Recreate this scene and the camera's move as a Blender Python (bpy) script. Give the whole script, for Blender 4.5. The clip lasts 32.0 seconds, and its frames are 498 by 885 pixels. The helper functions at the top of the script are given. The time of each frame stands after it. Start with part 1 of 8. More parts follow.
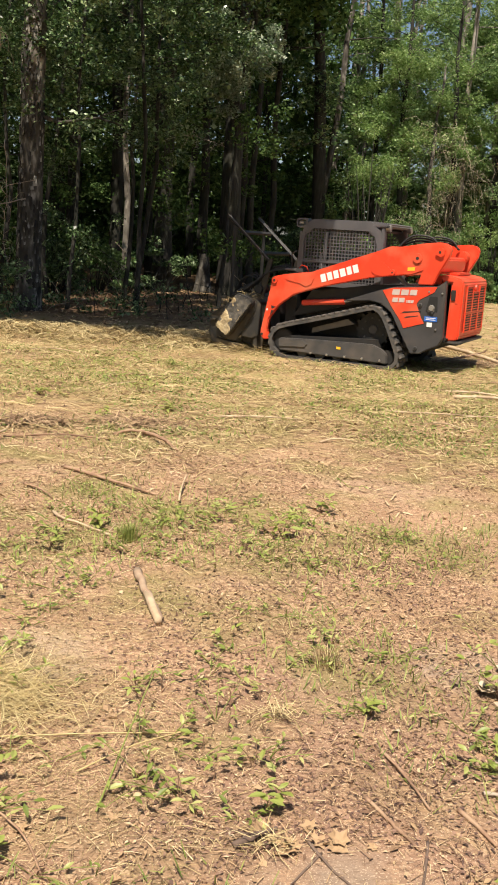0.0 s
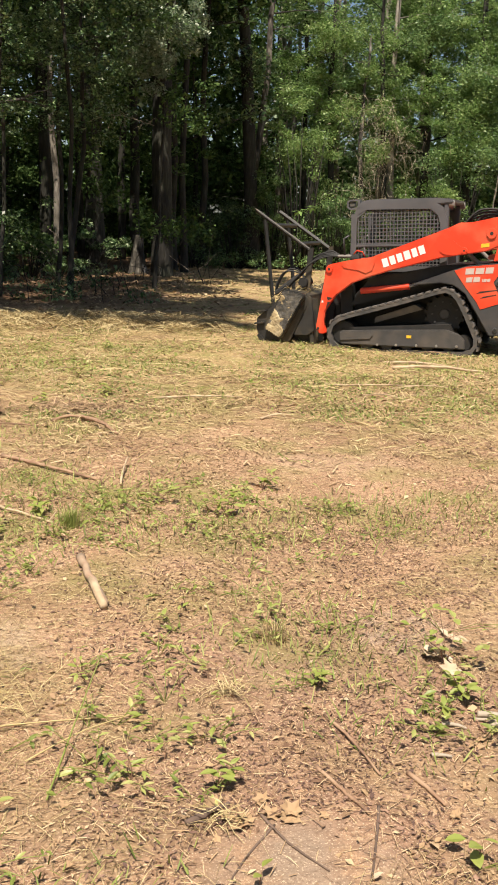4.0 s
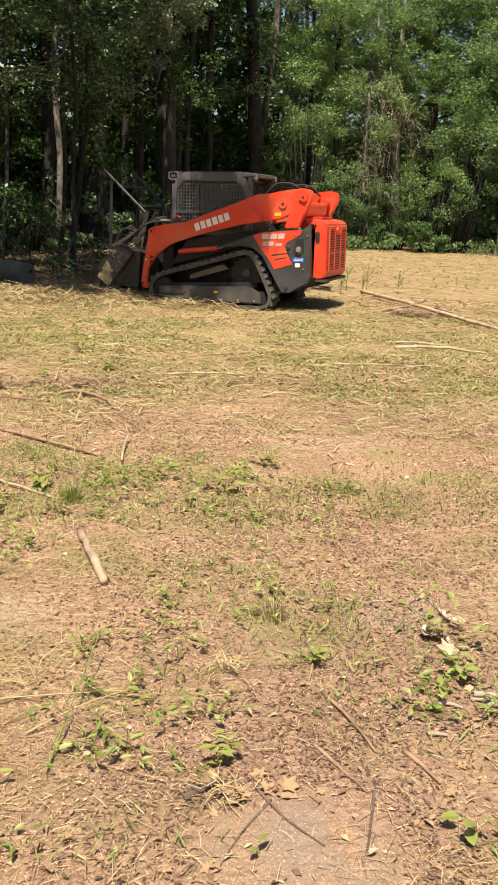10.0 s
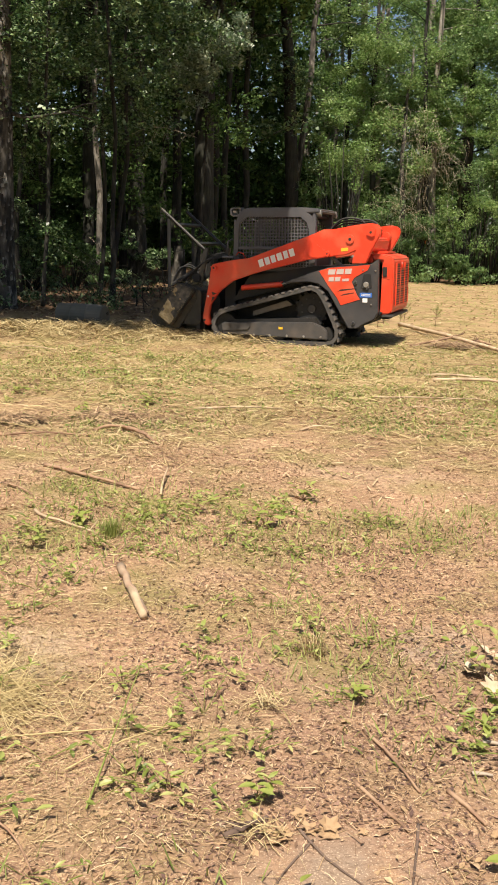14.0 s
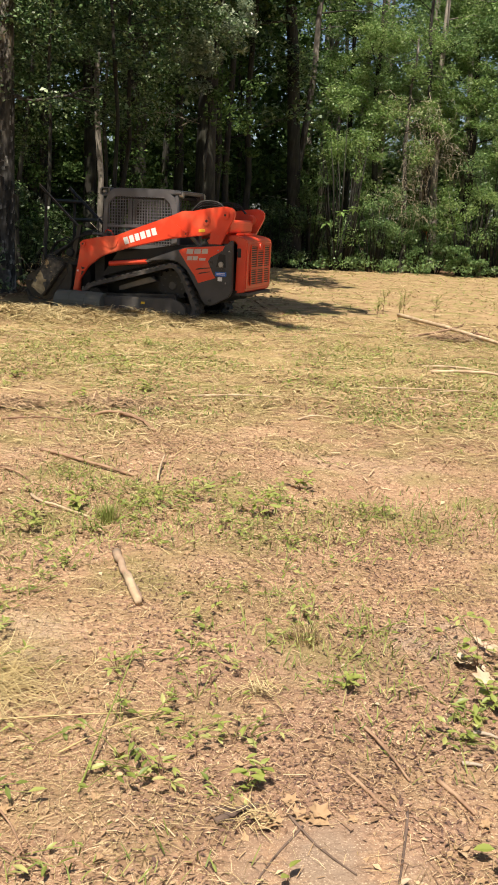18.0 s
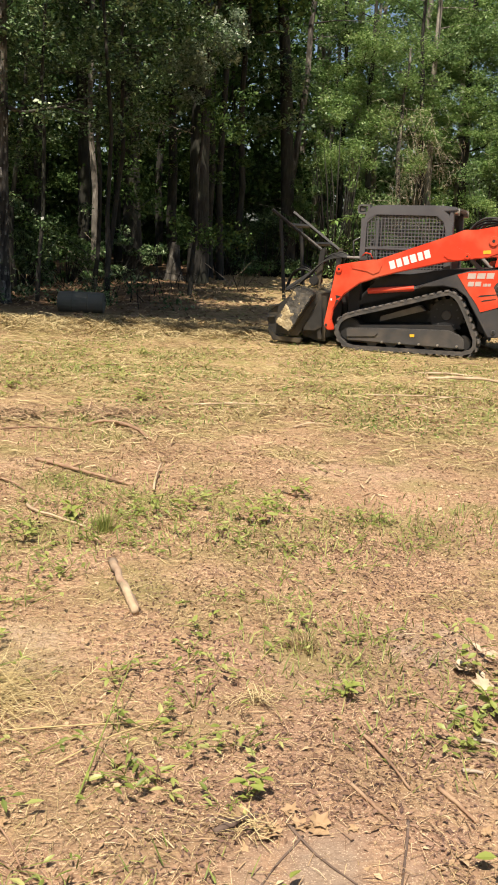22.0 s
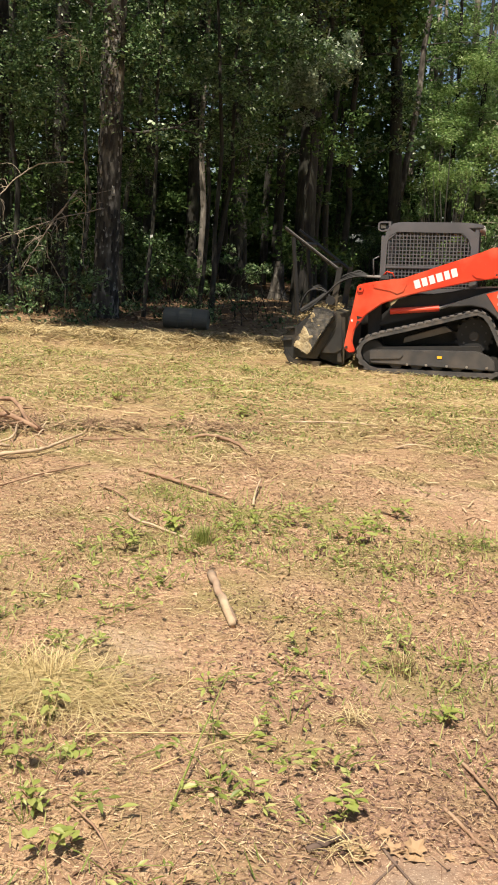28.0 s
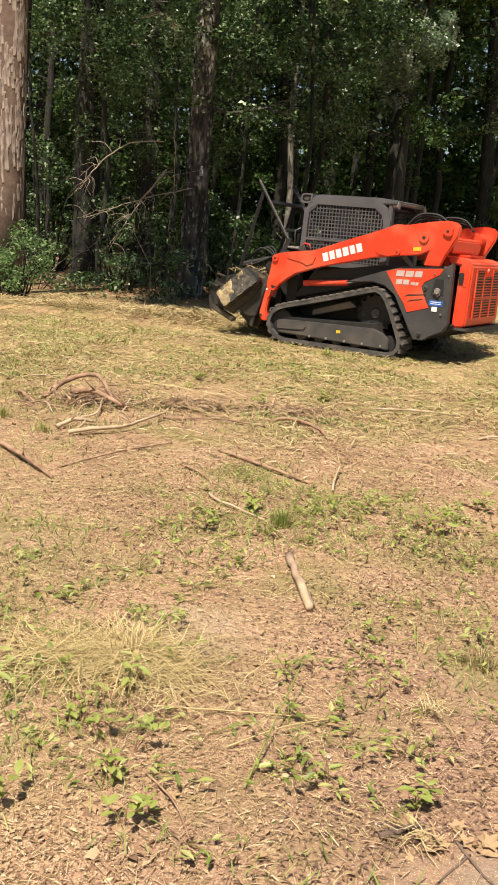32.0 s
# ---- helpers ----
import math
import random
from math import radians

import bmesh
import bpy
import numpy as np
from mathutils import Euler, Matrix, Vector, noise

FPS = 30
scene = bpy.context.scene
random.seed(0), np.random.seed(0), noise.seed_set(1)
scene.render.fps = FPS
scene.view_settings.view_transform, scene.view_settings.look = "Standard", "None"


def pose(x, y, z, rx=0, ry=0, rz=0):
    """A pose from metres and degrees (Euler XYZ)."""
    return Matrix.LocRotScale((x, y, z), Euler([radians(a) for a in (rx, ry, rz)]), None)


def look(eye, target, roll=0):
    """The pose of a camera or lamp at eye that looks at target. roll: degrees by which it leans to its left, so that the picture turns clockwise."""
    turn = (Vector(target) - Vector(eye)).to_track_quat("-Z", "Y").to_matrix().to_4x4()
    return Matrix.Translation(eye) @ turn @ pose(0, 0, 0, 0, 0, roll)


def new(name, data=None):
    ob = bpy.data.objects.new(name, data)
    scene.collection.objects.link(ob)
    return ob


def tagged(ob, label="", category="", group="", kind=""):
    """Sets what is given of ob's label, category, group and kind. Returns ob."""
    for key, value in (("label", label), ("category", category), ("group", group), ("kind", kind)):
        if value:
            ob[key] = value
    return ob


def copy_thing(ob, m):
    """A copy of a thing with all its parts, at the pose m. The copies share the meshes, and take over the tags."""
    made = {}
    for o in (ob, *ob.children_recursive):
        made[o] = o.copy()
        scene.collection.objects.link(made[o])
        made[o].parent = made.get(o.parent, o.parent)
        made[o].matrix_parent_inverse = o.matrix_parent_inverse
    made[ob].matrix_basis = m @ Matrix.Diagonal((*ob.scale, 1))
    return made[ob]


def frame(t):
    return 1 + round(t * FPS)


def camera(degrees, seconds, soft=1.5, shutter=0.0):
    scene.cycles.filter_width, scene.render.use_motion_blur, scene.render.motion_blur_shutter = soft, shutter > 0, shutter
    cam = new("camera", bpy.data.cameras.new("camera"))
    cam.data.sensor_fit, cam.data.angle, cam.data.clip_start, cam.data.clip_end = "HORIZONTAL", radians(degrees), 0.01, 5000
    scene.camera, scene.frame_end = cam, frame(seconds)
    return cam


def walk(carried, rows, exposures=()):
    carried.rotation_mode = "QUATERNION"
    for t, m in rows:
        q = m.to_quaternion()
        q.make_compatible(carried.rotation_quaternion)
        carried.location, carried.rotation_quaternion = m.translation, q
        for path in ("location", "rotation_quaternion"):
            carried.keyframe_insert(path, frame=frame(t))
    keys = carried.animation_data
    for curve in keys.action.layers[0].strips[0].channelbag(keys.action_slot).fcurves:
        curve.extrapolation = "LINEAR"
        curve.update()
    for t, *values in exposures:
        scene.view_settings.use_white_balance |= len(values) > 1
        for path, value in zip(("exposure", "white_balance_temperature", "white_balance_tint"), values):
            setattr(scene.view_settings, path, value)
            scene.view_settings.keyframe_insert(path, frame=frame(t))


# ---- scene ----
cam = camera(29.9, 32.0, soft=1.8)
# seconds, x, y, z, pitch, roll, yaw of the hand-held camera
PATH = [
    (0, 0.000, 0.000, 1.600, -12.00, -3.70, 0.00),
    (0.5, 0.003, 0.004, 1.597, -11.98, -3.58, -0.15),
    (1, 0.006, 0.009, 1.594, -12.12, -3.53, -0.28),
    (1.5, 0.004, 0.010, 1.597, -12.31, -3.64, -0.30),
    (2, 0.004, 0.009, 1.590, -12.38, -3.60, -0.20),
    (2.5, 0.012, 0.009, 1.592, -12.69, -3.08, -0.71),
    (3, 0.019, 0.011, 1.595, -12.68, -2.18, -2.11),
    (3.5, 0.028, 0.011, 1.595, -12.78, -1.66, -3.25),
    (4, 0.032, 0.013, 1.590, -13.08, -1.67, -3.91),
    (4.5, 0.038, 0.011, 1.595, -13.38, -1.48, -4.44),
    (6.5, 0.033, 0.008, 1.591, -13.82, -1.91, -3.97),
    (7, 0.033, 0.009, 1.592, -14.12, -1.97, -3.95),
    (7.5, 0.033, 0.008, 1.596, -14.30, -2.03, -4.01),
    (8, 0.027, 0.008, 1.592, -14.28, -2.13, -3.97),
    (8.5, 0.028, 0.012, 1.593, -14.42, -2.16, -3.98),
    (9, 0.026, 0.010, 1.596, -14.61, -2.29, -4.05),
    (9.5, 0.027, 0.012, 1.593, -14.59, -2.45, -3.91),
    (10, 0.026, 0.012, 1.593, -14.47, -2.51, -3.68),
    (10.5, 0.026, 0.006, 1.598, -14.46, -2.47, -3.64),
    (11, 0.030, 0.010, 1.597, -14.54, -2.43, -3.73),
    (11.5, 0.026, -0.000, 1.604, -14.73, -2.44, -3.90),
    (12, 0.025, 0.013, 1.593, -14.64, -2.27, -3.88),
    (12.5, 0.029, 0.004, 1.597, -14.34, -1.82, -3.65),
    (13, 0.029, 0.007, 1.596, -14.17, -1.59, -3.07),
    (13.5, 0.026, 0.009, 1.594, -13.71, -1.58, -2.26),
    (14, 0.020, 0.009, 1.599, -12.52, -1.76, -1.48),
    (14.5, 0.018, 0.009, 1.598, -12.02, -2.20, -0.91),
    (16.5, 0.013, 0.007, 1.594, -12.35, -2.96, -0.51),
    (17, 0.012, 0.009, 1.594, -12.49, -3.06, -0.79),
    (17.5, 0.013, 0.009, 1.596, -12.85, -2.94, -1.14),
    (18, 0.018, 0.002, 1.601, -13.24, -2.82, -1.43),
    (18.5, 0.016, 0.010, 1.595, -13.73, -2.93, -1.65),
    (19, 0.018, 0.004, 1.599, -13.99, -3.01, -1.90),
    (19.5, 0.017, 0.010, 1.595, -14.23, -3.08, -2.12),
    (20, 0.019, 0.005, 1.596, -14.24, -3.07, -2.09),
    (20.5, 0.018, 0.002, 1.596, -14.07, -2.74, -2.34),
    (21, 0.026, 0.008, 1.597, -13.61, -2.15, -2.71),
    (21.5, 0.024, 0.014, 1.596, -12.99, -2.01, -2.48),
    (22, 0.020, 0.015, 1.591, -12.67, -2.36, -1.77),
    (22.5, 0.019, 0.010, 1.592, -12.61, -2.84, -1.09),
    (23, 0.011, 0.008, 1.588, -12.47, -3.22, -0.02),
    (23.5, 0.007, 0.008, 1.583, -12.46, -2.98, 2.09),
    (24, -0.001, 0.006, 1.586, -12.19, -2.44, 4.21),
    (24.5, -0.002, 0.006, 1.584, -11.69, -2.09, 5.36),
    (25, -0.008, 0.004, 1.579, -11.72, -2.51, 5.34),
    (25.5, -0.006, 0.004, 1.581, -11.83, -2.68, 5.02),
    (26, -0.006, 0.010, 1.580, -11.76, -2.82, 4.83),
    (26.5, -0.011, 0.008, 1.579, -11.64, -3.01, 4.67),
    (28.5, -0.002, 0.017, 1.572, -11.95, -3.10, 4.43),
    (29, 0.005, 0.021, 1.576, -12.40, -2.72, 4.27),
    (29.5, -0.002, 0.010, 1.576, -12.28, -2.82, 5.46),
    (30, -0.022, 0.000, 1.578, -12.09, -3.51, 6.70),
    (30.5, -0.035, 0.002, 1.577, -12.09, -3.94, 7.87),
    (31, -0.043, -0.007, 1.586, -12.81, -4.12, 9.24),
    (31.5, -0.045, -0.007, 1.582, -13.22, -4.22, 9.70),
    (32, -0.044, -0.007, 1.580, -13.17, -4.47, 9.53),
]
walk(cam, [(t, pose(x, y, z, 90 + p, r, w)) for t, x, y, z, p, r, w in PATH], exposures=[(0.0, 0.80, 6500, 11), (32.0, 0.80, 6500, 11)])

# ---- light: high sun behind the camera, clear sky ----
SUN = Vector((-0.10, -0.42, 0.90)).normalized()
world = bpy.data.worlds.new("sky")
scene.world = world
world.use_nodes = True
wn = world.node_tree
sky = wn.nodes.new("ShaderNodeTexSky")
sky.sky_type = "NISHITA"
sky.sun_disc = False
sky.sun_elevation = math.asin(SUN.z)
sky.sun_rotation = math.atan2(SUN.x, SUN.y)
sky.air_density, sky.dust_density = 1.0, 1.5
wn.nodes["Background"].inputs["Strength"].default_value = 0.06
wn.links.new(sky.outputs[0], wn.nodes["Background"].inputs["Color"])
sun_data = bpy.data.lights.new("sun", "SUN")
sun_data.energy, sun_data.angle, sun_data.color = 5.0, radians(0.6), (1.0, 0.90, 0.75)
sun = new("sun", sun_data)
sun.matrix_world = look(SUN * 60, (0, 0, 0))


# ---- materials ----
def ramp_mat(name, stops, scale=6.0, rough=0.8, metal=0.0, bump=0.0, bump_scale=None, island=0.0, obj_random=0.0,
             stretch=(1, 1, 1), translucent=0.0, spec=0.5, detail=6.0, coords="Object", dirt=None, dirt_scale=1.5, dirt_amount=0.5, coat=0.0):
    """A surface whose colour runs through stops by noise, with random shifts per piece, a second coarse layer of dirt and fine relief."""
    m = bpy.data.materials.new(name)
    m.use_nodes = True
    t = m.node_tree
    n, lk = t.nodes, t.links
    b = n["Principled BSDF"]
    b.inputs["Roughness"].default_value = rough
    b.inputs["Metallic"].default_value = metal
    b.inputs["Specular IOR Level"].default_value = spec
    b.inputs["Coat Weight"].default_value = coat
    tc = n.new("ShaderNodeTexCoord")
    mp = n.new("ShaderNodeMapping")
    mp.inputs["Scale"].default_value = stretch
    lk.new(tc.outputs[coords], mp.inputs["Vector"])
    nz = n.new("ShaderNodeTexNoise")
    nz.inputs["Scale"].default_value, nz.inputs["Detail"].default_value = scale, detail
    lk.new(mp.outputs[0], nz.inputs["Vector"])
    fac = nz.outputs["Fac"]
    if island or obj_random:
        geo = n.new("ShaderNodeNewGeometry") if island else n.new("ShaderNodeObjectInfo")
        src = geo.outputs["Random Per Island"] if island else geo.outputs["Random"]
        mix = n.new("ShaderNodeMath")
        mix.operation = "MULTIPLY_ADD"
        sub = n.new("ShaderNodeMath")
        sub.operation = "SUBTRACT"
        lk.new(src, sub.inputs[0])
        sub.inputs[1].default_value = 0.5
        lk.new(sub.outputs[0], mix.inputs[0])
        mix.inputs[1].default_value = island or obj_random
        lk.new(fac, mix.inputs[2])
        fac = mix.outputs[0]
    rp = n.new("ShaderNodeValToRGB")
    els = rp.color_ramp.elements
    lo, hi = (0.28, 0.72) if not island else (0.08, 0.92)
    for i, c in enumerate(stops):
        p = lo + (hi - lo) * i / max(1, len(stops) - 1)
        e = els[i] if i < 2 else els.new(p)
        e.position, e.color = p, (*c, 1)
    if len(stops) == 1:
        els[1].color = (*stops[0], 1)
    lk.new(fac, rp.inputs["Fac"])
    col = rp.outputs["Color"]
    if dirt:
        dn = n.new("ShaderNodeTexNoise")
        dn.inputs["Scale"].default_value, dn.inputs["Detail"].default_value = dirt_scale, 8.0
        lk.new(tc.outputs[coords], dn.inputs["Vector"])
        dr = n.new("ShaderNodeMapRange")
        dr.inputs["From Min"].default_value, dr.inputs["From Max"].default_value = 0.45, 0.75
        dr.inputs["To Max"].default_value = dirt_amount
        lk.new(dn.outputs["Fac"], dr.inputs["Value"])
        dm = n.new("ShaderNodeMixRGB")
        lk.new(dr.outputs[0], dm.inputs["Fac"])
        lk.new(col, dm.inputs["Color1"])
        dm.inputs["Color2"].default_value = (*dirt, 1)
        col = dm.outputs["Color"]
    lk.new(col, b.inputs["Base Color"])
    if bump:
        bp = n.new("ShaderNodeBump")
        bp.inputs["Strength"].default_value, bp.inputs["Distance"].default_value = bump, 0.02
        bz = n.new("ShaderNodeTexNoise")
        bz.inputs["Scale"].default_value, bz.inputs["Detail"].default_value = bump_scale or scale * 3, 8.0
        lk.new(mp.outputs[0], bz.inputs["Vector"])
        lk.new(bz.outputs["Fac"], bp.inputs["Height"])
        lk.new(bp.outputs[0], b.inputs["Normal"])
    if translucent:
        tr = n.new("ShaderNodeBsdfTranslucent")
        lk.new(col, tr.inputs["Color"])
        mx = n.new("ShaderNodeMixShader")
        mx.inputs[0].default_value = translucent
        out = n["Material Output"]
        lk.new(b.outputs[0], mx.inputs[1])
        lk.new(tr.outputs[0], mx.inputs[2])
        lk.new(mx.outputs[0], out.inputs["Surface"])
    return m


ORANGE = ramp_mat("orange_paint", [(0.66, 0.042, 0.013), (0.74, 0.058, 0.018)], 3, 0.42, dirt=(0.44, 0.21, 0.11), dirt_scale=2.6, dirt_amount=0.5, bump=0.03, bump_scale=60, coat=0.15)
PANEL_GREY = ramp_mat("dark_grey_plastic", [(0.035, 0.034, 0.036), (0.055, 0.053, 0.055)], 4, 0.5, dirt=(0.16, 0.12, 0.085), dirt_scale=3, dirt_amount=0.4, bump=0.08, bump_scale=90)
CAB_GREY = ramp_mat("cab_grey_paint", [(0.075, 0.074, 0.080), (0.105, 0.103, 0.110)], 3, 0.4, dirt=(0.16, 0.145, 0.13), dirt_scale=4, dirt_amount=0.25)
FRAME_GREY = ramp_mat("undercarriage_grey", [(0.038, 0.037, 0.037), (0.065, 0.062, 0.06)], 5, 0.6, dirt=(0.15, 0.12, 0.092), dirt_scale=3, dirt_amount=0.45, bump=0.15, bump_scale=40)
BLACK = ramp_mat("black_steel", [(0.008, 0.008, 0.008), (0.02, 0.019, 0.018)], 5, 0.6, dirt=(0.06, 0.045, 0.03), dirt_scale=3, dirt_amount=0.4)
RUBBER = ramp_mat("track_rubber", [(0.035, 0.034, 0.033), (0.07, 0.066, 0.062)], 9, 0.8, dirt=(0.19, 0.155, 0.125), dirt_scale=5, dirt_amount=0.5, bump=0.3, bump_scale=50)
STEEL = ramp_mat("bare_steel", [(0.35, 0.33, 0.3), (0.5, 0.48, 0.45)], 10, 0.4, metal=0.7, dirt=(0.2, 0.15, 0.1), dirt_scale=6, dirt_amount=0.5)
PALE_STEEL = ramp_mat("dusty_steel", [(0.12, 0.108, 0.096), (0.19, 0.17, 0.15)], 6, 0.7, dirt=(0.2, 0.16, 0.12), dirt_scale=3, dirt_amount=0.6)
HEAD_STEEL = ramp_mat("mulcher_steel", [(0.02, 0.02, 0.02), (0.045, 0.043, 0.04)], 5, 0.5, metal=0.2, dirt=(0.25, 0.18, 0.09), dirt_scale=2.6, dirt_amount=0.55, bump=0.15, bump_scale=30)
MUDDY = ramp_mat("muddy_plate", [(0.03, 0.029, 0.027), (0.075, 0.07, 0.062), (0.16, 0.14, 0.11)], 14, 0.85, bump=0.7, bump_scale=40, detail=9.0)
TAN_MUD = ramp_mat("yellow_clay", [(0.20, 0.15, 0.085), (0.40, 0.31, 0.17), (0.56, 0.46, 0.28)], 12, 0.9, bump=0.7, bump_scale=40, dirt=(0.07, 0.062, 0.05), dirt_scale=7, dirt_amount=0.7, detail=9.0)
WHITE = ramp_mat("white_vinyl", [(0.72, 0.70, 0.68), (0.8, 0.78, 0.76)], 8, 0.5)
SILVER = ramp_mat("silver_vinyl", [(0.45, 0.36, 0.32), (0.55, 0.46, 0.42)], 8, 0.45)
YELLOW = ramp_mat("yellow_sticker", [(0.75, 0.42, 0.02), (0.8, 0.5, 0.04)], 8, 0.5)
BLUE = ramp_mat("blue_sticker", [(0.02, 0.10, 0.42), (0.03, 0.15, 0.55)], 8, 0.5)
HOSE = ramp_mat("hose_rubber", [(0.015, 0.015, 0.015), (0.03, 0.028, 0.026)], 20, 0.7)
GLASS_DARK = ramp_mat("cab_interior", [(0.012, 0.011, 0.012), (0.02, 0.018, 0.018)], 5, 0.6)
# near-black bark: part of the wood's shade is put into this colour
BARK_DARK = ramp_mat("shade_darkened_bark", [(0.009, 0.008, 0.007), (0.02, 0.018, 0.015), (0.045, 0.041, 0.034)], 5, 0.95, bump=0.9, bump_scale=10, stretch=(3, 3, 0.6), dirt=(0.05, 0.06, 0.03), dirt_scale=1.2, dirt_amount=0.5)
BARK_PALE = ramp_mat("pale_lichen_bark", [(0.07, 0.06, 0.048), (0.23, 0.205, 0.17), (0.42, 0.385, 0.335)], 3.2, 0.95, bump=0.8, bump_scale=12, stretch=(2, 2, 0.8), dirt=(0.06, 0.05, 0.04), dirt_scale=2.0, dirt_amount=0.7)
BARK_PATCH = ramp_mat("lichen_patched_bark", [(0.018, 0.016, 0.014), (0.038, 0.034, 0.028), (0.10, 0.09, 0.075), (0.42, 0.39, 0.34)], 2.6, 0.95, bump=0.8, bump_scale=12, stretch=(2.4, 2.4, 0.9), dirt=(0.03, 0.026, 0.02), dirt_scale=1.3, dirt_amount=0.8)
BARK_PINE = ramp_mat("pine_bark", [(0.14, 0.108, 0.09), (0.26, 0.205, 0.17), (0.38, 0.31, 0.26)], 6, 0.95, bump=0.9, bump_scale=14, stretch=(2.5, 2.5, 0.7), obj_random=0.1)
BARK_FLAKE = ramp_mat("flaking_patched_bark", [(0.02, 0.018, 0.016), (0.032, 0.029, 0.025), (0.06, 0.056, 0.049), (0.28, 0.268, 0.24)], 7, 0.95, bump=0.9, bump_scale=14, stretch=(2.5, 2.5, 0.8), obj_random=0.45)
PINE_GAP = ramp_mat("pine_bark_furrow", [(0.09, 0.06, 0.045), (0.17, 0.115, 0.085)], 8, 0.95, bump=0.5)
TWIG_PALE = ramp_mat("dead_pale_wood", [(0.26, 0.21, 0.16), (0.42, 0.35, 0.27)], 9, 0.9, bump=0.3, island=0.5)
TWIG_TAN = ramp_mat("dry_tan_vines", [(0.38, 0.31, 0.22), (0.54, 0.46, 0.34), (0.66, 0.58, 0.45)], 9, 0.9, obj_random=0.6)
WOOD_FRESH = ramp_mat("stripped_wood", [(0.28, 0.195, 0.12), (0.48, 0.36, 0.23), (0.58, 0.46, 0.31)], 7, 0.85, bump=0.5, dirt=(0.22, 0.145, 0.09), dirt_scale=4, dirt_amount=0.75)
STICK_BARK = ramp_mat("peeling_grey_tan_bark", [(0.14, 0.095, 0.065), (0.30, 0.22, 0.15), (0.46, 0.36, 0.25)], 7, 0.85, bump=0.4, dirt=(0.28, 0.15, 0.09), dirt_scale=9, dirt_amount=0.7)
WOOD_RED = ramp_mat("reddish_branch", [(0.12, 0.07, 0.045), (0.26, 0.155, 0.095), (0.40, 0.27, 0.17)], 8, 0.9, bump=0.5)
# top tone raised so that some leaves carry sun glints in their colour
LEAF_DARK = ramp_mat("dark_glossy_leaves", [(0.016, 0.037, 0.011), (0.041, 0.088, 0.026), (0.098, 0.178, 0.056), (0.28, 0.37, 0.18)], 0.8, 0.43, island=0.9, translucent=0.25, spec=0.5)
# paler leaf copy for one clump, with its sunlight put into the colour
LEAF_SILVER = ramp_mat("sunlit_pale_leaves", [(0.08, 0.13, 0.075), (0.20, 0.27, 0.165), (0.40, 0.46, 0.33)], 0.8, 0.3, island=0.9, translucent=0.3, spec=0.6)
# matte copy of the dark leaves, toned down for the wood's shaded depth
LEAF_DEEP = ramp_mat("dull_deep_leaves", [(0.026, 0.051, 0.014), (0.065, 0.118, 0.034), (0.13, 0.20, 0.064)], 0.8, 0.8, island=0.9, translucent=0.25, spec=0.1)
LEAF_MID = ramp_mat("green_leaves", [(0.058, 0.112, 0.034), (0.128, 0.228, 0.072), (0.245, 0.345, 0.135)], 0.7, 0.42, island=0.9, translucent=0.34)
LEAF_BRIGHT = ramp_mat("bright_young_leaves", [(0.085, 0.155, 0.036), (0.165, 0.28, 0.072), (0.31, 0.40, 0.155)], 0.8, 0.48, island=0.9, translucent=0.35)
PLANT_GREEN = ramp_mat("weed_leaves", [(0.14, 0.18, 0.035), (0.27, 0.32, 0.07), (0.45, 0.45, 0.17)], 5, 0.45, island=0.9, translucent=0.35)
GRASS_DRY = ramp_mat("dry_straw", [(0.15, 0.098, 0.042), (0.30, 0.22, 0.095), (0.43, 0.335, 0.16), (0.56, 0.46, 0.25)], 1.3, 0.75, island=0.95, translucent=0.1)
GOLD_STRAW = ramp_mat("golden_straw", [(0.32, 0.235, 0.10), (0.50, 0.39, 0.18), (0.66, 0.545, 0.30)], 1.3, 0.6, island=0.9, translucent=0.15)
GRASS_GREEN = ramp_mat("green_grass", [(0.13, 0.17, 0.035), (0.23, 0.275, 0.06), (0.38, 0.38, 0.13)], 1.2, 0.65, island=0.8, translucent=0.25)
WEED_GREEN = ramp_mat("weed_green", [(0.085, 0.16, 0.03), (0.16, 0.27, 0.05), (0.30, 0.40, 0.11)], 1.2, 0.6, island=0.8, translucent=0.25)
LITTER = ramp_mat("leaf_litter", [(0.145, 0.082, 0.047), (0.25, 0.155, 0.085), (0.36, 0.24, 0.13), (0.52, 0.375, 0.225)], 1.5, 0.8, island=1.0)
DARK_LITTER = ramp_mat("damp_brown_litter", [(0.095, 0.053, 0.04), (0.165, 0.095, 0.067), (0.28, 0.17, 0.115)], 1.5, 0.85, island=1.0)
PALE_LEAF = ramp_mat("bleached_dry_leaf", [(0.40, 0.31, 0.20), (0.56, 0.46, 0.33)], 12, 0.8, translucent=0.1)
RIBBON = ramp_mat("orange_flagging", [(0.85, 0.10, 0.02), (0.9, 0.16, 0.04)], 8, 0.5, translucent=0.2)
BARREL = ramp_mat("grey_plastic_drum", [(0.085, 0.085, 0.068), (0.14, 0.138, 0.115)], 3, 0.7, dirt=(0.09, 0.075, 0.055), dirt_scale=3, dirt_amount=0.6)


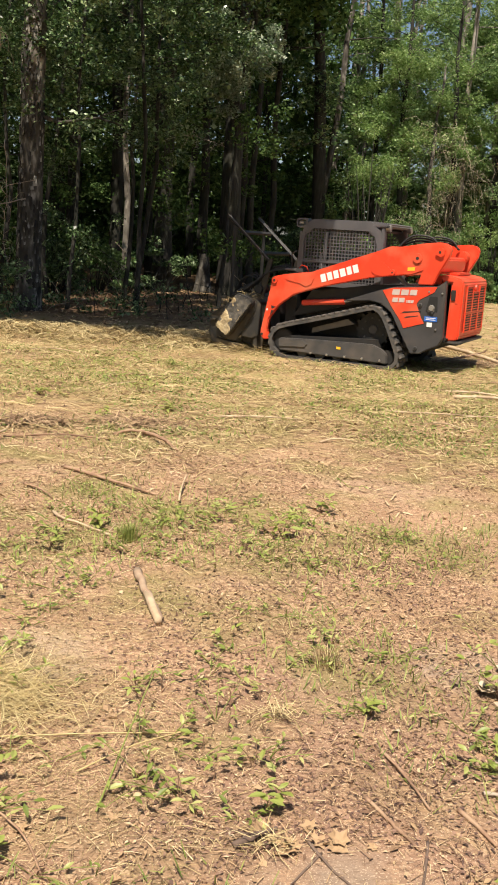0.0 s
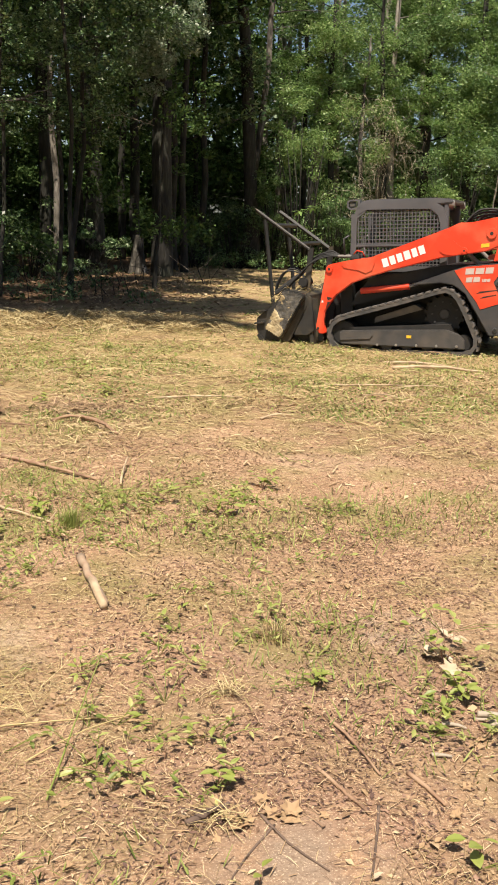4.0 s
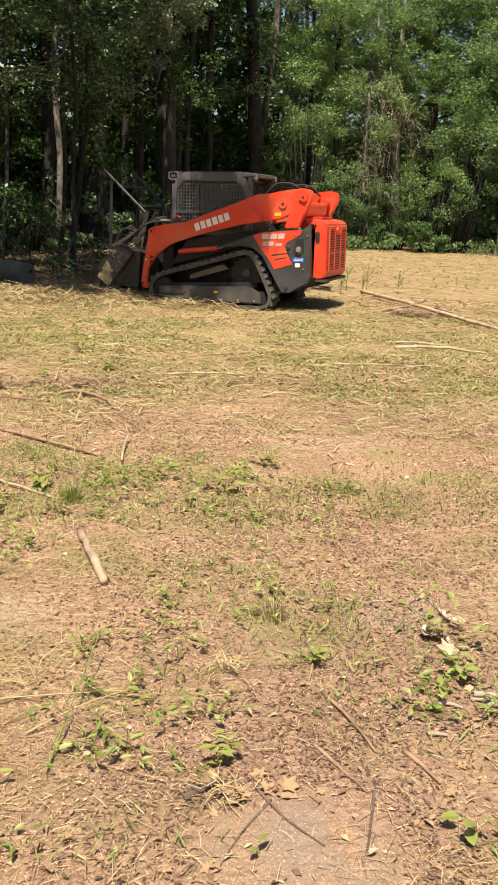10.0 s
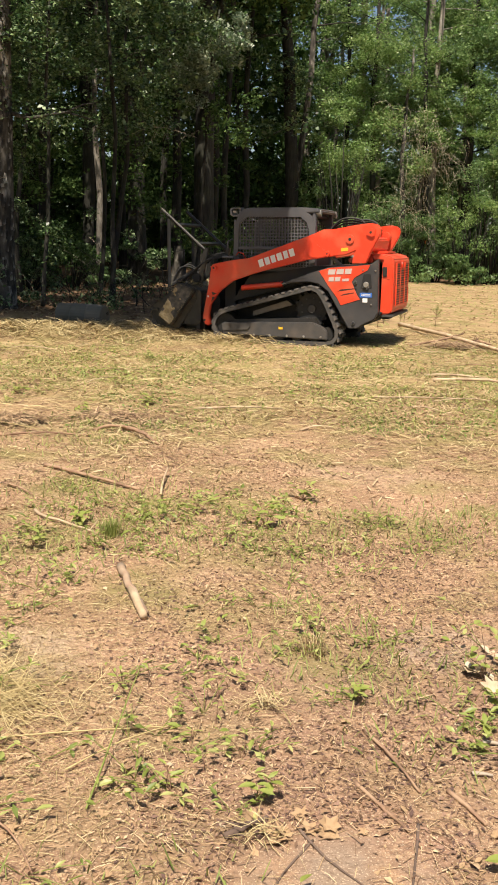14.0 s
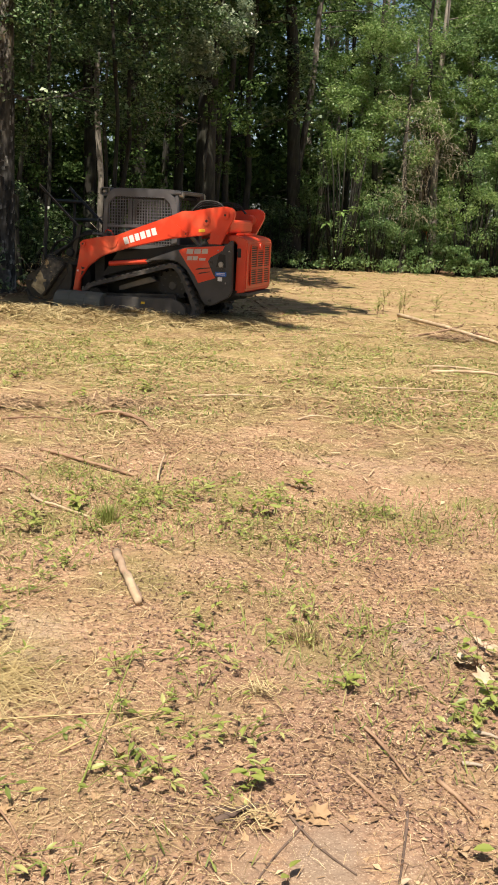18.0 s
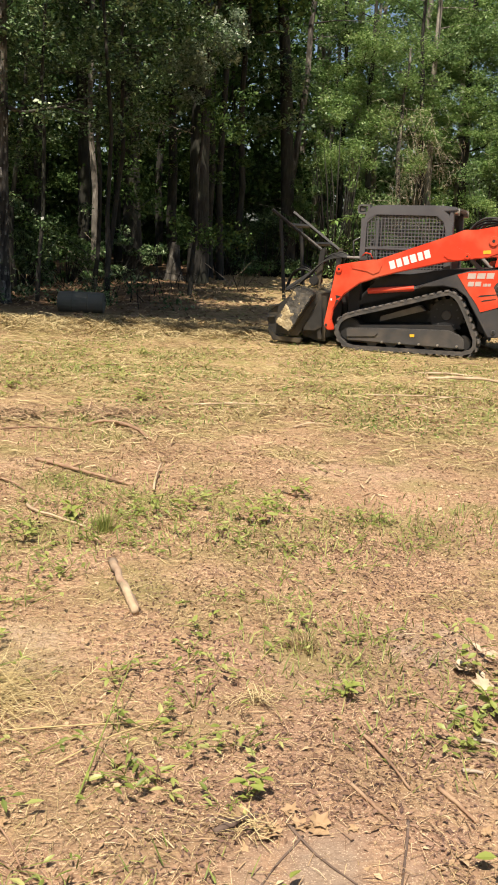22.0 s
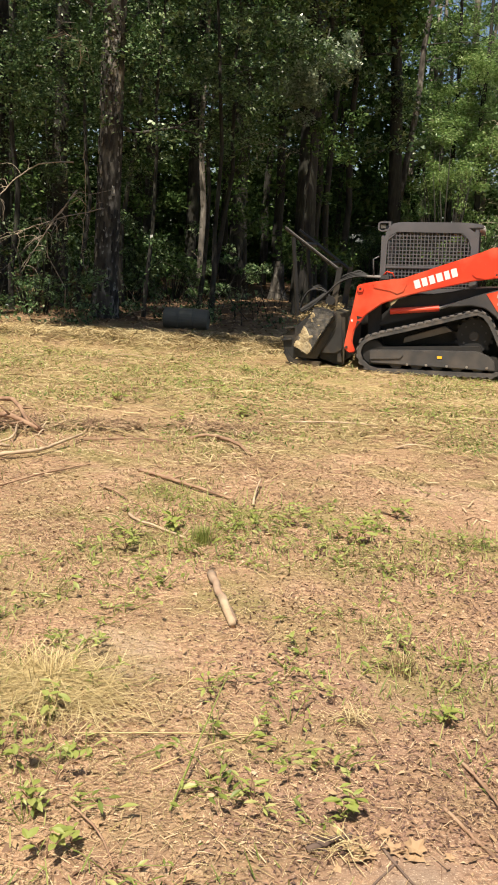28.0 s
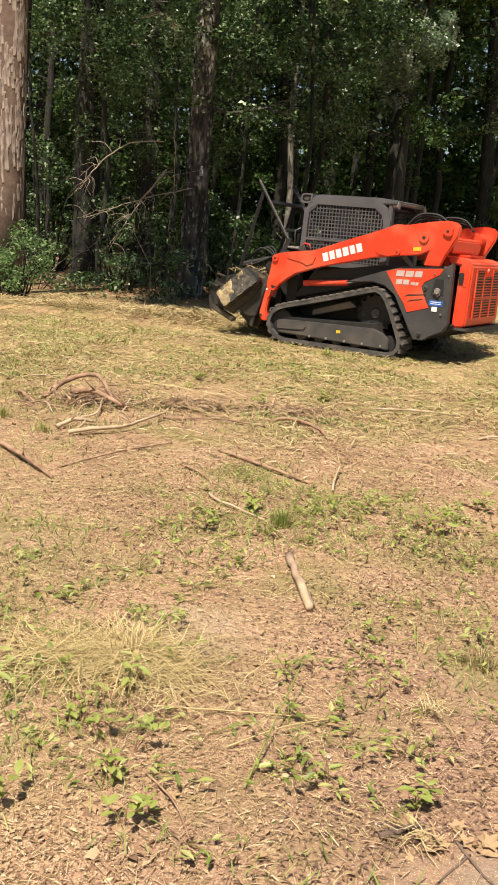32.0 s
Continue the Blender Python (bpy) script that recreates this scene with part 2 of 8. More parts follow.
def ground_material():
    """Reddish sandy soil with pale crusts, a belt of straw mulch, greenish patches and a darker brown forest floor."""
    m = bpy.data.materials.new("ground_soil")
    m.use_nodes = True
    t = m.node_tree
    n, lk = t.nodes, t.links
    b = n["Principled BSDF"]
    b.inputs["Roughness"].default_value = 0.95
    b.inputs["Specular IOR Level"].default_value = 0.15
    geo = n.new("ShaderNodeNewGeometry")

    def noise_fac(scale, lo, hi, detail=8.0):
        z = n.new("ShaderNodeTexNoise")
        z.inputs["Scale"].default_value, z.inputs["Detail"].default_value = scale, detail
        lk.new(geo.outputs["Position"], z.inputs["Vector"])
        r = n.new("ShaderNodeMapRange")
        r.inputs["From Min"].default_value, r.inputs["From Max"].default_value = lo, hi
        lk.new(z.outputs["Fac"], r.inputs["Value"])
        return r.outputs[0]

    def mix(f, c1, c2):
        x = n.new("ShaderNodeMixRGB")
        for s, v in (("Fac", f), ("Color1", c1), ("Color2", c2)):
            if isinstance(v, tuple):
                x.inputs[s].default_value = (*v, 1)
            elif isinstance(v, float):
                x.inputs[s].default_value = v
            else:
                lk.new(v, x.inputs[s])
        return x.outputs["Color"]

    def math_node(op, a, c):
        x = n.new("ShaderNodeMath")
        x.operation, x.use_clamp = op, True
        for i, v in enumerate((a, c)):
            if isinstance(v, float):
                x.inputs[i].default_value = v
            else:
                lk.new(v, x.inputs[i])
        return x.outputs[0]

    sep = n.new("ShaderNodeSeparateXYZ")
    lk.new(geo.outputs["Position"], sep.inputs[0])

    wav = n.new("ShaderNodeTexNoise")
    wav.inputs["Scale"].default_value, wav.inputs["Detail"].default_value = 0.9, 6.0
    lk.new(geo.outputs["Position"], wav.inputs["Vector"])

    def band(axis, lo, hi):
        r = n.new("ShaderNodeMapRange")
        r.inputs["From Min"].default_value, r.inputs["From Max"].default_value = lo, hi
        w = n.new("ShaderNodeMath")
        w.operation = "MULTIPLY_ADD"
        lk.new(wav.outputs["Fac"], w.inputs[0])
        w.inputs[1].default_value = 3.2
        lk.new(sep.outputs[axis], w.inputs[2])
        s = n.new("ShaderNodeMath")
        s.operation = "SUBTRACT"
        lk.new(w.outputs[0], s.inputs[0])
        s.inputs[1].default_value = 1.6
        lk.new(s.outputs[0], r.inputs["Value"])
        return r.outputs[0]

    soil = mix(noise_fac(9.0, 0.3, 0.7), (0.33, 0.20, 0.115), (0.48, 0.32, 0.19))
    soil = mix(noise_fac(75.0, 0.42, 0.62), soil, (0.25, 0.15, 0.09))
    # fine crumbs of leaf and bark trodden into the soil
    warp = n.new("ShaderNodeTexNoise")
    warp.inputs["Scale"].default_value, warp.inputs["Detail"].default_value = 30.0, 3.0
    lk.new(geo.outputs["Position"], warp.inputs["Vector"])
    off = n.new("ShaderNodeVectorMath")
    off.operation = "SCALE"
    off.inputs["Scale"].default_value = 0.045
    lk.new(warp.outputs["Color"], off.inputs[0])
    add = n.new("ShaderNodeVectorMath")
    lk.new(geo.outputs["Position"], add.inputs[0])
    lk.new(off.outputs[0], add.inputs[1])
    crumb = n.new("ShaderNodeTexVoronoi")
    crumb.inputs["Scale"].default_value = 62.0
    lk.new(add.outputs[0], crumb.inputs["Vector"])
    tone = n.new("ShaderNodeValToRGB")
    els = tone.color_ramp.elements
    els[0].position, els[0].color = 0.0, (0.15, 0.085, 0.055, 1)
    els[1].position, els[1].color = 1.0, (0.56, 0.41, 0.25, 1)
    for p, c in ((0.3, (0.27, 0.155, 0.093, 1)), (0.6, (0.38, 0.235, 0.147, 1)), (0.85, (0.45, 0.30, 0.18, 1))):
        e = els.new(p)
        e.color = c
    pick = n.new("ShaderNodeSeparateColor")
    lk.new(crumb.outputs["Color"], pick.inputs[0])
    lk.new(pick.outputs[0], tone.inputs["Fac"])
    soil = mix(math_node("MULTIPLY", noise_fac(1.9, 0.36, 0.56), 0.8), soil, tone.outputs["Color"])
    soil = mix(math_node("MULTIPLY", noise_fac(0.9, 0.56, 0.74), 0.5), soil, (0.55, 0.41, 0.28))
    soil = mix(math_node("MULTIPLY", noise_fac(2.6, 0.50, 0.66), 0.55), soil, (0.24, 0.145, 0.085))
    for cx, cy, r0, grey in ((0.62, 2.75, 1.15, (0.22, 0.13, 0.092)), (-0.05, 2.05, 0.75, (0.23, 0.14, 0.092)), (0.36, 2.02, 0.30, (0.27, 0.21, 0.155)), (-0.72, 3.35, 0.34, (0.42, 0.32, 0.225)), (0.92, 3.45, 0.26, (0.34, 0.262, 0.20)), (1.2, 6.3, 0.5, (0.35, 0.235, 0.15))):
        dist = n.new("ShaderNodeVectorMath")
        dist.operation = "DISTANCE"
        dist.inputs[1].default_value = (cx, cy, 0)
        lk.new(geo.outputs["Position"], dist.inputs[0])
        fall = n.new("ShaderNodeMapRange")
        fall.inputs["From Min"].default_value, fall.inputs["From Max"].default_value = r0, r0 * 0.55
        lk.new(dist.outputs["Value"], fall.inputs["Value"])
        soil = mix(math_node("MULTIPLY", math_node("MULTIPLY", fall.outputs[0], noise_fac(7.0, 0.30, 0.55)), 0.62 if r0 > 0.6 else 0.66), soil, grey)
    # dark and pale grit
    soil = mix(math_node("MULTIPLY", noise_fac(120.0, 0.50, 0.60), 0.5), soil, (0.17, 0.11, 0.075))
    soil = mix(math_node("MULTIPLY", noise_fac(165.0, 0.58, 0.65), 0.6), soil, (0.55, 0.43, 0.30))
    straw = mix(noise_fac(30.0, 0.35, 0.65), (0.20, 0.135, 0.065), (0.46, 0.34, 0.175))
    belt = math_node("MULTIPLY", band("Y", 6.8, 10.4), noise_fac(1.3, 0.25, 0.5))
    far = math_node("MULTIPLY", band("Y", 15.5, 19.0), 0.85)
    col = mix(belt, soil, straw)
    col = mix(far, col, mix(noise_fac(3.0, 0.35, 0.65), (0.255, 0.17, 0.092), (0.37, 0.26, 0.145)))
    green = math_node("MULTIPLY", math_node("MULTIPLY", noise_fac(1.7, 0.47, 0.67), 0.62), band("Y", 0.8, 4.6))
    col = mix(green, col, (0.17, 0.18, 0.05))
    # darker brown from the wood's edge on
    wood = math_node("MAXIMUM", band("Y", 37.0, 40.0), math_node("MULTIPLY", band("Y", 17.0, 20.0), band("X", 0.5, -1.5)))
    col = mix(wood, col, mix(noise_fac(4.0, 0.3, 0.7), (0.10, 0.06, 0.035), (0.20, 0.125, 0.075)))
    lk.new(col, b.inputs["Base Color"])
    bp = n.new("ShaderNodeBump")
    bp.inputs["Strength"].default_value, bp.inputs["Distance"].default_value = 0.7, 0.03
    z = n.new("ShaderNodeTexNoise")
    z.inputs["Scale"].default_value, z.inputs["Detail"].default_value = 22.0, 10.0
    lk.new(geo.outputs["Position"], z.inputs["Vector"])
    lk.new(z.outputs["Fac"], bp.inputs["Height"])
    lk.new(bp.outputs[0], b.inputs["Normal"])
    return m


GROUND = ground_material()


# ---- building helpers ----
def mesh_from(name, verts, faces, material):
    me = bpy.data.meshes.new(name)
    me.from_pydata(verts, [], faces)
    me.update()
    me.materials.append(material)
    return me


def soften(me):
    for p in me.polygons:
        p.use_smooth = True
    return me


def part(name, bm, material, parent=None, label=""):
    """One bmesh as one mesh object under a thing or a part."""
    me = bpy.data.meshes.new(name)
    bmesh.ops.recalc_face_normals(bm, faces=bm.faces)
    bm.to_mesh(me)
    bm.free()
    me.materials.append(material)
    ob = new(name, me)
    if parent:
        ob.parent = parent
    if label:
        ob["label"] = label
    return ob


def prism(points, y0, y1, bevel=0.008):
    """A plate whose outline lies in x and z, from y0 to y1."""
    bm = bmesh.new()
    a = [bm.verts.new((x, y0, z)) for x, z in points]
    c = [bm.verts.new((x, y1, z)) for x, z in points]
    k = len(points)
    bm.faces.new(a)
    bm.faces.new(c[::-1])
    for i in range(k):
        bm.faces.new((a[i], c[i], c[(i + 1) % k], a[(i + 1) % k]))
    bmesh.ops.recalc_face_normals(bm, faces=bm.faces)
    if bevel:
        bmesh.ops.bevel(bm, geom=list(bm.edges), offset=bevel, segments=2, affect="EDGES", clamp_overlap=True)
    return bm


def ring(outer, inner, y0, y1):
    """A frame between two outlines of as many points, from y0 to y1."""
    bm = bmesh.new()
    loops = [[bm.verts.new((x, y, z)) for x, z in pts] for pts, y in ((outer, y0), (inner, y0), (inner, y1), (outer, y1))]
    k = len(outer)
    for s in range(4):
        p, q = loops[s], loops[(s + 1) % 4]
        for i in range(k):
            j = (i + 1) % k
            bm.faces.new((p[i], p[j], q[j], q[i]))
    bmesh.ops.recalc_face_normals(bm, faces=bm.faces)
    return bm


def block(x0, x1, y0, y1, z0, z1, bevel=0.01):
    return prism([(x0, z0), (x1, z0), (x1, z1), (x0, z1)], y0, y1, bevel)


def add_box(bm, centre, size, turn=None):
    m = Matrix.Translation(centre) @ (turn.to_4x4() if turn else Matrix()) @ Matrix.Diagonal((*size, 1))
    bmesh.ops.create_cube(bm, size=1.0, matrix=m)


def cylinder(p, q, r0, r1=None, sides=16, bevel=0.0):
    bm = bmesh.new()
    p, q = Vector(p), Vector(q)
    d = q - p
    m = Matrix.Translation((p + q) / 2) @ d.to_track_quat("Z", "Y").to_matrix().to_4x4()
    bmesh.ops.create_cone(bm, cap_ends=True, segments=sides, radius1=r0, radius2=r0 if r1 is None else r1, depth=d.length, matrix=m)
    if bevel:
        bmesh.ops.bevel(bm, geom=[e for e in bm.edges if len(e.link_faces) == 2 and e.calc_face_angle(0) > 1.0], offset=bevel, segments=2, affect="EDGES")
    return bm


def tube_arrays(path, radii, sides=7, wobble=0.0, rng=random):
    """Verts and faces of a tapered tube along a path of points."""
    verts, faces = [], []
    k = len(path)
    up = Vector((0.31, 0.17, 0.93))
    for i, p in enumerate(path):
        d = (Vector(path[min(i + 1, k - 1)]) - Vector(path[max(i - 1, 0)])).normalized()
        side = d.cross(Vector((1, 0.13, 0.07)) if abs(d.z) > 0.8 else up).normalized()
        other = d.cross(side)
        for s in range(sides):
            a = 2 * math.pi * s / sides
            r = radii[i] * (1 + wobble * (rng.random() - 0.5))
            verts.append(Vector(p) + side * (math.cos(a) * r) + other * (math.sin(a) * r))
    for i in range(k - 1):
        for s in range(sides):
            t = (s + 1) % sides
            faces.append((i * sides + s, i * sides + t, (i + 1) * sides + t, (i + 1) * sides + s))
    faces.append(tuple(range(sides))[::-1])
    faces.append(tuple(range((k - 1) * sides, k * sides)))
    return verts, faces


def smooth_path(points, steps=4, jitter=0.0, rng=random):
    """A curve through the points, finer, with small irregular bends."""
    p = [Vector(q) for q in points]
    out = []
    for i in range(len(p) - 1):
        p0, p1, p2, p3 = p[max(0, i - 1)], p[i], p[i + 1], p[min(len(p) - 1, i + 2)]
        for s in range(steps):
            t = s / steps
            v = 0.5 * (2 * p1 + (p2 - p0) * t + (2 * p0 - 5 * p1 + 4 * p2 - p3) * t * t + (3 * p1 - p0 - 3 * p2 + p3) * t ** 3)
            if jitter and (i or s):
                v += Vector((rng.uniform(-1, 1), rng.uniform(-1, 1), rng.uniform(-1, 1))) * jitter
            out.append(v)
    return out + [p[-1]]


def tubes(name, runs, material, parent=None, sides=6, wobble=0.0, smooth=True, label=""):
    """Several tapered tubes as one mesh; runs of (path, radii)."""
    verts, faces = [], []
    for path, radii in runs:
        v, f = tube_arrays(path, radii, sides, wobble)
        o = len(verts)
        verts += v
        faces += [tuple(i + o for i in q) for q in f]
    me = mesh_from(name, verts, faces, material)
    if smooth:
        soften(me)
    ob = new(name, me)
    if parent:
        ob.parent = parent
    if label:
        ob["label"] = label
    return ob


def leaf_mesh(name, centres, size, rng, material, flat=0.0, aspect=0.5, fold=0.15):
    """Many small kite-shaped leaves, each folded along its rib; centres is an n by 3 array."""
    n = len(centres)
    d = rng.normal(size=(n, 3))
    d[:, 2] *= 1.0 - flat
    d /= np.linalg.norm(d, axis=1, keepdims=True)
    w = rng.normal(size=(n, 3))
    w[:, 2] *= 1.0 - flat
    w -= d * (w * d).sum(1, keepdims=True)
    w /= np.linalg.norm(w, axis=1, keepdims=True)
    u = np.cross(d, w)
    u[u[:, 2] < 0] *= -1
    s = (size * np.clip(np.exp(rng.normal(-0.05, 0.34, n)), 0.4, 1.7))[:, None]
    aspect = (aspect * rng.uniform(0.55, 1.35, n))[:, None]
    v = np.empty((n, 4, 3))
    v[:, 0] = centres - d * s * 0.5
    v[:, 1] = centres + w * s * aspect * 0.5 + u * s * fold
    v[:, 2] = centres + d * s * 0.5
    v[:, 3] = centres - w * s * aspect * 0.5 + u * s * fold
    me = bpy.data.meshes.new(name)
    me.vertices.add(4 * n)
    me.vertices.foreach_set("co", v.reshape(-1))
    me.loops.add(4 * n)
    me.loops.foreach_set("vertex_index", np.arange(4 * n, dtype=np.int32))
    me.polygons.add(n)
    me.polygons.foreach_set("loop_start", np.arange(0, 4 * n, 4, dtype=np.int32))
    me.polygons.foreach_set("loop_total", np.full(n, 4, dtype=np.int32))
    me.update(calc_edges=True)
    me.materials.append(material)
    return me


def clump_cloud(rng, clumps, per):
    """Leaf places round clump centres (x, y, z, radius)."""
    c = np.asarray(clumps, float)
    pick = np.repeat(np.arange(len(c)), per)
    off = rng.normal(size=(len(pick), 3))
    off /= np.linalg.norm(off, axis=1, keepdims=True)
    off *= rng.uniform(0.15, 1.0, len(pick))[:, None] ** 0.6
    off[:, 2] *= 0.62
    return c[pick, :3] + off * c[pick, 3:4]


def empty(name, x=0.0, y=0.0, z=0.0, turn=0.0):
    ob = new(name)
    ob.matrix_basis = pose(x, y, z, 0, 0, turn)
    return ob


# ---- ground: one sheet to the horizon, finely meshed in the clearing ----
def height(x, y):
    h = 0.025 * noise.noise((x * 0.7, y * 0.7, 3.1)) + 0.012 * noise.noise((x * 2.9, y * 2.9, 7.7))
    far = max(0.0, min(1.0, (y - 10.0) / 2.5))
    h = h * (1 - 0.7 * far) - 0.045 * far
    if y > 14.2:
        # a low windrow of straw along the shade
        h += 0.09 * math.exp(-((y - 15.3 - 0.25 * (x + 2)) / 0.5) ** 2) * max(0.0, min(1.0, (0.2 - x) / 1.5)) * max(0.0, min(1.0, (x + 9.0) / 3.0))
    return h


def build_ground():
    xs = [-400, -150, -60, -30, -20] + [-15 + 0.25 * i for i in range(44)] + [-4 + 0.1 * i for i in range(70)] + [3 + 0.25 * i for i in range(69)] + [26, 32, 60, 150, 400]
    ys = [-400, -100, -30, -8, -2, 0.5] + [1.2 + 0.12 * i for i in range(90)] + [12.0 + 0.25 * i for i in range(60)] + [27.5, 30, 33, 37, 42, 50, 70, 120, 400]
    verts = [(x, y, height(x, y) if -15 <= x <= 20 and 1 < y < 40 else 0.0) for y in ys for x in xs]
    w = len(xs)
    faces = [(j * w + i, j * w + i + 1, (j + 1) * w + i + 1, (j + 1) * w + i) for j in range(len(ys) - 1) for i in range(w - 1)]
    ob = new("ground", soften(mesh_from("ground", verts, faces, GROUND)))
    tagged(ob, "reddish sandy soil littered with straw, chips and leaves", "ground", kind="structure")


build_ground()


# ---- trees ----
def trunk_path(x, y, h, lean, rng, bends=7, wander=0.12):
    pts, ox, oy = [], 0.0, 0.0
    for i in range(bends + 1):
        f = i / bends
        pts.append(Vector((lean[0] * f * h + ox, lean[1] * f * h + oy, h * f - (0.15 if i == 0 else 0))))
        ox += rng.uniform(-wander, wander)
        oy += rng.uniform(-wander, wander)
    return pts


def tree(x, y, h, r, label, bark, leaves=None, lean=(0, 0), crown=(0.45, 1.0), spread=2.2, clumps=26, per=130, size=0.13, flare=1.5, seed=1, limbs=9, wander=0.12, name="tree", sides=12, clump_r=0.75, category="tree", top=0.35, thin=None):
    """Tapered trunk with flared foot, limbs and a crown of leaf clumps with gaps."""
    rng = random.Random(seed)
    nr = np.random.default_rng(seed)
    root = empty(name, x, y, height(x, y) if abs(x) < 15 and y < 40 else 0.0)
    tagged(root, label, category)
    path = trunk_path(x, y, h, lean, rng, 9, wander)
    if thin is None and leaves is LEAF_DARK:
        thin = 6.9 + 0.16 * max(0.0, y - 20)
    foot = [path[0], path[0].lerp(path[1], 0.12), path[0].lerp(path[1], 0.35)] + path[1:]
    radii = [r * flare, r * (1 + (flare - 1) * 0.35), r * 1.05] + [r * (1 - (1 - top) * i / 9) for i in range(1, 10)]
    trunk = tubes("trunk", [(foot, radii)], bark, root, sides, 0.16)
    runs, tips = [], []
    for i in range(limbs):
        f = crown[0] + (crown[1] - crown[0]) * (i + rng.random() * 0.6) / limbs
        f = min(f, 0.98)
        k = min(8, int(f * 9))
        b = path[k].lerp(path[k + 1], f * 9 - k)
        a = rng.uniform(0, 2 * math.pi)
        reach = spread * rng.uniform(0.55, 1.1)
        rise = reach * rng.uniform(-0.1, 0.6)
        pts = [b]
        for s in (0.35, 0.7, 1.0):
            pts.append(b + Vector((math.cos(a) * reach * s + rng.uniform(-0.15, 0.15), math.sin(a) * reach * s + rng.uniform(-0.15, 0.15), rise * s + rng.uniform(-0.12, 0.12))))
        lr = max(0.012, r * 0.26 * (1 - 0.5 * f))
        runs.append((pts, [lr, lr * 0.7, lr * 0.45, lr * 0.15]))
        tips += pts[1:]
        for _ in range(2):
            p = pts[2] + Vector((rng.uniform(-0.6, 0.6), rng.uniform(-0.6, 0.6), rng.uniform(-0.3, 0.4)))
            runs.append(([pts[2], (pts[2] + p) / 2 + Vector((0, 0, 0.06)), p], [lr * 0.4, lr * 0.25, lr * 0.1]))
            tips.append(p)
    for k in range(0, len(runs), 3):
        tubes("limb", runs[k:k + 3], bark, root, 5)
    if leaves and clumps:
        cl = []
        for i in range(clumps):
            p = rng.choice(tips)
            if thin and p.z > thin and rng.random() < 0.92:
                continue
            if leaves in (LEAF_MID, LEAF_BRIGHT) and p.z > 10.2 and rng.random() < 0.7:
                continue
            if leaves is LEAF_DARK and p.z > 6.0 and -11 < x + p.x < 0 and 20.2 < y + p.y + 0.467 * p.z < 25.2:
                continue
            cl.append((p.x + rng.uniform(-0.35, 0.35), p.y + rng.uniform(-0.35, 0.35), p.z + rng.uniform(-0.3, 0.3), clump_r * rng.uniform(0.5, 1.15)))
        lit = leaves is LEAF_MID or leaves is LEAF_BRIGHT
        me = leaf_mesh("crown", clump_cloud(nr, cl, int(per * (1.5 if lit else 0.95))), size * (0.72 if lit else 0.9), nr, leaves, 0.5 if lit else 0.4)
        ob = new("crown", me)
        ob.parent = root
    return root


def shrub(x, y, w, h, label, leaves, seed, per=90, clumps=16, size=0.09, name="shrub", bark=None, base=0.1, group=""):
    """A bush of thin stems with leaf clumps from near the ground up."""
    rng = random.Random(seed)
    nr = np.random.default_rng(seed)
    root = empty(name, x, y, height(x, y) if abs(x) < 15 and y < 40 else 0.0)
    tagged(root, label, "shrub", group)
    runs, cl = [], []
    for i in range(clumps):
        a, q = rng.uniform(0, 2 * math.pi), rng.random() ** 0.5
        z = h * (base + (1 - base) * rng.random() ** 0.8)
        p = Vector((math.cos(a) * q * w / 2, math.sin(a) * q * w / 2 * 0.8, z))
        b = Vector((p.x * 0.3, p.y * 0.3, -0.05))
        mid = b.lerp(p, 0.55) + Vector((rng.uniform(-0.1, 0.1), rng.uniform(-0.1, 0.1), 0.1 * h))
        runs.append(([b, mid, p], [0.012 + 0.006 * h, 0.008 + 0.003 * h, 0.004]))
        cl.append((p.x, p.y, max(p.z, 0.1), min(w, h) * rng.uniform(0.13, 0.27)))
    for run in runs:
        tubes("stem", [run], bark or BARK_DARK, root, 5)
    ob = new("foliage", leaf_mesh("foliage", clump_cloud(nr, cl, int(per * (1.8 if y > 35 else 1.2))), size * (0.68 if y > 35 else 0.9), nr, leaves, 0.45 if y > 35 else 0.15))
    ob.parent = root
    return root


